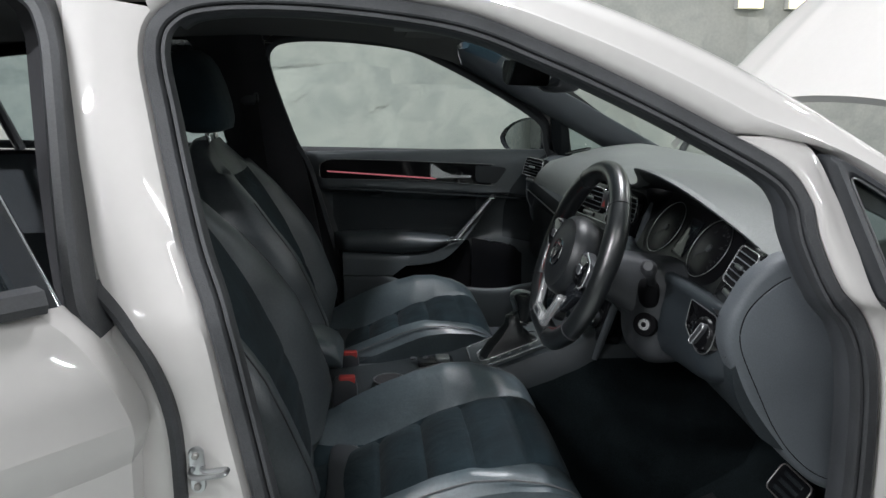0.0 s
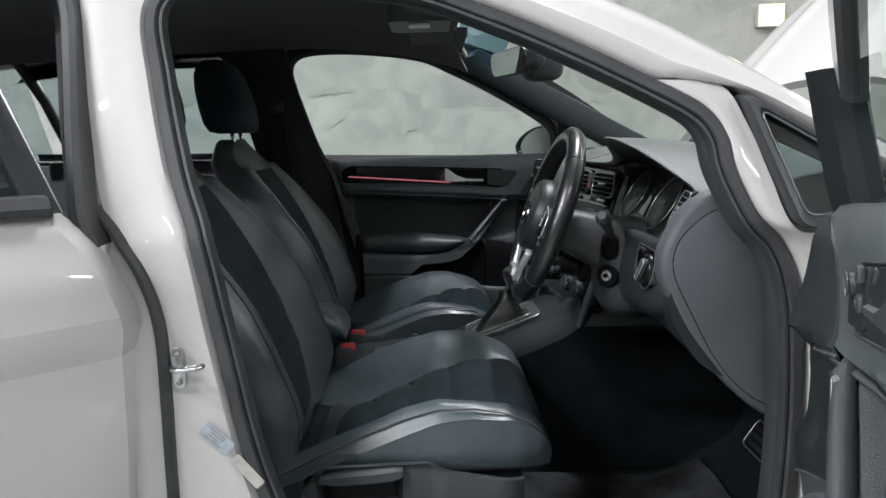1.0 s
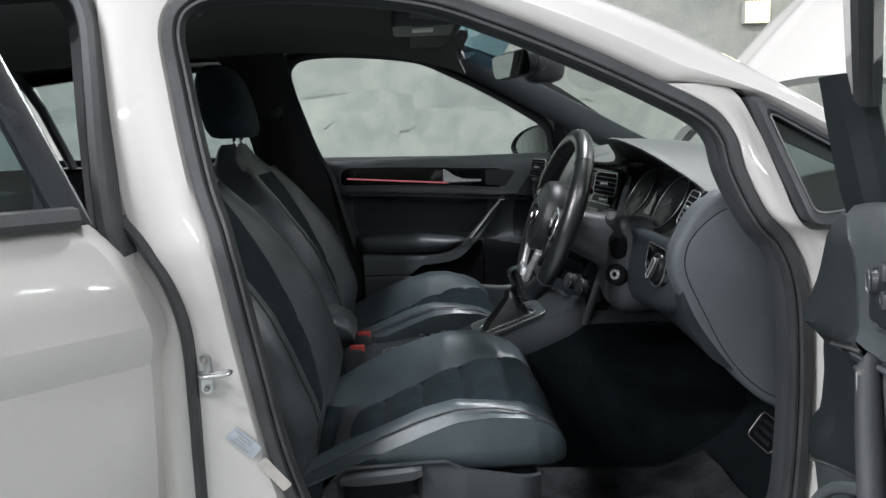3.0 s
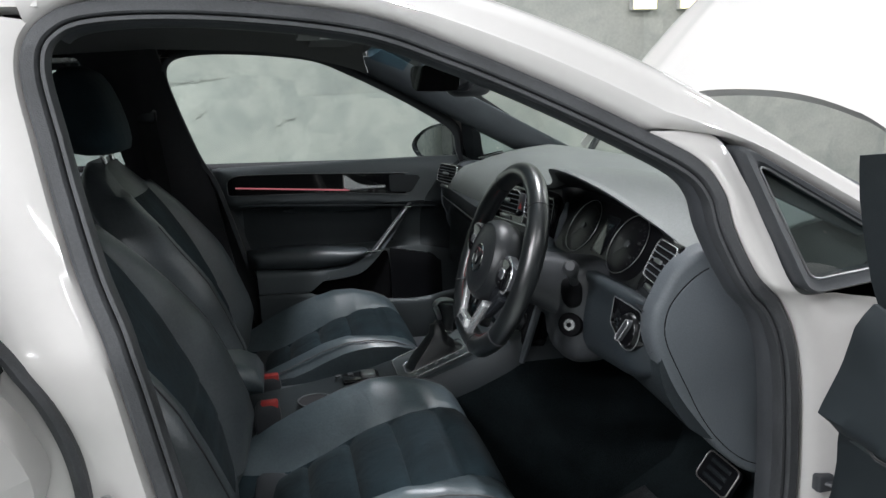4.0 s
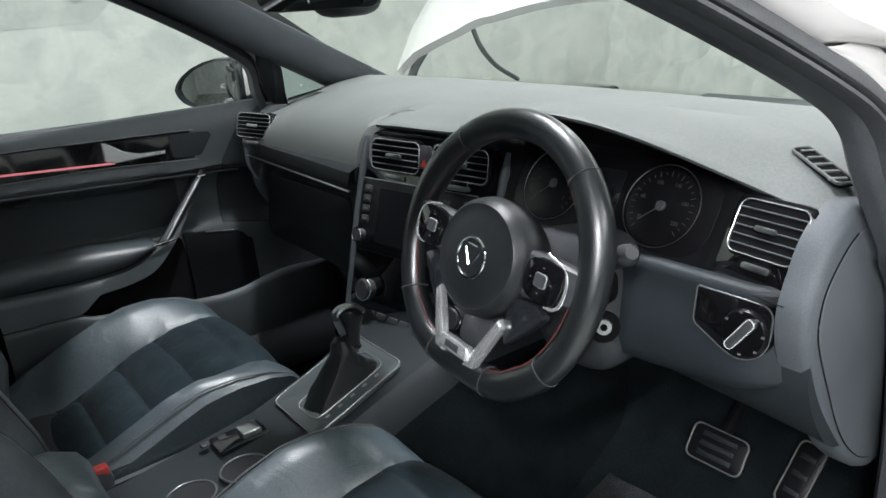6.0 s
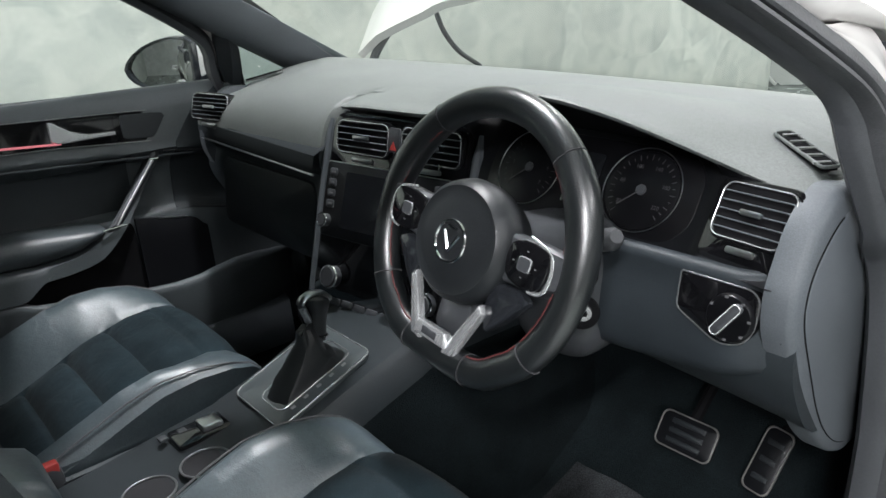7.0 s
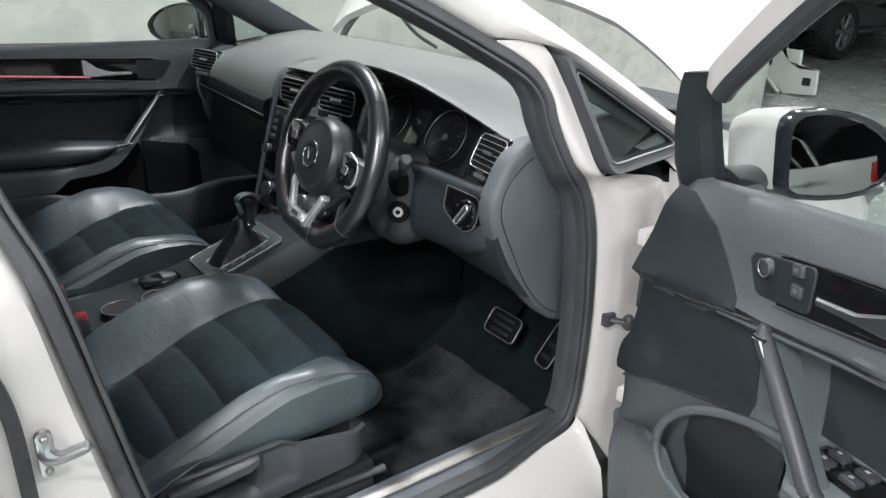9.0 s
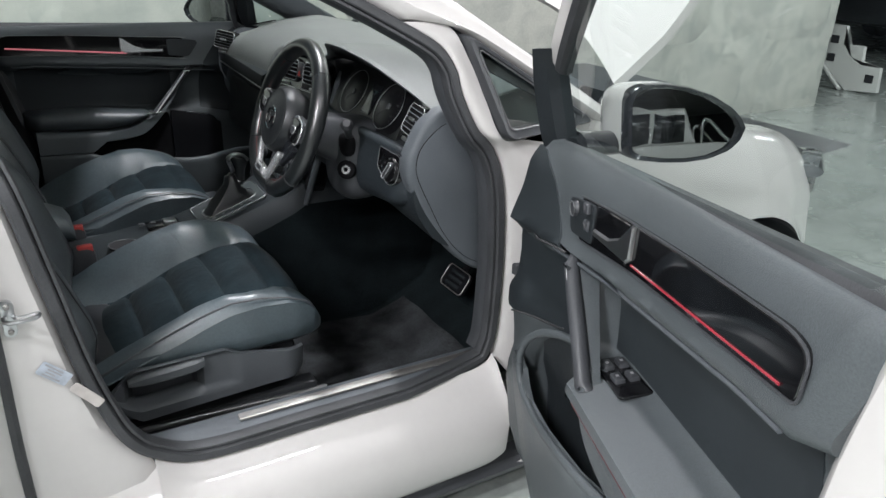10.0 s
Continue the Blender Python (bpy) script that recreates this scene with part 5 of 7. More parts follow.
def column():
    """Steering column shroud, stalks and ignition lock."""
    ax = V((-math.cos(radians(20)), 0, math.sin(radians(20))))
    c = V((-1.07, -0.381, 0.905))
    bm = B()
    rings = []
    for d, w, h in ((0.19, 0.10, 0.085), (0.12, 0.085, 0.07), (0.06, 0.062, 0.058), (0.035, 0.055, 0.052)):
        o = c - ax * d
        u = V((math.sin(radians(20)), 0, math.cos(radians(20))))
        rings.append([o + V((0, -1, 0)) * x + u * (y - 0.012) for x, y in rrect(w * 1.3, h * 1.5, 0.03, 4)])
    loft(bm, rings)
    col = part("steering_column", bm, HARD, car, "black plastic steering column shroud")
    for s, z in ((-1, 0.012), (1, 0.012)):
        bm = B()
        o = c - ax * 0.075 + V((0, 0, z))
        way = [o, o + V((0.0, s * 0.06, 0.006)), o + V((-0.01, s * 0.12, 0.012)), o + V((-0.012, s * 0.165, 0.012))]
        if s < 0:
            way = [V((-0.945, -0.440, 0.855)), V((-0.958, -0.462, 0.872)), V((-0.976, -0.496, 0.900)), V((-0.992, -0.528, 0.920))]
        tube(bm, spline(way, 14), [0.008] * 8 + [0.009, 0.011, 0.013, 0.014, 0.013, 0.008], 10)
        part("stalk", bm, RUBBER, col, "black control stalk")
    # lower driver panel with the lock
    bm = B()
    rows = []
    for i in range(41):
        y = -0.155 - 0.530 * i / 40
        e = lerp(y, [-0.685, -0.665, -0.64, -0.2, -0.155], [0.030, 0.010, 0.0, 0.0, 0.03])
        lo = lerp(y, [-0.685, -0.62, -0.50, -0.42, -0.25, -0.155], [0.775, 0.755, 0.742, 0.738, 0.738, 0.745])
        low = lambda z: lo + (z - 0.745) * (0.80 - lo) / (0.80 - 0.745)
        rows.append([(x + e, y, z) for x, z in ((-0.870, 0.868), (-0.900, 0.881), (-0.918, 0.889), (-0.927, 0.8885), (-0.933, 0.884), (-0.9345, 0.876), (-0.932, 0.868), (-0.936, 0.850), (-0.941, 0.830), (-0.945, 0.800),
                     (-0.944, low(0.775)), (-0.935, low(0.755)), (-0.915, low(0.742)), (-0.870, low(0.731)), (-0.78, low(0.722)), (-0.62, low(0.72)))])
    grid(bm, rows)
    kn = part("knee_panel", bm, KNEE, car, "knee panel under the column, its shade put into the dark grey", 60)
    kd = V((-0.66, -0.72, 0.20)).normalized()
    bm = B()
    blob(bm, (-0.915, -0.400, 0.805), (0.062, 0.072, 0.095), 0.62, 24, 16)
    part("lock_housing", bm, HARD, kn, "dark grey housing of the ignition lock", 60)
    k = V((-0.953, -0.448, 0.793))
    for nm, r0, r1, d0, d1, mt in (("lock_bezel", 0.023, 0.021, -0.004, 0.022, VOID), ("lock_face", 0.0115, 0.0105, 0.020, 0.0245, BRIGHT), ("key_slot", 0.0045, 0.0045, 0.024, 0.0252, VOID)):
        bm = B()
        rod(bm, k + kd * d0, k + kd * d1, r0, r1, 28)
        part(nm, bm, mt, kn)
    # raised near-black lump; the stalk opening's shade is put into its colour
    bm = B()
    blob(bm, (-0.957, -0.447, 0.850), (0.016, 0.026, 0.026), 0.7, 18, 10)
    part("stalk_recess_shade", bm, VOID, kn)


def steering_wheel():
    t = radians(20)
    up, nrm, right = V((math.sin(t), 0, math.cos(t))), V((-math.cos(t), 0, math.sin(t))), V((0, -1, 0))
    m = basis((-1.072, -0.381, 0.905), right, up) @ Matrix.Rotation(radians(-6), 4, "Z")
    def rim_point(a):
        x, y = 0.160 * math.sin(a), 0.162 * math.cos(a)
        fl = -0.128
        if y < fl + 0.02:
            y = fl + 0.02 * math.tanh((y - fl) / 0.02)
            x *= 0.965
        return x, y
    n = 72
    pts = [rim_point(2 * math.pi * i / n) for i in range(n)]
    rad = []
    for i in range(n):
        a = (360 * i / n) % 360
        rad.append(0.0188 + 0.0022 * sum(math.exp(-((min(abs(a - q), 360 - abs(a - q))) / 20) ** 2) for q in (62, 298)))
    bm = B()
    tube(bm, [m @ V((x, y, 0)) for x, y in pts], rad, 16, True, 0.92, nrm)
    wheel = part("steering_wheel", bm, WHEELSKIN, car, "black leather flat-bottomed steering wheel with red stitching")
    for a in (40, 125, 235, 320, 160, 200):
        x, y = rim_point(radians(a))
        x2, y2 = rim_point(radians(a + 2))
        d = V((x2 - x, y2 - y, 0)).normalized()
        o = V((-d.y, d.x, 0))
        bm = B()
        tube(bm, [m @ (V((x, y, 0)) + o * 0.0192 * math.cos(q) + V((0, 0, 0.0178 * math.sin(q)))) for q in (2 * math.pi * i / 18 for i in range(18))], 0.0010, 5, True, up=up)
        part("seam", bm, LINER, wheel)
    for a0, a1 in ((42, 123), (237, 318), (126, 158), (202, 234)):
        bm = B()
        pp = []
        for i in range(31):
            x, y = rim_point(radians(a0 + (a1 - a0) * i / 30))
            k = 1 - 0.0172 / math.hypot(x, y)
            pp.append(m @ V((x * k, y * k, 0.0075 + 0.0012 * (i % 2))))
        tube(bm, pp, 0.0011, 5)
        part("stitching", bm, STITCH, wheel, "red stitching")
    # hub
    bm = B()
    rings = []
    for r, z in ((0.060, -0.035), (0.074, -0.01), (0.0775, 0.006), (0.0735, 0.020), (0.066, 0.0265), (0.062, 0.0255), (0.05, 0.0275), (0.02, 0.030)):
        rings.append([m @ V((r * 1.0 * math.cos(a), r * 0.95 * math.sin(a) * (1.0 if math.sin(a) > 0 else 1.03) - 0.003, z * 1.15)) for a in (2 * math.pi * i / 48 for i in range(48))])
    loft(bm, rings)
    part("hub", bm, HUBSKIN, wheel, "round dark airbag hub")
    bm = B()
    tube(bm, [m @ V((0.0245 * math.cos(a), 0.0245 * math.sin(a) - 0.006, 0.0355)) for a in (2 * math.pi * i / 40 for i in range(40))], 0.0019, 6, True, up=nrm)
    part("emblem_ring", bm, CHROME, wheel, "plain chrome emblem ring")
    for x0, y0, x1, y1 in ((-0.013, 0.010, 0.0, -0.012), (0.0, -0.012, 0.013, 0.010), (-0.009, 0.016, 0.009, 0.016)):
        bm = B()
        tube(bm, [m @ V((x0, y0 - 0.006, 0.0355)), m @ V((x1, y1 - 0.006, 0.0355))], 0.0021, 6, up=nrm)
        part("emblem_bar", bm, CHROME, wheel)
    # side spokes with keys
    for s in (-1, 1):
        bm = B()
        rings = []
        for x, h, y, z in ((0.055, 0.056, 0.0, 0.0), (0.085, 0.054, 0.003, 0.006), (0.12, 0.050, 0.006, 0.008), (0.145, 0.042, 0.008, 0.004), (0.160, 0.034, 0.008, 0.0)):
            rings.append([m @ V((s * x, y + 0.5 * h * py, z + 0.010 * pz)) for py, pz in ((1, -1), (1, 0.6), (0.85, 1), (-0.85, 1), (-1, 0.6), (-1, -1))])
        loft(bm, rings)
        part("spoke", bm, HARD, wheel)
        bm = B()
        line = [(s * x, y) for x, y in ((0.078, 0.022), (0.112, 0.029), (0.134, 0.022), (0.132, -0.012), (0.112, -0.022), (0.080, -0.014))]
        prism(bm, [tuple(q) for q in spline(line, 24, True)], m @ Matrix.Translation((0, 0, 0.012)), 0.009, 0.003)
        part("key_pad", bm, GLOSS, wheel, "gloss black key pad")
        bm = B()
        arc = [(s * x, y) for x, y in ((0.116, -0.022), (0.130, -0.020), (0.138, -0.010), (0.138, 0.012), (0.128, 0.026), (0.100, 0.034))]
        tube(bm, [m @ V((x, y, 0.0175)) for x, y in spline(arc, 16)], 0.0023, 8, flat=0.6, up=nrm)
        part("silver_trim", bm, BRIGHT, wheel, "satin silver trim arc")
        bm = B()
        prism(bm, rrect(0.019, 0.017, 0.004, 3), m @ Matrix.Translation((s * 0.104, 0.004, 0.0205)), 0.002, 0.001)
        part("key", bm, BRIGHT, wheel)
        bm = B()
        prism(bm, rrect(0.0165, 0.0145, 0.003, 2), m @ Matrix.Translation((s * 0.104, 0.004, 0.0222)), 0.0008)
        part("key_centre", bm, HARD, wheel)
        for dx, dy in ((-0.018, 0.0), (0.018, 0.0), (0, 0.014), (0, -0.014)):
            bm = B()
            box(bm, (s * 0.104 + dx * 0.9, 0.004 + dy * 1.05, 0.0212), (0.003, 0.0016, 0.0006), m=m)
            part("key_mark", bm, FAINT, wheel)
        # bright blades below the hub
        bm = B()
        prism(bm, rounded_poly([(s * x, y) for x, y in ((0.058, -0.060), (0.066, -0.070), (0.038, -0.136), (0.020, -0.138), (0.024, -0.126), (0.046, -0.082))], 0.003, 3), m @ Matrix.Translation((0, 0, 0.010)), 0.011, 0.004)
        part("lower_spoke", bm, BRIGHT, wheel, "satin silver lower spoke")
        bm = B()
        prism(bm, rounded_poly([(s * x, y) for x, y in ((0.060, -0.030), (0.100, -0.026), (0.118, -0.036), (0.092, -0.068), (0.068, -0.092), (0.056, -0.066))], 0.008, 4), m @ Matrix.Translation((0, 0, 0.0)), 0.012, 0.004)
        part("lower_arm", bm, GLOSSFRAME, wheel, "gloss black arm of the lower spoke")
    bm = B()
    prism(bm, rounded_poly([(-0.030, -0.130), (0.030, -0.130), (0.024, -0.112), (-0.024, -0.112)], 0.003, 3), m @ Matrix.Translation((0, 0, 0.014)), 0.012, 0.002)
    part("badge_plate", bm, BRIGHT, wheel)
    bm = B()
    box(bm, (0, -0.121, 0.0266), (0.026, 0.009, 0.0008), 0.001, m=m)
    part("badge_bar", bm, HARD, wheel)
    bm = B()
    prism(bm, rrect(0.055, 0.075, 0.012, 4), m @ Matrix.Translation((0, -0.085, -0.02)), 0.016, 0.004)
    part("hub_base", bm, HARD, wheel)


def pedals():
    for nm, c, w, h, lean in (("brake_pedal", (-0.640, -0.428, 0.440), 0.102, 0.060, 0), ("accelerator_pedal", (-0.590, -0.548, 0.425), 0.044, 0.110, 6)):
        m = basis(c, (0, -1, 0), (0.57, 0, 0.82)) @ Matrix.Rotation(radians(-lean), 4, "Z")
        bm = B()
        prism(bm, rrect(w, h, 0.012, 4), m @ Matrix.Translation((0, 0, -0.008)), 0.012, 0.003)
        p = part(nm, bm, SURROUND, car, "black rubber pedal with a steel rim")
        bm = B()
        ring_plate(bm, rrect(w + 0.004, h + 0.004, 0.013, 4), rrect(w - 0.0015, h - 0.0015, 0.012, 4), m @ Matrix.Translation((0, 0, 0.002)), 0.003)
        part("pedal_rim", bm, STEEL, p, "steel rim")
        for k in range(3):
            bm = B()
            box(bm, (0, h * (-0.28 + 0.28 * k), 0.004), (w * 0.62, 0.009, 0.003), 0.001, m=m)
            part("pad_rib", bm, DARKPLASTIC, p)
        bm = B()
        tube(bm, [m @ V((0, h * 0.3, -0.006)), m @ V((0.0, 0.10, 0.0)) + V((0.04, 0, 0)), V((-0.52, c[1], 0.66))], 0.010, 8)
        part("pedal_arm", bm, VOID, p)


def centre_console():
    bm = B()
    rings = []
    for x, z, w in ((-1.78, 0.50, 0.10), (-1.62, 0.51, 0.105), (-1.45, 0.525, 0.107), (-1.25, 0.552, 0.107), (-1.15, 0.582, 0.107), (-1.05, 0.618, 0.112), (-0.99, 0.652, 0.13), (-0.955, 0.68, 0.145), (-0.80, 0.68, 0.15), (-0.58, 0.66, 0.15)):
        rings.append([(x, -0.015 + y, zz) for y, zz in ((-w - 0.03, 0.28), (-w - 0.012, z - 0.06), (-w, z - 0.012), (-w + 0.012, z), (w - 0.012, z), (w, z - 0.012), (w + 0.012, z - 0.06), (w + 0.03, 0.28))])
    loft(bm, rings)
    bm.normal_update()
    # low sides take the black carpet material, painting the footwell's shade on them
    for fc in bm.faces:
        c = fc.calc_center_median()
        if c.z < 0.50:
            fc.material_index = 1
        elif c.x > -1.06 and c.z > 0.60 and fc.normal.z > 0.8:
            fc.material_index = 2
    con = part("centre_console", bm, [LOWPLASTIC, CARPET, GLOSSFRAME], car, "dark grey centre console")
    m = basis((-1.125, -0.014, 0.598), (0, -1, 0), (0.94, 0, 0.34))
    bm = B()
    prism(bm, rrect(0.150, 0.185, 0.015, 4), m @ Matrix.Translation((0, 0, -0.006)), 0.009, 0.002)
    part("gear_surround", bm, CONSOLETOP, con, "satin grey gear lever surround with chrome edging")
    bm = B()
    ring_plate(bm, rrect(0.153, 0.189, 0.016, 4), rrect(0.149, 0.185, 0.014, 4), m @ Matrix.Translation((0, 0, 0.001)), 0.0035)
    part("chrome_edge", bm, BRIGHT, con)
    bm = B()
    ring_plate(bm, rrect(0.071, 0.149, 0.016, 4), rrect(0.0675, 0.1455, 0.0145, 4), m @ Matrix.Translation((0.012, 0.0, 0.002)), 0.0035)
    part("chrome_edge", bm, BRIGHT, con)
    bm = B()
    rings = []
    for z, w, h, dy in ((0.002, 0.062, 0.138, 0.0), (0.012, 0.055, 0.115, 0.0), (0.022, 0.056, 0.10, 0.006), (0.032, 0.046, 0.075, 0.012), (0.042, 0.044, 0.062, 0.02), (0.055, 0.032, 0.04, 0.03), (0.075, 0.024, 0.028, 0.035)):
        rings.append([m @ V((0.012 + x + 0.004 * math.sin(7 * i + 40 * z), y + dy, z + 0.003 * math.sin(5 * i))) for i, (x, y) in enumerate(rrect(w, h, 0.02, 4))])
    loft(bm, rings)
    part("gear_gaiter", bm, WHEELSKIN, con, "creased black leather gaiter")
    for k in range(5):
        bm = B()
        box(bm, (0.056, -0.055 + 0.026 * k, 0.0035), (0.006, 0.008, 0.0006), m=m)
        part("gear_mark", bm, MARK, con)
    bm = B()
    tube(bm, spline([(-1.105, -0.02, 0.620), (-1.098, -0.02, 0.645), (-1.092, -0.02, 0.668)], 8), 0.009, 12, up=(1, 0, 0))
    part("gear_lever", bm, SATIN, con, "satin and leather gear lever")
    # slim grip that swells into a short head leaning to the rear
    bm = B()
    rings = []
    for x, z, rx, ry in ((-1.094, 0.652, 0.013, 0.012), (-1.092, 0.664, 0.0145, 0.0135), (-1.090, 0.680, 0.014, 0.0125), (-1.088, 0.696, 0.0155, 0.0135), (-1.088, 0.708, 0.020, 0.0165), (-1.089, 0.717, 0.024, 0.019), (-1.090, 0.724, 0.0225, 0.018), (-1.090, 0.729, 0.014, 0.011)):
        rings.append([(x + rx * math.cos(q), -0.02 + ry * math.sin(q), z - 0.25 * rx * math.cos(q)) for q in (2 * math.pi * k / 20 for k in range(20))])
    loft(bm, rings)
    part("gear_knob", bm, WHEELSKIN, con, "black leather gear knob")
    bm = B()
    tube(bm, [(-1.092 + 0.0150 * math.cos(a), -0.02 + 0.0140 * math.sin(a), 0.660 - 0.004 * math.cos(a)) for a in (2 * math.pi * k / 24 for k in range(24))], 0.0028, 6, True)
    part("knob_collar", bm, CHROME, con)
    # bright frame over the head and down the grip's rear
    bm = B()
    tube(bm, spline([(-1.109, -0.022, 0.664), (-1.108, -0.022, 0.690), (-1.113, -0.022, 0.708), (-1.117, -0.022, 0.724), (-1.102, -0.022, 0.733), (-1.080, -0.022, 0.729), (-1.066, -0.022, 0.716)], 20), 0.0095, 10, flat=0.6)
    part("knob_cap", bm, SATIN, con, "satin metal frame of the gear knob")
    # start button row, handbrake switch, cup holder, armrest
    bm = B()
    box(bm, (-1.285, 0.03, 0.548), (0.10, 0.055, 0.008), 0.004, m=None)
    part("switch_panel", bm, GLOSS, con)
    bm = B()
    box(bm, (-1.275, 0.03, 0.556), (0.034, 0.034, 0.010), 0.004)
    part("parking_brake_switch", bm, SATIN, con, "satin parking brake switch")
    for k in range(2):
        bm = B()
        box(bm, (-1.315 - 0.03 * k, 0.045, 0.5515), (0.014, 0.014, 0.004), 0.002)
        part("button", bm, HARD, con)
    for k in range(2):
        bm = B()
        c = V((-1.32 - 0.085 * k, -0.055, 0.5435 - 0.006 * k))
        tube(bm, [c + V((0.037 * math.cos(a), 0.034 * math.sin(a), 0.004)) for a in (2 * math.pi * i / 32 for i in range(32))], 0.0016, 8, True)
        part("cup_ring", bm, SATINDARK, con, "satin cup holder ring")
        bm = B()
        rod(bm, c + V((0, 0, -0.003)), c + V((0, 0, 0.0025)), 0.036, n=28)
        part("cup_well", bm, LINER, con)
    bm = B()
    rings = []
    for x, z, h in ((-1.84, 0.60, 0.05), (-1.78, 0.615, 0.07), (-1.66, 0.620, 0.072), (-1.56, 0.615, 0.07), (-1.525, 0.605, 0.055), (-1.512, 0.592, 0.028)):
        rings.append([(x, -0.018 + y, z + q) for y, q in rrect(0.135, h, 0.025, 4)])
    loft(bm, rings)
    part("armrest", bm, LEATHER, con, "black leather centre armrest")
    bm = B()
    box(bm, (-1.67, -0.018, 0.55), (0.22, 0.10, 0.08), 0.02)
    part("armrest_post", bm, HARD, con)
    # belt buckles
    for y, low in ((-0.125, 0.0), (0.105, 0.030)):
        bm = B()
        blob(bm, (-1.505, y, 0.535 - low), (0.028, 0.014, 0.048), 0.55, 14, 10)
        bk = part("belt_buckle", bm, HARD, car, "black seat belt buckle with a red button")
        bm = B()
        box(bm, (-1.500, y - 0.002, 0.576 - low), (0.036, 0.018, 0.016), 0.004)
        part("release_button", bm, RED, bk, "red release button")
        bm = B()
        tube(bm, [(-1.51, y, 0.50), (-1.525, y, 0.42), (-1.54, y, 0.34)], 0.008, 8)
        part("buckle_stalk", bm, HARD, bk)


def seat(yc, dx):
    """A sports seat; its parts hang on the base."""
    sgn = -1 if yc < 0 else 1
    o = Matrix.Translation((dx, yc, 0))
    # base with side valances
    bm = B()
    box(bm, (-1.34, 0, 0.42), (0.40, 0.40, 0.10), 0.02)
    for y in (-0.19, 0.19):
        box(bm, (-1.36, y, 0.325), (0.52, 0.045, 0.06), 0.008)
    base = part("front_seat", bm, HARD, car, "black leather and suede sports seat", m=o)
    for y in (-0.19, 0.19):
        bm = B()
        rod(bm, (-1.56, y * 1.12, 0.352), (-1.08, y * 1.12, 0.330), 0.008, n=12)
        part("seat_rail", bm, SATINDARK, base, "steel seat rail", m=o)
    # cushion
    top = lambda x: lerp(x, [-1.64, -1.50, -1.45, -1.384, -1.31, -1.23, -1.17, -1.135, -1.112, -1.095], [0.410, 0.455, 0.477, 0.507, 0.541, 0.566, 0.575, 0.566, 0.548, 0.518])
    bol = lambda x: lerp(x, [-1.64, -1.56, -1.49, -1.42, -1.35, -1.29, -1.23, -1.17, -1.13, -1.108, -1.095], [0.470, 0.508, 0.545, 0.576, 0.603, 0.617, 0.613, 0.596, 0.576, 0.552, 0.525])
    bm = B()
    rings = []
    seams = [-1.175, -1.262, -1.348, -1.432, -1.515]
    ys = [-0.262, -0.264, -0.258, -0.245, -0.228, -0.205, -0.185, -0.168, -0.155, -0.148, -0.142, -0.125, -0.10, -0.07, -0.035, 0.0]
    ys = ys + [-y for y in reversed(ys[:-1])]
    n = 72
    for i in range(n):
        f = i / (n - 1)
        x = -1.64 + 0.545 * f
        t, b = top(x), bol(x)
        narrow = lerp(x, [-1.64, -1.5, -1.24, -1.15, -1.115, -1.09], [0.90, 0.97, 0.985, 0.965, 0.93, 0.86])
        ring = []
        for y in ys:
            a = abs(y)
            k = lerp(a, [0, 0.142, 0.150, 0.17, 0.20, 0.228, 0.250, 0.262], [0, 0.10, 0.05, 0.32, 0.74, 1.0, 0.86, 0.55])
            z = t + (b - t) * k if a > 0.146 else t + 0.006 * (1 - (a / 0.146) ** 2)
            if a < 0.146:
                z -= 0.009 * sum(math.exp(-((x - q) / 0.006) ** 2) for q in seams)
                edge = 1 - (a / 0.146) ** 5
                z += 0.004 * edge
                z += 0.010 * edge * math.sin(math.pi * (((x + 1.175) / 0.0855) % 1.0)) ** 0.7
            z -= 0.006 * math.exp(-((a - 0.147) / 0.004) ** 2)
            z += 0.0025 * math.sin(23 * x + 31 * y) * math.sin(17 * y + 9 * x)
            ring.append((x, y * narrow, z))
        for y, z in ((0.264, 0.535), (0.258, 0.50), (0.24, 0.485), (0, 0.482), (-0.24, 0.485), (-0.258, 0.50), (-0.264, 0.535)):
            ring.append((x, y * narrow, min(z, b - 0.012 if abs(y) > 0.2 else t - 0.02)))
        rings.append(ring)
    loft(bm, rings)
    for fc in bm.faces:
        c = fc.calc_center_median()
        if abs(c.y) < 0.148 * lerp(c.x, [-1.64, -1.5, -1.24, -1.15, -1.115, -1.09], [0.90, 0.97, 0.985, 0.965, 0.93, 0.86]) and (c.z > top(min(-1.10, max(-1.64, c.x))) - 0.018 or c.x > -1.112):
            fc.material_index = 1
    part("cushion", bm, [LEATHER, SUEDE], base, "seat cushion with ribbed suede centre and smooth leather bolsters", 60, m=o)
    t_edge = lambda x: top(x) + (bol(x) - top(x)) * 0.84 + 0.0005
    for s in (-1, 1):
        bm = B()
        tube(bm, [(x, s * 0.2525 * lerp(x, [-1.64, -1.5, -1.24, -1.15, -1.115, -1.09], [0.90, 0.97, 0.985, 0.965, 0.93, 0.86]), t_edge(x)) for x in (-1.62 + 0.51 * i / 40 for i in range(41))], 0.0016, 5)
        part("piping", bm, GREYTHREAD, base, "pale seam", m=o)
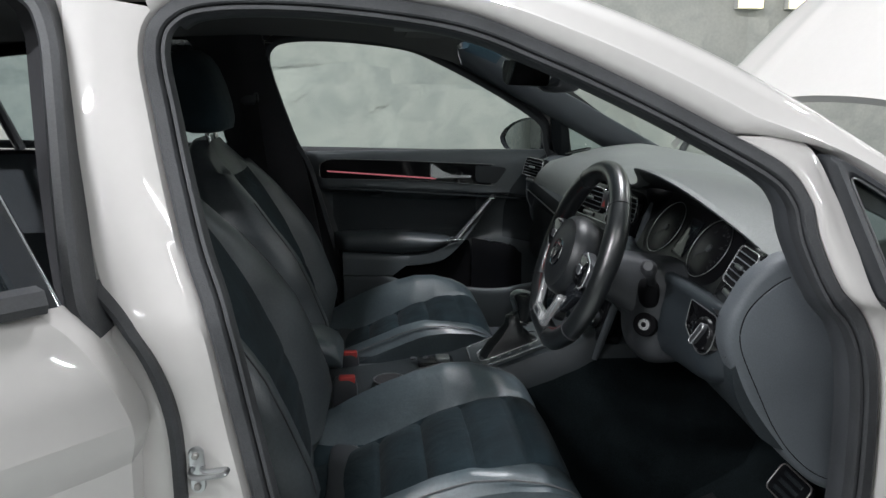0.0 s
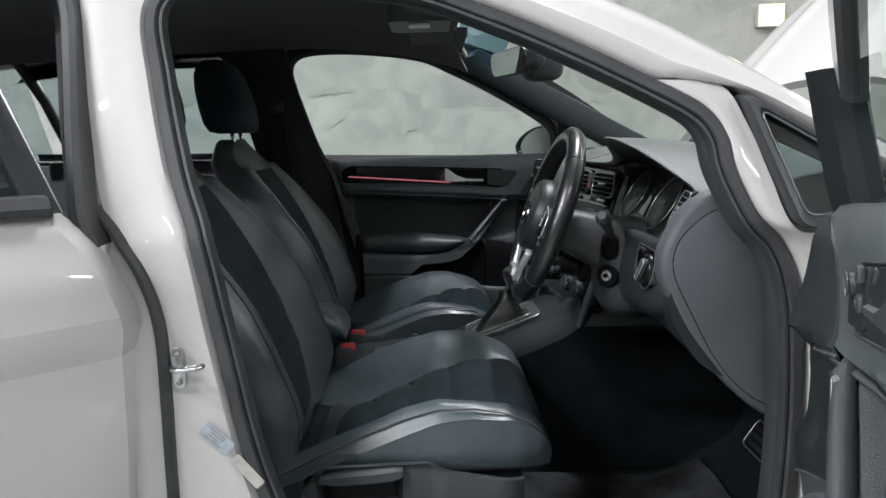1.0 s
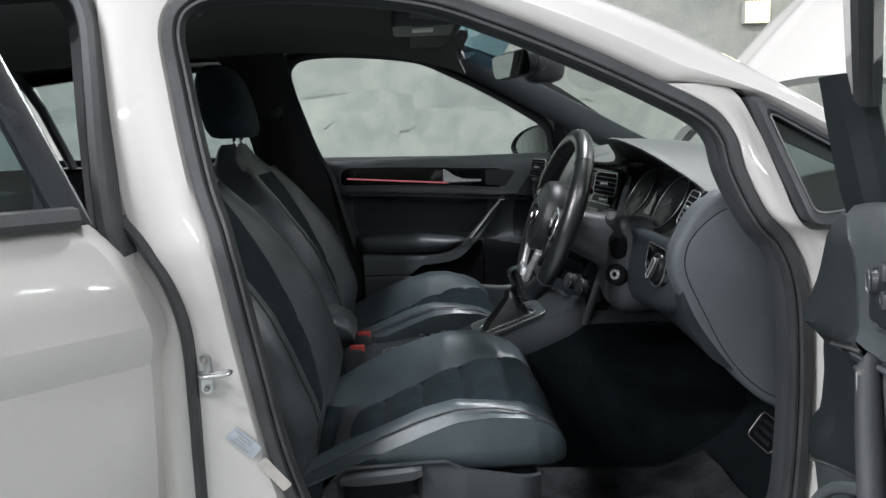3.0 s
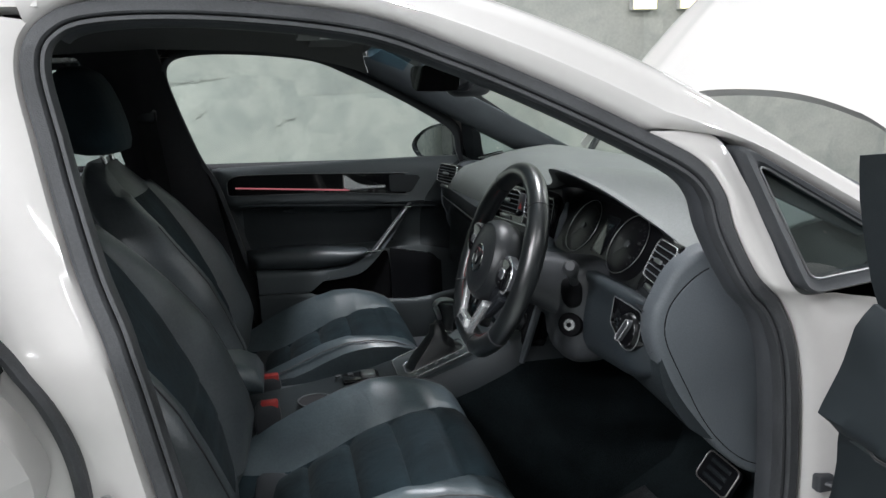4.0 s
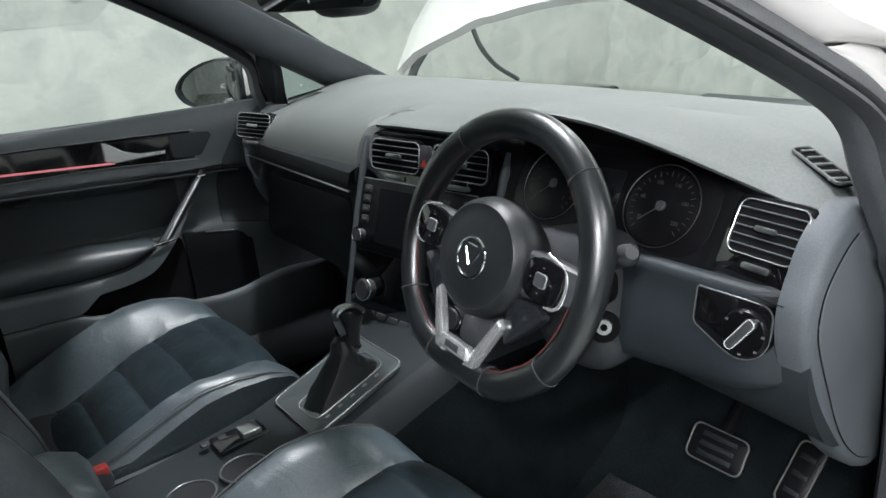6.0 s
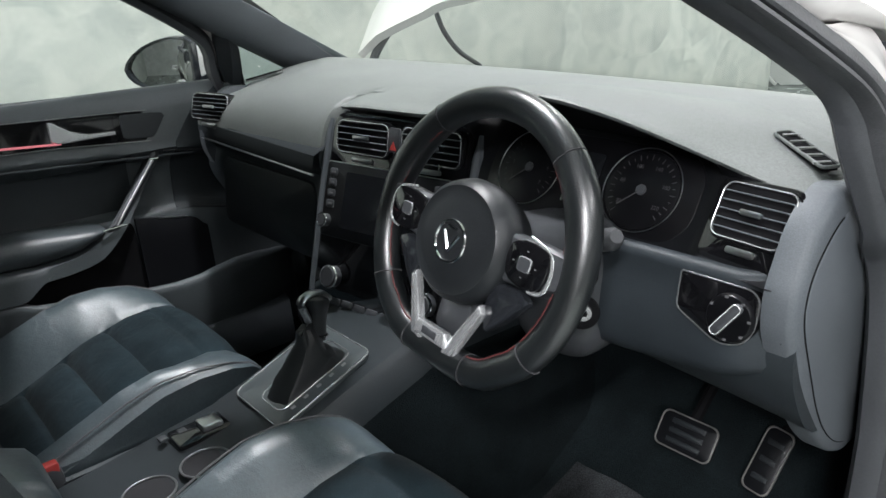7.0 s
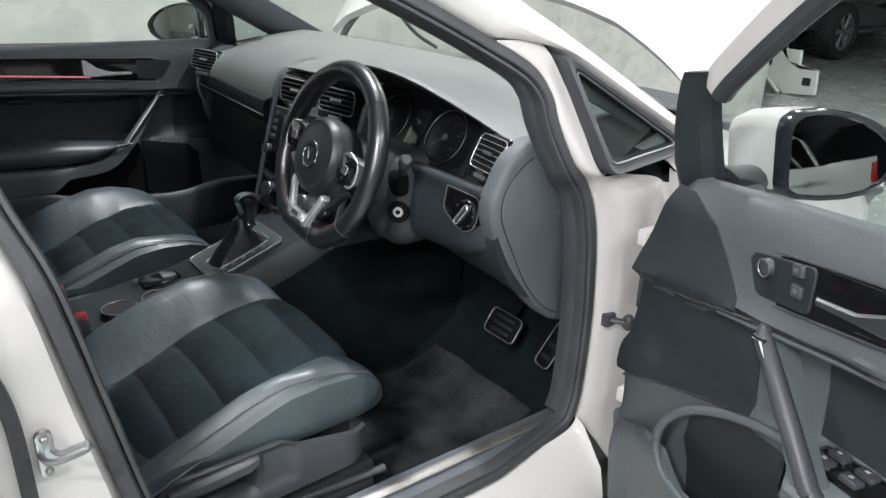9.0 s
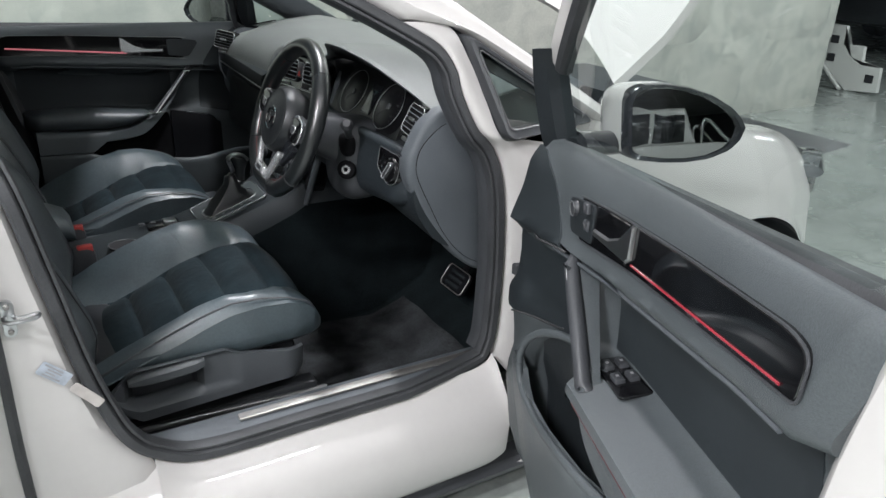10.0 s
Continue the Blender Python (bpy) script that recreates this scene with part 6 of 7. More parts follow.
    # side valance with height lever
    for s in (-1, 1):
        bm = B()
        rows = []
        for i in range(45):
            x = -1.53 + 0.385 * i / 44
            zt = lerp(x, [-1.53, -1.51, -1.486, -1.31, -1.28, -1.172, -1.145], [0.474, 0.497, 0.517, 0.520, 0.503, 0.483, 0.478])
            zl = lerp(x, [-1.53, -1.505, -1.48, -1.30, -1.164, -1.145], [0.462, 0.425, 0.402, 0.411, 0.417, 0.432])
            dip = lerp(x, [-1.505, -1.49, -1.366, -1.356], [0, 1, 1, 0])
            back = lerp(x, [-1.298, -1.286], [1, 0])
            row = []
            for j in range(17):
                f = j / 16
                z = zt + (zl - zt) * f
                rec = 0.034 * dip * lerp(f, [0.10, 0.15, 0.70, 0.76], [0, 1, 1, 0]) + 0.007 * back * lerp(f, [0.03, 0.07, 0.70, 0.78], [0, 1, 1, 0])
                row.append((x, s * (0.272 - 0.006 * f - rec - 0.020 * lerp(x, [-1.19, -1.145], [0, 1]) ** 2), z))
            rows.append(row)
        slab(bm, rows, (0, -s * 0.012, 0))
        # recess faces take a darker plastic, painting the shade below the lever
        for fc in bm.faces:
            if abs(fc.calc_center_median().y) < 0.243:
                fc.material_index = 1
        part("valance", bm, [SEATPLASTIC, HARD], base, "dark grey plastic seat valance", m=o)
        if s == sgn:
            bm = B()
            rings = []
            for x, z, h, w in ((-1.496, 0.494, 0.012, 0.010), (-1.475, 0.496, 0.019, 0.014), (-1.455, 0.498, 0.024, 0.017), (-1.41, 0.500, 0.025, 0.017), (-1.372, 0.503, 0.025, 0.016), (-1.354, 0.505, 0.019, 0.010)):
                rings.append([(x, s * 0.266 + w * py, z + h * 0.5 * pz) for py, pz in ((1, -0.6), (1, 0.6), (0.6, 1), (-0.6, 1), (-1, 0.6), (-1, -0.6), (-0.6, -1), (0.6, -1))])
            loft(bm, rings)
            part("height_lever", bm, SEATPLASTIC, base, "grey seat height lever", m=o)
    # backrest
    front = lambda z: lerp(z, [0.48, 0.62, 0.72, 0.82, 0.92, 1.0, 1.06], [-1.535, -1.562, -1.598, -1.642, -1.695, -1.745, -1.790])
    wid = lambda z: lerp(z, [0.48, 0.60, 0.74, 0.86, 0.95, 1.01, 1.05, 1.065], [0.235, 0.256, 0.262, 0.250, 0.215, 0.178, 0.14, 0.10])
    bm = B()
    rings = []
    us = [-1, -0.985, -0.95, -0.88, -0.80, -0.72, -0.65, -0.60, -0.57, -0.54, -0.45, -0.3, -0.15, 0]
    us = us + [-u for u in reversed(us[:-1])]
    for i in range(48):
        z = 0.48 + 0.585 * i / 47
        w, xf = wid(z), front(z)
        bo = lerp(z, [0.48, 0.58, 0.78, 0.92, 1.02], [0.02, 0.062, 0.062, 0.03, 0.0])
        ring = []
        for u in us:
            a = abs(u)
            k = lerp(a, [0, 0.54, 0.57, 0.65, 0.78, 0.90, 0.97, 1.0], [0, 0.05, 0.0, 0.55, 1.0, 0.92, 0.55, 0.0])
            x = xf - 0.035 + bo * k + 0.010 * (1 - (a / 0.57) ** 2) * (a < 0.57)
            if a < 0.57:
                x -= 0.007 * sum(math.exp(-((z - q) / 0.004) ** 2) for q in (0.60, 0.68, 0.76))
            ring.append((x, w * u, z - 0.02 * a * a * (z > 1.0)))
        for u, d in ((1.0, 0.06), (0.96, 0.10), (0.8, 0.125), (0.3, 0.135), (-0.3, 0.135), (-0.8, 0.125), (-0.96, 0.10), (-1.0, 0.06)):
            ring.append((xf - 0.035 - d * lerp(z, [0.48, 0.6, 1.0, 1.065], [0.9, 1, 0.75, 0.3]), w * u, z))
        rings.append(ring)
    loft(bm, rings)
    for fc in bm.faces:
        c = fc.calc_center_median()
        if abs(c.y) < 0.56 * wid(c.z) and c.x > front(min(1.06, max(0.48, c.z))) - 0.06 and 0.5 < c.z < 0.98:
            fc.material_index = 1
    part("backrest", bm, [SHADEDLEATHER, SUEDE], base, "tall backrest with leather bolsters and suede centre", 60, m=o)
    for s in (-1, 1):
        bm = B()
        tube(bm, [(front(z) + lerp(z, [0.52, 0.58, 0.78, 0.92], [0.0, 0.022, 0.022, -0.008]), s * wid(z) * 0.885, z) for z in (0.54 + 0.38 * i / 24 for i in range(25))], 0.0014, 5)
        part("piping", bm, LINER, base, "dark seam", m=o)
    # headrest
    for s in (-1, 1):
        bm = B()
        rod(bm, (-1.825, s * 0.045, 1.03), (-1.845, s * 0.045, 1.12), 0.006, n=12)
        part("headrest_post", bm, CHROME, base, "chrome post", m=o)
        bm = B()
        rod(bm, (-1.824, s * 0.045, 1.034), (-1.828, s * 0.045, 1.052), 0.011, 0.010, 14)
        part("post_collar", bm, HARD, base, m=o)
    bm = B()
    rings = []
    for z, w, d, x in ((1.082, 0.10, 0.030, -1.838), (1.088, 0.122, 0.046, -1.840), (1.11, 0.130, 0.054, -1.845), (1.15, 0.132, 0.056, -1.852), (1.20, 0.130, 0.054, -1.862), (1.245, 0.118, 0.048, -1.871), (1.272, 0.098, 0.038, -1.876), (1.286, 0.066, 0.022, -1.878)):
        rings.append([(x + d * 1.25 * math.copysign(abs(math.cos(a)) ** 0.75, math.cos(a)), w * math.copysign(abs(math.sin(a)) ** 0.75, math.sin(a)), z) for a in (2 * math.pi * k / 32 for k in range(32))])
    loft(bm, [[tuple(q) for q in r] for r in rings])
    part("headrest", bm, SUEDE, base, "black padded headrest", 60, m=o)
    return base


def rear_bench():
    bm = B()
    rings = []
    for y in [-0.66 + 1.32 * i / 24 for i in range(25)]:
        d = 0.012 * math.cos(9.5 * y)
        rings.append([(x, y, z + d * (z > 0.4)) for x, z in ((-2.55, 0.32), (-2.05, 0.32), (-2.02, 0.44), (-2.08, 0.50), (-2.3, 0.49), (-2.5, 0.46))])
    loft(bm, rings)
    b = part("rear_bench", bm, LEATHER, car, "black rear bench seat")
    bm = B()
    rings = []
    for y in [-0.66 + 1.32 * i / 24 for i in range(25)]:
        d = 0.012 * math.cos(9.5 * y)
        rings.append([(x + d, y, z) for x, z in ((-2.50, 0.44), (-2.46, 0.5), (-2.56, 0.75), (-2.66, 0.93), (-2.72, 0.94), (-2.70, 0.7), (-2.62, 0.4))])
    loft(bm, rings)
    part("bench_back", bm, LEATHER, b)
    for y in (-0.42, 0.0, 0.42):
        bm = B()
        blob(bm, (-2.70, y, 1.0), (0.045, 0.12, 0.075), 0.6, 20, 12)
        part("headrest", bm, LEATHER, b)


def roof_fittings():
    # inner mirror on its stem
    m = basis((-1.080, -0.045, 1.232), (0.27, -0.96, 0.0), (-0.12, 0, 0.99))
    bm = B()
    prism(bm, rrect(0.235, 0.064, 0.026, 6), m @ Matrix.Translation((0, 0, -0.0)), 0.008, 0.002)
    back = part("inner_mirror", bm, HARD, car, "black inner rear-view mirror")
    bm = B()
    blob(bm, (0, 0, -0.002), (0.115, 0.030, 0.026), 0.6, 24, 10, m)
    part("housing", bm, HARD, back)
    bm = B()
    prism(bm, rrect(0.220, 0.054, 0.022, 6), m @ Matrix.Translation((0, 0, 0.0265)), 0.001)
    part("mirror_glass", bm, MIRROR, back)
    bm = B()
    tube(bm, [(-1.07, -0.035, 1.235), (-1.04, -0.02, 1.25), (-1.01, 0.0, 1.262)], [0.02, 0.022, 0.034], 12)
    part("mirror_stem", bm, HARD, back)
    bm = B()
    blob(bm, (-1.02, -0.01, 1.225), (0.05, 0.045, 0.04), 0.6, 18, 10)
    part("sensor_cover", bm, HARD, back)
    bm = B()
    blob(bm, (-0.975, 0.17, 1.235), (0.004, 0.045, 0.012), 0.9, 18, 8)
    part("licence_disc", bm, material("paper_disc", (0.32, 0.34, 0.10), 0.6, vary=0.3, scale=70), back, "small yellow-green paper disc")
    # overhead console and visors
    bm = B()
    box(bm, (-1.30, 0.0, 1.345), (0.16, 0.20, 0.05), 0.02)
    oc = part("overhead_console", bm, PLASTIC, car, "grey overhead lamp console")
    bm = B()
    box(bm, (-1.31, -0.04, 1.319), (0.05, 0.05, 0.008), 0.004)
    part("map_lamp", bm, PLASTIC_WHITE, oc)
    for s in (RIGHT, LEFT):
        bm = B()
        rows = [[(-1.19 - 0.15 * i / 6, s * (0.13 + 0.36 * j / 10), 1.333 - 0.012 * (j / 10) + 0.016 * i / 6) for j in range(11)] for i in range(7)]
        slab(bm, rows, (0, 0, -0.016))
        part("sun_visor", bm, LINER, car, "dark fabric sun visor")


cabin_floor()
dashboard()
column()
steering_wheel()
pedals()
centre_console()
seat(-0.378, 0.0)
seat(0.365, -0.02)
rear_bench()
roof_fittings()


# ---- the car: front doors ----
def front_door(s, m):
    """A front door built shut, then swung by m. All its fittings are parts of it."""
    def put(nm, bm, mt, label="", parent=None, angle=38):
        return part(nm, bm, mt, parent, label, angle, m)
    belt = lambda x: lerp(x, [-1.66, -0.78], [0.990, 0.965])
    # outer skin with its folded edge
    bm = B()
    rows = []
    rear = spline([(-1.652, 0.22), (-1.655, 0.5), (-1.655, 0.72), (-1.66, 0.85), (-1.69, 0.95), (-1.705, 0.978)], 24)
    for x, z in rear:
        row = []
        for j in range(23):
            f = j / 22
            xx = x + (-0.612 - x) * f
            zz = z + (lerp(z, [0.22, 0.978], [0.22, 0.93]) - z) * f
            y = flank(zz) - 0.024 - 0.03 * max(0, (zz - 0.93) / 0.05) * (0.4 + 0.6 * (1 - f)) - 0.012 * max(0, 1 - f / 0.03) - 0.02 * max(0, (f - 0.97) / 0.03)
            y += 0.006 * math.exp(-((zz - 0.80) / 0.018) ** 2)
            row.append((xx, s * y, zz))
        row.insert(0, (x + 0.012, s * (flank(z) - 0.06), z))
        row.append((-0.625, s * (flank(row[-1][2]) - 0.06), row[-1][2]))
        rows.append(row)
    rows.insert(0, [(p[0], p[1] - s * 0.05, p[2] + 0.004) for p in rows[0]])
    grid(bm, rows)
    door = part("front_door", bm, PAINT, car, "white driver door standing open" if s == RIGHT else "white closed passenger door", 38, m)
    # inner frame between skin and lining
    bm = B()
    rows = []
    for z in [0.225 + 0.73 * i / 16 for i in range(17)]:
        a, b = -0.625, lerp(z, [0.22, 0.72, 0.85, 0.96], [-1.645, -1.645, -1.65, -1.69])
        rows.append([(a + (b - a) * j / 14, s * lerp(j / 14, [0, 0.05, 0.95, 1], [0.838, 0.816, 0.816, 0.838]), z) for j in range(15)])
    grid(bm, rows)
    put("inner_frame", bm, PAINT, "white painted inner door frame", door)
    # lining: shoulder, recess for the insert, ledge, hollow, arm rest, pocket
    def face(x, z):
        # the shoulder's edge falls towards the front
        zz = z + lerp(x, [-1.50, -1.0, -0.9], [-0.004, 0.030, 0.034]) * lerp(z, [0.70, 0.79, 0.90, 0.95], [0, 1, 1, 0])
        arm = lerp(x, [-1.60, -1.50, -1.14, -1.085], [0.0, 1, 1, 0.0]) * (s == RIGHT)
        deep = lerp(x, [-1.60, -1.56, -1.09, -1.04], [0.0, 1, 1, 0.0]) * lerp(zz, [0.700, 0.707, 0.845, 0.862], [0, 1, 1, 0])
        y = lerp(zz, [0.26, 0.36, 0.50, 0.56, 0.62, 0.655, 0.69, 0.705, 0.72, 0.80, 0.852, 0.863, 0.878, 0.885, 0.95, 0.972, 0.99],
                 [0.775, 0.765, 0.755, 0.765, 0.762, 0.756, 0.757, 0.764, 0.772, 0.776, 0.772, 0.748, 0.740, 0.745, 0.757, 0.764, 0.776])
        bump = 0.062 * arm * lerp(z, [0.625, 0.655, 0.678, 0.693, 0.703], [0, 0.6, 1.0, 0.95, 0])
        rim = lerp(x, [-0.90, -0.80, -0.70], [0, 0.6, 1]) * lerp(z, [0.26, 0.32, 0.50, 0.60], [0.5, 1, 1, 0])
        flare = lerp(x, [-1.15, -0.97, -0.83, -0.75], [0, 0.30, 0.72, 1]) * lerp(z, [0.50, 0.60, 0.80, 0.90, 0.985], [0.3, 1.0, 1.0, 0.85, 0.75])
        return y - bump + 0.025 * deep - 0.04 * rim - 0.050 * flare
    def edge_front(z):
        return lerp(z, [0.26, 0.35, 0.48, 0.64, 0.815, 0.89, 0.95, 0.985], [-0.68, -0.645, -0.665, -0.705, -0.757, -0.787, -0.812, -0.832])
    def edge_rear(z):
        return lerp(z, [0.26, 0.5, 0.63, 0.88, 0.985], [-1.47, -1.52, -1.545, -1.615, -1.655])
    bm = B()
    rows = []
    for z in [0.235 + 0.74 * i / 20 for i in range(21)]:
        xe, xr = edge_rear(z) + 0.004, lerp(z, [0.22, 0.72, 0.85, 0.96], [-1.640, -1.643, -1.648, -1.685])
        rows.append([(xe + 0.02, s * 0.80, z), (xe, s * 0.772, z), (xe - 0.008, s * 0.769, z), (0.5 * (xe + xr), s * 0.775, z), (xr + 0.01, s * 0.782, z), (xr, s * 0.792, z), (xr - 0.002, s * 0.84, z)])
    grid(bm, rows)
    if s == RIGHT:
        put("shut_face", bm, PAINT, "white painted rear edge of the door", door)
    else:
        put("shut_face", bm, RUBBER, "sealed rear edge of the door", door)
    zs = [0.26, 0.30, 0.36, 0.42, 0.48, 0.52, 0.56, 0.60, 0.63, 0.65, 0.665, 0.68, 0.692, 0.698, 0.702, 0.708, 0.716, 0.74, 0.78, 0.82, 0.85, 0.860, 0.868, 0.876, 0.885, 0.91, 0.94, 0.955, 0.965, 0.975, 0.985]
    bm = B()
    rows = []
    for z in zs:
        a, b = edge_front(z), edge_rear(z)
        rows.append([(a + (b - a) * j / 60, s * (face(a + (b - a) * j / 60, z) + 0.018 * max(0, 1 - j / 2) + 0.018 * max(0, (j - 58) / 2)), z) for j in range(61)])
    rows.append([(p[0], p[1] + s * 0.012, p[2] + 0.002) for p in rows[-1]])
    slab(bm, rows, (0, s * 0.012, 0))
    put("door_lining", bm, LINING, "dark grey door lining with padded hollow and arm rest", door, 50)
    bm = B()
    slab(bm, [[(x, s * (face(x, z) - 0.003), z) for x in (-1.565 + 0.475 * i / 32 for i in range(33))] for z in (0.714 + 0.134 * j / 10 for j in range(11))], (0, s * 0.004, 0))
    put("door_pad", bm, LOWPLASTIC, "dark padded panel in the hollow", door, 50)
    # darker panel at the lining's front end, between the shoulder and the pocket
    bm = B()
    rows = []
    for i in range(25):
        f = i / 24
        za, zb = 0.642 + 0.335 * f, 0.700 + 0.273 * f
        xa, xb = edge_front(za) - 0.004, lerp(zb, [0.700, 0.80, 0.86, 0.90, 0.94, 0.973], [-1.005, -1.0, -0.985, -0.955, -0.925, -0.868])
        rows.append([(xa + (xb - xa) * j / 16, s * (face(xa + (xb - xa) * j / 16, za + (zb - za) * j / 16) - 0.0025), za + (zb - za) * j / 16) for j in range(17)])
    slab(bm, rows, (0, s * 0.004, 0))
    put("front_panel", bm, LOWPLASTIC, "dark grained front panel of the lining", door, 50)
    # gloss insert with light strip, handle and recess
    def insert_line(grow):
        front = [(-0.972, 0.930), (-1.002, 0.868)] if s == RIGHT else [(-0.966, 0.936), (-1.020, 0.870)]
        rear = [(-1.590, 0.900), (-1.594, 0.942), (-1.565, 0.951), (-1.386, 0.950), (-1.19, 0.944)] if s == RIGHT else [(-1.600, 0.902), (-1.602, 0.948), (-1.570, 0.962), (-1.386, 0.957), (-1.19, 0.947)]
        pts = rear + front + [(-1.265, 0.891)]
        c = (-1.27, 0.915)
        line = rounded_poly([(c[0] + (x - c[0]) * (1 + grow * 0.3), c[1] + (z - c[1]) * (1 + grow)) for x, z in pts], [0.010, 0.018, 0.02, 0.05, 0.05, 0.012, 0.012, 0.05], 5)
        return line
    wall = lambda x, z, o: (x, s * (lerp(z, [0.87, 0.96], [0.746, 0.758]) - o), z)
    def plate(bm, line, o0, o1, bev=0.002):
        ln = list(line)
        rows = [[wall(x, z, o) for x, z in l] for l, o in ((ln, o0), (ln, o1 - bev), (inset(ln if area(ln) > 0 else ln[::-1], bev) if area(ln) > 0 else inset(ln[::-1], bev)[::-1], o1))]
        vs, _ = grid(bm, rows, True)
        bm.faces.new(vs[-1])
    bm = B()
    plate(bm, insert_line(0.0), -0.01, 0.006)
    put("gloss_insert", bm, GLOSS, "gloss black door insert", door)
    bm = B()
    tube(bm, [wall(x, z, 0.0055) for x, z in insert_line(0.02)], 0.0016, 6, True)
    put("insert_rim", bm, HARD if s == RIGHT else SATINDARK, "thin satin edge of the insert", door)
    bm = B()
    tube(bm, [wall(*((-1.568 + 0.318 * i / 12, 0.907 - 0.008 * i / 12) if s == RIGHT else (-1.578 + 0.350 * i / 12, 0.925 - 0.028 * i / 12)), 0.007) for i in range(13)], 0.0015 if s == RIGHT else 0.0024, 8)
    put("light_strip", bm, REDSTRIP if s == RIGHT else REDLIGHT, "thin red light strip", door)
    bm = B()
    line = [(-1.235, 0.943), (-1.113, 0.938), (-1.113, 0.885), (-1.235, 0.893)]
    plate(bm, rounded_poly(line, 0.008, 4), 0.0, 0.0075, 0.001)
    put("handle_recess", bm, GLOSS, "", door)
    bm = B()
    plate(bm, [(-1.112, 0.906), (-1.17, 0.909), (-1.205, 0.920), (-1.236, 0.944), (-1.246, 0.945), (-1.247, 0.905), (-1.235, 0.897), (-1.18, 0.897), (-1.112, 0.897)], 0.0, 0.011, 0.003)
    put("door_handle", bm, SATIN if s == RIGHT else BRIGHT, "bright satin chrome door handle", door)
    bm = B()
    line = [(-1.105, 0.936), (-0.985, 0.925), (-1.012, 0.875), (-1.105, 0.881)] if s == RIGHT else [(-1.098, 0.938), (-0.988, 0.931), (-1.030, 0.878), (-1.098, 0.884)]
    plate(bm, rounded_poly(line, 0.010, 4), 0.0, 0.0085, 0.0015)
    put("switch_plate", bm, DARKPLASTIC, "black mirror switch plate" if s == RIGHT else "plain black plate", door)
    if s == RIGHT:
        bm = B()
        rod(bm, wall(-1.027, 0.914, 0.004), wall(-1.027, 0.914, 0.014), 0.012, 0.0105, 22)
        put("mirror_knob", bm, HARD, "round mirror adjusting knob", door)
        bm = B()
        tube(bm, [(-1.027 + 0.0105 * math.cos(a), s * (0.751 - 0.0145), 0.914 + 0.011 * math.sin(a)) for a in (2 * math.pi * i / 20 for i in range(20))], 0.001, 5, True, up=(0, 1, 0))
        put("knob_ring", bm, SATINDARK, "", door)
        for z in (0.928, 0.903):
            bm = B()
            box(bm, (-1.082, s * 0.742, z), (0.018, 0.008, 0.014), 0.003)
            put("lock_button", bm, HARD, "", door)
            bm = B()
            box(bm, (-1.082, s * 0.7375, z), (0.007, 0.001, 0.005))
            put("button_mark", bm, FAINT, "", door)
    # satin edge line above the hollow
    bm = B()
    tube(bm, [(x, s * (face(x, zr) - 0.002), zr) for x, zr in ((q, 0.862 - lerp(q, [-1.50, -1.0, -0.9], [-0.004, 0.030, 0.034])) for q in (-1.57 + 0.62 * i / 24 for i in range(25)))], 0.0032, 6)
    put("ledge_roll", bm, PLASTIC, "", door)
    # pull bar
    bm = B()
    tube(bm, [(-1.030, s * 0.760, 0.852), (-1.036, s * 0.742, 0.842), (-1.043, s * 0.732, 0.831), (-1.085, s * 0.726, 0.785), (-1.125, s * 0.721, 0.740), (-1.163, s * 0.715, 0.698), (-1.172, s * 0.722, 0.686)], [(0.0115 if s == RIGHT else 0.009) * k for k in (0.85, 0.95, 1, 1.05, 1.05, 1.05, 1)], 12)
    put("pull_bar", bm, HARD, "slanting black pull bar with satin edges", door)
    bm = B()
    tube(bm, [(-1.050 - 0.113 * i / 10, s * (0.722 - 0.014 * i / 10), 0.830 - 0.132 * i / 10) for i in range(11)], 0.0016 if s == RIGHT else 0.0030, 8)
    put("pull_bar_edge", bm, SATIN, "satin metal edge", door)
    for x, y, z in ((-1.046, 0.736, 0.832), (-1.165, 0.722, 0.698)):
        bm = B()
        tube(bm, [(x + d, s * (y - 0.012), z) for d in (-0.011, 0.009)], 0.0036, 8)
        put("pull_bar_cap", bm, CHROME, "", door)
    # window switches on the arm rest
    if s == RIGHT:
        sm = basis((-1.162, s * 0.772, 0.7035), (-1, 0, 0.02), (0, -1, 0.1))
        bm = B()
        prism(bm, rrect(0.118, 0.050, 0.008, 4), sm, 0.004, 0.001)
        put("switch_pack", bm, GLOSS, "gloss black window switch pack", door)
        for i in range(2):
            for j in range(2):
                bm = B()
                box(bm, (-0.032 + 0.042 * i, -0.0105 + 0.021 * j, 0.0065), (0.026, 0.015, 0.008), 0.003, m=sm)
                put("window_switch", bm, HARD, "", door)
                bm = B()
                box(bm, (-0.032 + 0.042 * i, -0.0105 + 0.021 * j, 0.0108), (0.006, 0.004, 0.0005), m=sm)
                put("switch_mark", bm, MARK, "", door)
        bm = B()
        tube(bm, [(-1.17 - 0.35 * i / 20, s * (face(-1.17 - 0.35 * i / 20, 0.675) - 0.0005), 0.676) for i in range(21)], 0.0013, 5)
        put("stitching", bm, STITCH, "red stitching", door)
    # panel under the arm rest, sweeping up along the pull bar over the storage hollow
    bm = B()
    upper = [tuple(q) for q in spline([(-1.535, 0.664), (-1.45, 0.658), (-1.336, 0.652), (-1.25, 0.658), (-1.205, 0.678), (-1.166, 0.698), (-1.112, 0.756), (-1.048, 0.832)], 40)]
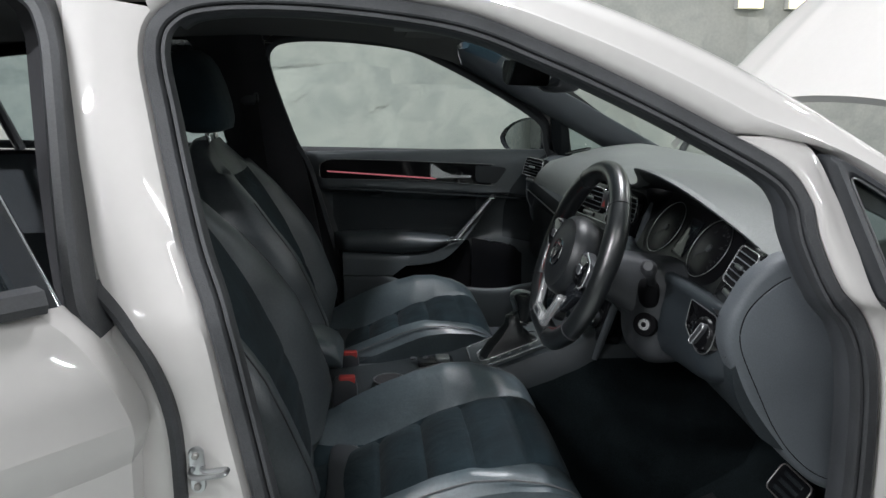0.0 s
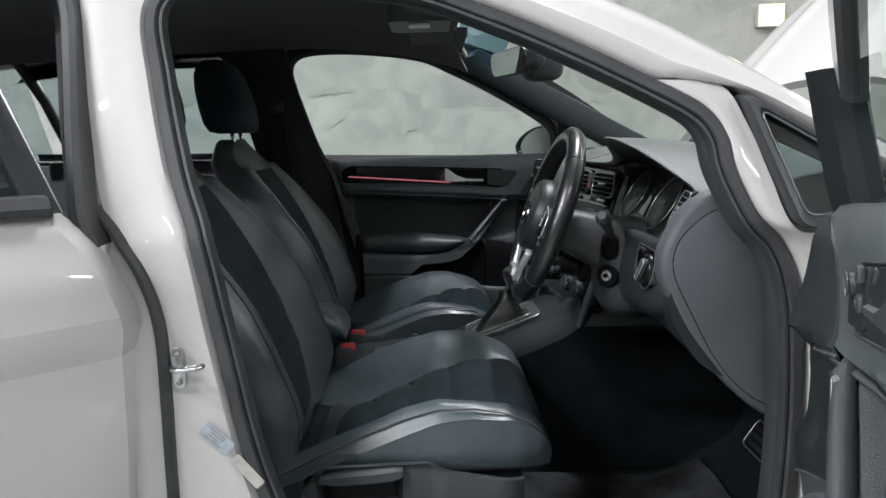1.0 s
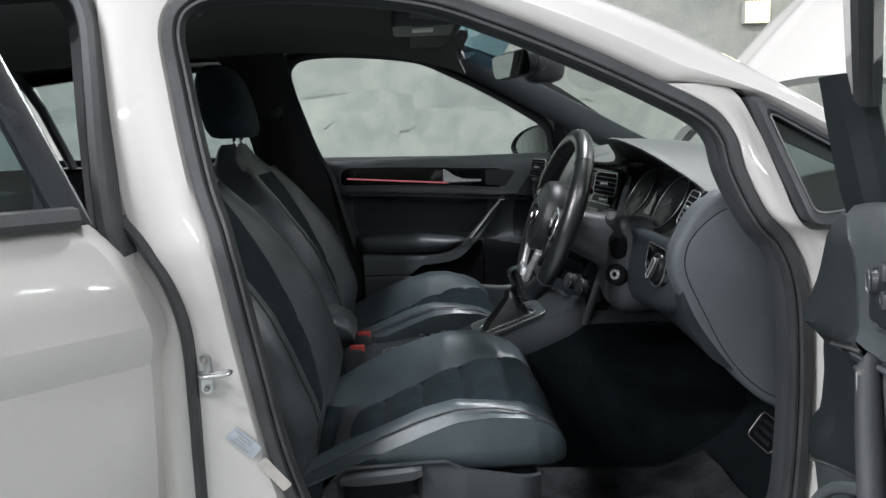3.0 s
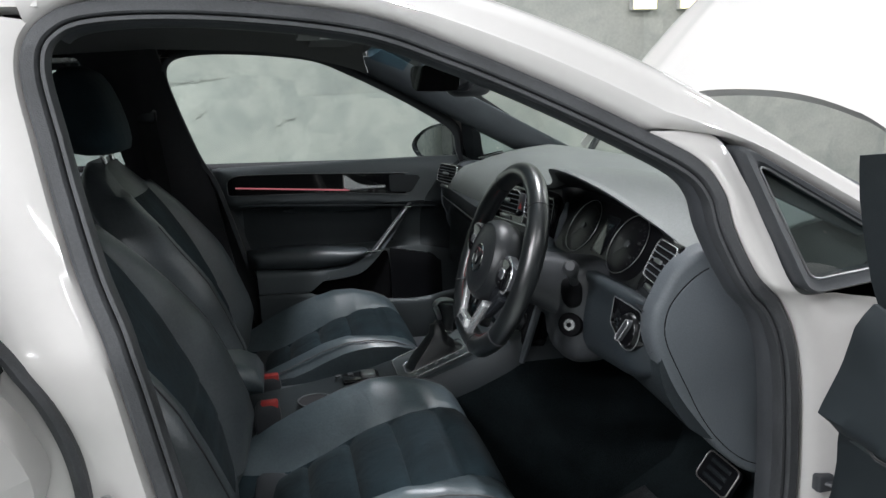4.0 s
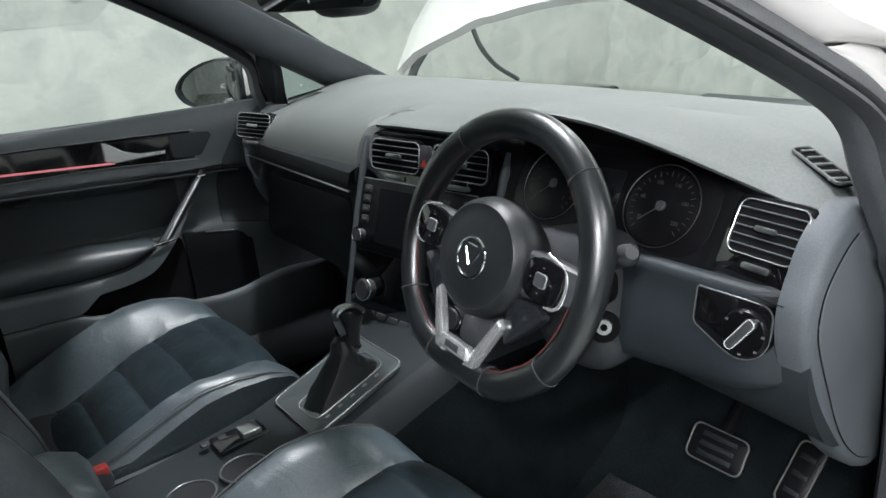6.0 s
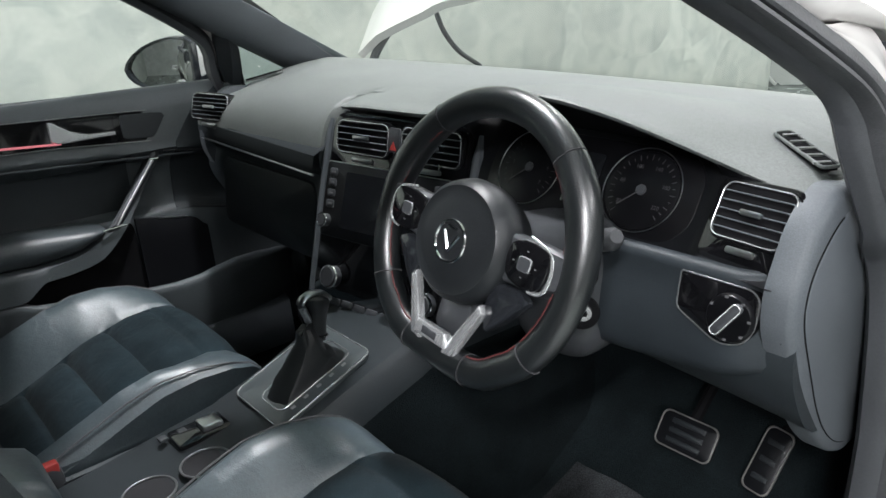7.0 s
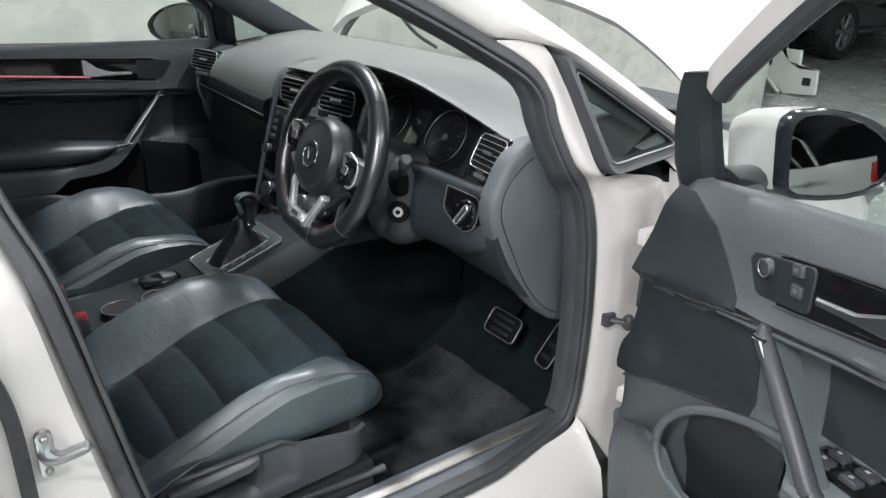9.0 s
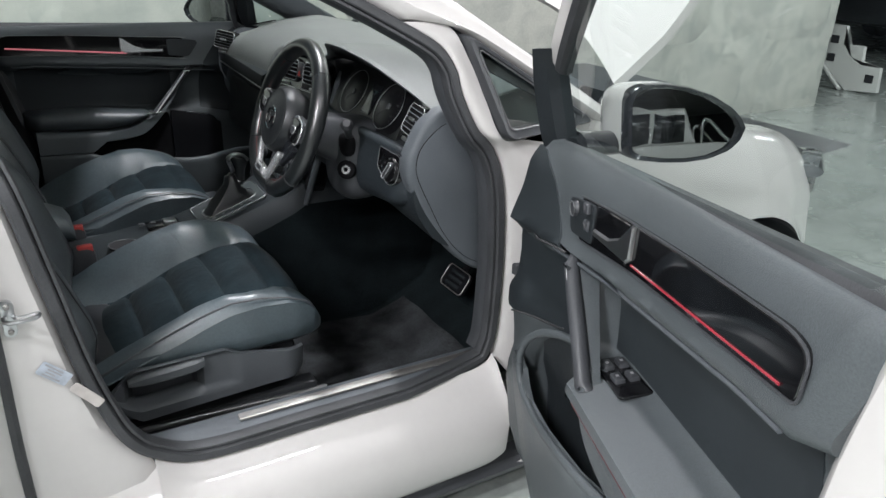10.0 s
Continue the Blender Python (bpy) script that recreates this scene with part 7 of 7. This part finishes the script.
    lower = [tuple(q) for q in spline([(-1.535, 0.585), (-1.45, 0.582), (-1.385, 0.580), (-1.365, 0.590), (-1.345, 0.612), (-1.270, 0.617), (-1.205, 0.632), (-1.150, 0.680), (-1.100, 0.740), (-1.035, 0.825)], 40)]
    rows = []
    for (xa, za), (xb, zb) in zip(upper, lower):
        row = []
        for k in (0, 0.08, 0.3, 0.6, 0.92, 1.0):
            z = za + (zb - za) * k
            row.append((xa + (xb - xa) * k, s * (lerp(z, [0.60, 0.69, 0.80, 0.84], [0.702, 0.708, 0.735, 0.748]) + 0.010 * (k in (0, 1.0))), z))
        rows.append(row)
    slab(bm, rows, (0, s * 0.02, 0))
    put("sweep_panel", bm, LINING, "", door, 60)
    if s == RIGHT:
        # pocket: a bin with a raised curved lip
        bm = B()
        lip = spline([(-1.15, 0.700, 0.756), (-1.06, 0.702, 0.750), (-0.985, 0.692, 0.735), (-0.925, 0.672, 0.712), (-0.888, 0.635, 0.694), (-0.880, 0.588, 0.688), (-0.915, 0.550, 0.690), (-1.03, 0.553, 0.690), (-1.20, 0.588, 0.692), (-1.32, 0.612, 0.705), (-1.38, 0.622, 0.735)], 60)
        tube(bm, [(x, s * y, z) for x, z, y in lip], [0.005] + [0.0068] * 58 + [0.005], 10)
        put("pocket_lip", bm, LINING, "", door)
        # near-black sheet over the lining, painting the shade inside the pocket
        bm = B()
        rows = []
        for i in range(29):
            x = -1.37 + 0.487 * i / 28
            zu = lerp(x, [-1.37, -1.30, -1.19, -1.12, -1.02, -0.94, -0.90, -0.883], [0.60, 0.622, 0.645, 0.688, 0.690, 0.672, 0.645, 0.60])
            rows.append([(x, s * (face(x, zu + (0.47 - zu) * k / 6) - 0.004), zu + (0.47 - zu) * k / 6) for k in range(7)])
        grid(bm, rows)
        put("pocket_shade", bm, DARKPLASTIC, "storage pocket, its inner shade put into a near-black sheet", door)
        bm = B()
        rows = []
        for i in range(31):
            f = i / 30
            x = -0.640 - 0.80 * f
            zt = lerp(x, [-1.44, -1.38, -1.20, -1.03, -0.93, -0.88, -0.80, -0.70, -0.64], [0.60, 0.618, 0.588, 0.553, 0.548, 0.585, 0.58, 0.54, 0.52])
            yy = lerp(x, [-1.44, -1.38, -1.20, -0.90, -0.80, -0.70, -0.64], [0.740, 0.715, 0.688, 0.686, 0.694, 0.712, 0.735])
            rows.append([(x, s * (yy + 0.030 * k * k + 0.004 * (k == 0)), zt + (0.27 - zt) * k) for k in (0, 0.03, 0.1, 0.3, 0.6, 1.0)])
        slab(bm, rows, (0, s * 0.012, 0))
        put("pocket_front", bm, LINING, "", door)
    else:
        # padded arm rest with a soft top edge
        bm = B()
        rings = []
        for i in range(25):
            f = i / 24
            x = -1.560 + 0.378 * f
            zt = lerp(x, [-1.56, -1.44, -1.33, -1.20, -1.18], [0.716, 0.719, 0.716, 0.703, 0.698])
            zl = lerp(x, [-1.56, -1.45, -1.34, -1.25, -1.20, -1.18], [0.668, 0.662, 0.656, 0.661, 0.684, 0.692])
            k = min(1.0, 0.25 + 9 * f) * lerp(f, [0.95, 1.0], [1, 0.75])
            h = zt - zl
            rings.append([(x, 0.775 - o * k, zl + h * v) for o, v in ((0.0, 1.12), (0.035, 1.08), (0.060, 1.0), (0.072, 0.86), (0.077, 0.66), (0.076, 0.40), (0.070, 0.15), (0.058, 0.0), (0.02, -0.05))])
        loft(bm, rings)
        put("arm_rest", bm, SHADEDLEATHER, "padded black arm rest", door, 60)
        # bin front with a dipping top edge
        bm = B()
        rows = []
        for i in range(45):
            x = -1.535 + 0.875 * i / 44
            zt = lerp(x, [-1.535, -1.385, -1.36, -1.19, -1.06, -1.0, -0.956, -0.90, -0.84, -0.66], [0.588, 0.584, 0.570, 0.546, 0.532, 0.534, 0.543, 0.552, 0.550, 0.53])
            yy = lerp(x, [-1.535, -1.40, -1.20, -0.90, -0.80, -0.70, -0.66], [0.712, 0.702, 0.690, 0.688, 0.696, 0.714, 0.735])
            rows.append([(x, yy + 0.030 * k * k + 0.005 * (k == 0), zt + (0.27 - zt) * k) for k in (0, 0.02, 0.06, 0.3, 0.6, 1.0)])
        slab(bm, rows, (0, 0.010, 0))
        put("pocket_front", bm, LINING, "", door, 60)
        # flat black sheet that paints the shade deep in the bin
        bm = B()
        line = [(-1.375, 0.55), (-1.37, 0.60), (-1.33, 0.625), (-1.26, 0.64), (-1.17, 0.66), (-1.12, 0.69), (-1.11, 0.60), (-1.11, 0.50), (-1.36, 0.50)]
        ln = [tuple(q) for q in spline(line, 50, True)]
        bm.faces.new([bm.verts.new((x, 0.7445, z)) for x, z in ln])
        put("pocket_shade", bm, VOID, "storage pocket, its inner shade put into a near-black sheet", door)
        # end panel blackened, the bin's shade put into its colour
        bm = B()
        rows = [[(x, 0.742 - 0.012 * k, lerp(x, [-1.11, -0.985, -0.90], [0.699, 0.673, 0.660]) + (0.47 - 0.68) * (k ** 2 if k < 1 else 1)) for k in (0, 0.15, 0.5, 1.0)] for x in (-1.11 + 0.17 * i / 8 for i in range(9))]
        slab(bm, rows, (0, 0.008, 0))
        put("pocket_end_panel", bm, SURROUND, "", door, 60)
        bm = B()
        tube(bm, [(-1.195 + 0.055 * i / 4, 0.699 + 0.004 * i / 4, 0.700 + 0.002 * i / 4) for i in range(5)], 0.0026, 8)
        put("pull_bar_cap", bm, CHROME, "", door)
    # seams of the lining's front part
    for z0, z1 in ((0.812, 0.845), (0.640, 0.697)):
        bm = B()
        tube(bm, [(x, s * (face(x, z) - 0.0034), z) for x, z in ((edge_front(z0) - 0.030 - 0.235 * i / 14, z0 + (z1 - z0) * (i / 14) ** 0.8) for i in range(15))], 0.0018, 5)
        put("seam", bm, LINER, "", door)
    bm = B()
    tube(bm, [(-0.99 - 0.12 * i / 6, s * 0.771, 0.700) for i in range(7)] if s == RIGHT else [(-0.985 - 0.07 * i / 6, 0.741, 0.674 + 0.0135 * i / 6) for i in range(7)], 0.0022, 5)
    put("ledge_line", bm, SATIN, "", door)
    # window: belt seal, frame, glass
    lean = lambda z: side(z) + (0.22 * max(0.0, z - 0.97) if s == RIGHT else 0.0)
    bm = B()
    rows = [[(x, s * (0.790 + o), belt(x) + d) for o, d in ((-0.008, -0.004), (-0.004, 0.008), (0.0, 0.011), (0.006, 0.008), (0.020, 0.006), (0.026, -0.012))] for x in (-1.67 + 0.83 * i / 24 for i in range(25))]
    grid(bm, rows)
    put("belt_seal", bm, RUBBER, "", door)
    path = aperture(13.2, 23.1 if s == RIGHT else 22.6, 70)
    if s == RIGHT:
        path = [(p + n * 0.020 * min(1.0, i / 20), n) for i, (p, n) in enumerate(path)]
    bm = B()
    rows = []
    for p, n in path:
        rows.append([(p[0] + n[0] * d, s * (lean(p[1] + n[1] * d) + o), p[1] + n[1] * d) for d, o in ((0.026, 0.016), (0.028, 0.030), (0.0, 0.034), (-0.012, 0.030), (-0.012, 0.006), (0.016, 0.004))])
    loft(bm, rows)
    put("window_frame", bm, PAINT if s == RIGHT else HARD, "white painted window frame" if s == RIGHT else "black window frame", door)
    bm = B()
    rows = []
    for p, n in path:
        rows.append([(p[0] + n[0] * d, s * (lean(p[1] + n[1] * d) + o), p[1] + n[1] * d) for d, o in ((-0.011, 0.030), (-0.020, 0.029), (-0.024, 0.018), (-0.020, 0.007), (-0.010, 0.003))])
    loft(bm, rows)
    put("window_seal", bm, RUBBER, "", door)
    # front post and mirror foot
    bm = B()
    rings = []
    for z, x0, x1 in ((0.955, -0.785, -0.848), (1.0, -0.785, -0.850), (1.05, -0.795, -0.853), (1.09, -0.812, -0.858), (1.12, -0.835, -0.868), (1.135, -0.852, -0.878)):
        y = lean(z)
        rings.append([(x, s * (y + o), z) for x, o in ((x0, -0.01), (x0, 0.03), ((x0 + x1) / 2, 0.036), (x1, 0.03), (x1, -0.006), ((x0 + x1) / 2, -0.024))])
    loft(bm, rings)
    put("front_post", bm, DARKPLASTIC, "black mirror triangle post", door)
    bm = B()
    rows = []
    bot = [np.array((x, belt(x) + 0.01)) for x in np.linspace(-1.655 if s == RIGHT else -1.705, -0.845, 40)]
    upper = aperture(13.4, 22.6, 200)
    for i, b in enumerate(bot):
        # the glass reaches to the frame above each place
        cand = [p[1] for p, n in upper if abs(p[0] - b[0]) < 0.012]
        zt = max(cand) - 0.010 if cand else 1.10
        rows.append([(b[0] - (0.06 if s == RIGHT else 0.075) * f * (i < 6) * (1 - i / 6), s * (lean(b[1] + (zt - b[1]) * f) + 0.014), b[1] + (zt - b[1]) * f) for f in (k / 8 for k in range(9))])
    grid(bm, rows)
    g = put("pane", bm, DOOR_GLASS, "lightly tinted door glass", door)
    g.visible_shadow = False
    # mirror: a rounded housing, its glass turned towards the driver
    g0 = V((-0.850, s * 0.978, 1.000)) if s == RIGHT else V((-0.893, s * 0.975, 1.012))
    turn = radians(-2 if s == RIGHT else 33)
    fw, ow = V((math.cos(turn), s * math.sin(turn), 0)), V((-math.sin(turn), s * math.cos(turn), 0))
    mm = Matrix.Translation(g0) @ Matrix((fw, ow, V((0, 0, 1)))).transposed().to_4x4()
    def outline(k, dy=0.0):
        """The mirror's outline: upright at the door's side, drawn to a soft point outside."""
        pts = []
        us = [-math.cos(math.pi * i / 24) for i in range(25)]
        for u in us:
            pts.append((u, lerp(u, [-1, -0.96, -0.8, -0.4, 0, 0.4, 0.75, 0.93, 1], [0.030, 0.046, 0.056, 0.060, 0.056, 0.046, 0.029, 0.013, 0.0])))
        for u in reversed(us[1:-1]):
            pts.append((u, -lerp(u, [-1, -0.96, -0.8, -0.4, 0, 0.4, 0.75, 0.93, 1], [0.030, 0.046, 0.053, 0.056, 0.055, 0.049, 0.035, 0.018, 0.0])))
        return [((0.094 * u) * k + dy, (v - 0.008 * u) * k) for u, v in pts]
    bm = B()
    depth = 1.38 if s == RIGHT else 1.0
    rings = [[mm @ V((x * depth, y, z)) for y, z in outline(k, dy)] for x, k, dy in ((-0.004, 1.12, 0), (0.012, 1.15, -0.001), (0.035, 1.13, -0.005), (0.060, 1.04, -0.012), (0.082, 0.88, -0.020), (0.098, 0.64, -0.028), (0.106, 0.34, -0.034))]
    loft(bm, rings)
    inv = mm.inverted()
    for fc in bm.faces:
        q = inv @ fc.calc_center_median()
        if q.z < -0.040 or q.x < 0.004:
            fc.material_index = 1
    put("door_mirror", bm, [PAINT, HARD], "white and black door mirror", door, 60)
    bm = B()
    rows = [[mm @ V((x, y, z)) for y, z in outline(k)] for x, k in ((0.002, 1.15), (-0.012, 1.15), (-0.020, 1.11), (-0.018, 1.03), (-0.008, 0.99))]
    grid(bm, rows, True)
    put("mirror_rim", bm, GLOSSFRAME, "black mirror rim", door)
    # the glass is slightly domed
    bm = B()
    dome = 2.7 if s == RIGHT else 3.0
    up_tilt = 0.11 if s == RIGHT else 0.0
    rows = [[mm @ V((-0.0125 + (y * y + z * z) / dome + up_tilt * z * 0.6, y, z)) for y, z in outline(k)] for k in (1.0, 0.8, 0.6, 0.4, 0.2, 0.03)]
    vs, _ = grid(bm, rows, True)
    bm.faces.new(vs[-1])
    put("mirror_glass", bm, MIRROR, "silvered mirror glass", door, 180)
    bm = B()
    tube(bm, [(-0.835, s * 0.79, 0.975), (-0.815, s * 0.84, 0.970), (-0.80, s * 0.90, 0.968)], [0.042, 0.036, 0.034], 12, flat=0.6)
    put("mirror_arm", bm, GLOSSFRAME, "", door)
    bm = B()
    tube(bm, spline([(-1.40, s * 0.885, 0.85), (-1.42, s * 0.925, 0.852), (-1.52, s * 0.93, 0.854), (-1.58, s * 0.92, 0.853), (-1.60, s * 0.88, 0.853)], 14), 0.014, 8)
    put("outer_handle", bm, PAINT, "", door)
    return door


AP[:] = NEAR_SIDE
front_door(RIGHT, OPEN)
AP[:] = FAR_SIDE
front_door(LEFT, Matrix())


# ---- loose things and the rest of the hall ----
def floor_mat(yc):
    bm = B()
    rows = []
    for i in range(25):
        x = -1.20 + 0.50 * i / 24
        z = lerp(x, [-1.2, -0.80, -0.70], [0.283, 0.284, 0.325])
        rows.append([(x, yc + 0.42 * (j / 16 - 0.5) * lerp(x, [-1.2, -1.1, -0.7], [0.9, 1, 0.85]), z + 0.003 * math.sin(11 * x + 13 * j / 16)) for j in range(17)])
    slab(bm, rows, (0, 0, -0.008))
    tagged(part("floor_mat", bm, MAT), "dusty dark grey carpet mat on the car floor", "mat", "mats in the car")


floor_mat(-0.42)
floor_mat(0.42)


def bracket():
    """A stepped white steel plate with square holes, standing on the floor."""
    steps = [(2.74, 0.23), (2.74, 0.60), (2.545, 0.60), (2.535, 0.43), (2.325, 0.43), (2.31, 0.26), (2.12, 0.26), (2.105, 0.03), (2.42, 0.0)]
    holes = [(2.635, 0.465), (2.64, 0.29), (2.205, 0.145)]
    bm = B()
    m = Matrix(((0, 0, 1, 5.59), (1, 0, 0, 0), (0, 1, 0, 0), (0, 0, 0, 1)))
    prism(bm, steps, m, 0.05, 0.004)
    ob = tagged(part("bracket", bm, PLASTIC_WHITE), "white stepped steel bracket with square holes on the floor", "bracket")
    for y, z in holes:
        bm = B()
        box(bm, (5.59, y, z), (0.012, 0.085, 0.075), 0.004)
        part("hole", bm, LINER, ob, "dark square hole")
    bm = B()
    tube(bm, [(5.58, 2.74, 0.25), (5.55, 2.58, 0.12), (5.53, 2.44, 0.012)], 0.018, 8)
    part("brace", bm, PLASTIC_WHITE, ob)


def vehicle_wheel(parent, c, r, s, rim=ALLOY):
    w = Matrix.Translation(c)
    bm = B()
    prof = [(r * 0.66, -0.11), (r * 0.86, -0.125), (r * 0.97, -0.11), (r, -0.06), (r, 0.06), (r * 0.97, 0.11), (r * 0.86, 0.125), (r * 0.66, 0.11)]
    loft(bm, [[w @ V((q * math.cos(a), o, q * math.sin(a))) for q, o in prof] for a in (2 * math.pi * i / 36 for i in range(36))], False, True)
    wheel = part("wheel", bm, TYRE, parent, "black tyre on an alloy wheel")
    bm = B()
    rod(bm, w @ V((0, s * 0.02, 0)), w @ V((0, s * 0.045, 0)), r * 0.66, n=32)
    part("hub_disc", bm, HARD, wheel)
    bm = B()
    loft(bm, [[w @ V((q * math.cos(a), o, q * math.sin(a))) for q, o in ((r * 0.68, -0.1), (r * 0.68, 0.1), (r * 0.60, 0.09), (r * 0.60, -0.09))] for a in (2 * math.pi * i / 36 for i in range(36))], False, True)
    for k in range(6):
        for d in (-0.13, 0.13):
            a = 2 * math.pi * k / 6
            tube(bm, [w @ V((q * math.cos(a + d * f), s * 0.085, q * math.sin(a + d * f))) for q, f in ((r * 0.1, 0.3), (r * 0.35, 0.8), (r * 0.64, 1.0))], r * 0.045, 8, up=(0, 1, 0))
    part("rim", bm, rim, wheel, "silver alloy rim")


def side_body(bm, line, y0, y1, bevel=0.05):
    """A solid between two sides from its outline in x and z."""
    m = Matrix(((1, 0, 0, 0), (0, 0, 1, min(y0, y1)), (0, 1, 0, 0), (0, 0, 0, 1)))
    prism(bm, line, m, abs(y1 - y0), bevel)


def dark_wagon():
    """A dark off-road wagon in the next bay."""
    car2 = thing("off_road_wagon", "dark grey off-road wagon parked in the next bay", "car")
    paint = material("dark_vehicle_paint", (0.03, 0.034, 0.04), 0.25, coat=0.8, vary=0.1, scale=3)
    bm = B()
    def arch(x):
        return [(x + 0.46 * math.cos(a), 0.37 + 0.46 * math.sin(a)) for a in (math.pi * i / 12 for i in range(13))]
    low = [(11.4, 0.42)] + [p for p in arch(10.85)][::1] + arch(8.8) + [(8.1, 0.42), (8.0, 0.7), (8.05, 0.98), (9.1, 1.1), (9.6, 1.12), (11.5, 1.12), (11.5, 0.6)]
    side_body(bm, low, 3.62, 5.35, 0.05)
    part("body", bm, paint, car2)
    bm = B()
    side_body(bm, [(9.2, 1.08), (9.75, 1.72), (10.2, 1.82), (11.3, 1.80), (11.48, 1.08)], 3.72, 5.25, 0.06)
    cab = part("cabin", bm, paint, car2)
    for x0, x1 in ((9.55, 10.25), (10.35, 11.2)):
        bm = B()
        side_body(bm, [(x0, 1.15), (x0 + 0.25, 1.62), (x1, 1.62), (x1, 1.15)], 3.700, 3.724, 0.004)
        part("window", bm, SCREEN, cab, "dark side window")
    for x in (8.8, 10.85):
        vehicle_wheel(car2, (x, 3.60, 0.37), 0.37, -1)
        vehicle_wheel(car2, (x, 5.3, 0.37), 0.37, 1)
    bm = B()
    box(bm, (9.83, 3.58, 0.36), (1.1, 0.14, 0.06), 0.02)
    part("side_step", bm, HARD, car2)


def pickup():
    """A white pickup that stands across the aisle."""
    p = thing("pickup", "white pickup with a chrome sports bar across the aisle", "pickup")
    yn = -5.9
    def arch(x):
        return [(x + 0.44 * math.cos(a), 0.38 + 0.44 * math.sin(a)) for a in (math.pi * i / 12 for i in range(13))]
    line = [(2.0, 0.5)] + arch(0.72) + arch(-2.3) + [(-3.1, 0.45), (-3.25, 0.7), (-3.15, 1.0), (-2.2, 1.10), (2.0, 1.10), (2.03, 0.8)]
    bm = B()
    side_body(bm, line, yn, yn - 1.75, 0.05)
    part("body", bm, PAINT, p)
    bm = B()
    side_body(bm, [(-2.15, 1.08), (-1.5, 1.72), (-1.1, 1.80), (-0.2, 1.78), (0.05, 1.08)], yn - 0.06, yn - 1.69, 0.08)
    cab = part("cab", bm, PAINT, p)
    for x0, x1, k in ((-1.75, -0.95, 0.38), (-0.88, -0.22, 0.03)):
        bm = B()
        side_body(bm, [(x0, 1.14), (x0 + k, 1.64), (x1, 1.64), (x1, 1.14)], yn - 0.035, yn - 0.062, 0.004)
        part("window", bm, SCREEN, cab, "dark side window")
    bm = B()
    for y in (yn - 0.12, yn - 1.6):
        tube(bm, spline([(0.75, y, 1.08), (0.45, y, 1.38), (0.28, y, 1.52), (0.18, y, 1.48), (0.16, y, 1.08)], 20), 0.035, 10)
    tube(bm, [(0.28, yn - 0.12, 1.50), (0.28, yn - 1.6, 1.50)], 0.035, 10)
    part("sports_bar", bm, CHROME, p, "chrome sports bar")
    bm = B()
    box(bm, (1.94, yn - 0.02, 0.86), (0.14, 0.10, 0.30), 0.02)
    part("tail_lamp", bm, REDLENS, p, "red tail lamp")
    for x in (0.72, -2.3):
        vehicle_wheel(p, (x, yn - 0.13, 0.38), 0.38, 1)
        vehicle_wheel(p, (x, yn - 1.62, 0.38), 0.38, -1)


def wall_lamp(x):
    bm = B()
    box(bm, (x, 2.025, 1.60), (0.128, 0.05, 0.108), 0.008)
    lamp = tagged(part("wall_lamp", bm, PLASTIC_WHITE), "small warm lamp on the concrete wall", "lamp", "small lamps on the wall")
    bm = B()
    box(bm, (x, 1.998, 1.60), (0.125, 0.012, 0.105), 0.004)
    part("lens", bm, material("warm_lamp_lens", (0.9, 0.85, 0.6), 0.4, emit=(1.0, 0.90, 0.52), power=1.7, vary=0.1, scale=40), lamp, "glowing warm lens")


def crack(x, z, length, seed, fall=0.0):
    """A thin jagged crack in the wall's face."""
    rnd = random.Random(seed)
    n = 18
    line = [(x + length * i / (n - 1), z - fall * i / (n - 1) + rnd.uniform(-0.010, 0.010)) for i in range(n)]
    bm = B()
    rows = []
    for i, (px, pz) in enumerate(line):
        w = 0.0012 * math.sin(math.pi * (i + 0.5) / n) * rnd.uniform(0.4, 1.3)
        rows.append([(px, 2.0425, pz - w), (px, 2.0425, pz + w)])
    slab(bm, rows, (0, 0.004, 0))
    part("crack", bm, CRACK, bpy.data.objects["wall_west"])


CRACK = material("crack_shade", (0.24, 0.24, 0.22), 0.9, vary=0.3, scale=60)
for x, z, length, seed, fall in ((-1.90, 1.262, 0.24, 1, -0.02), (-1.80, 1.10, 0.07, 8, -0.05), (-1.02, 1.30, 0.10, 2, 0.05), (-0.55, 1.21, 0.16, 3, 0.02), (-1.45, 1.05, 0.12, 4, -0.05), (1.9, 1.15, 0.5, 5, 0.10), (2.9, 0.95, 0.6, 6, -0.12)):
    crack(x, z, length, seed, fall)

bracket()
dark_wagon()
pickup()
wall_lamp(0.43)
wall_lamp(0.69)
wall_blocks()
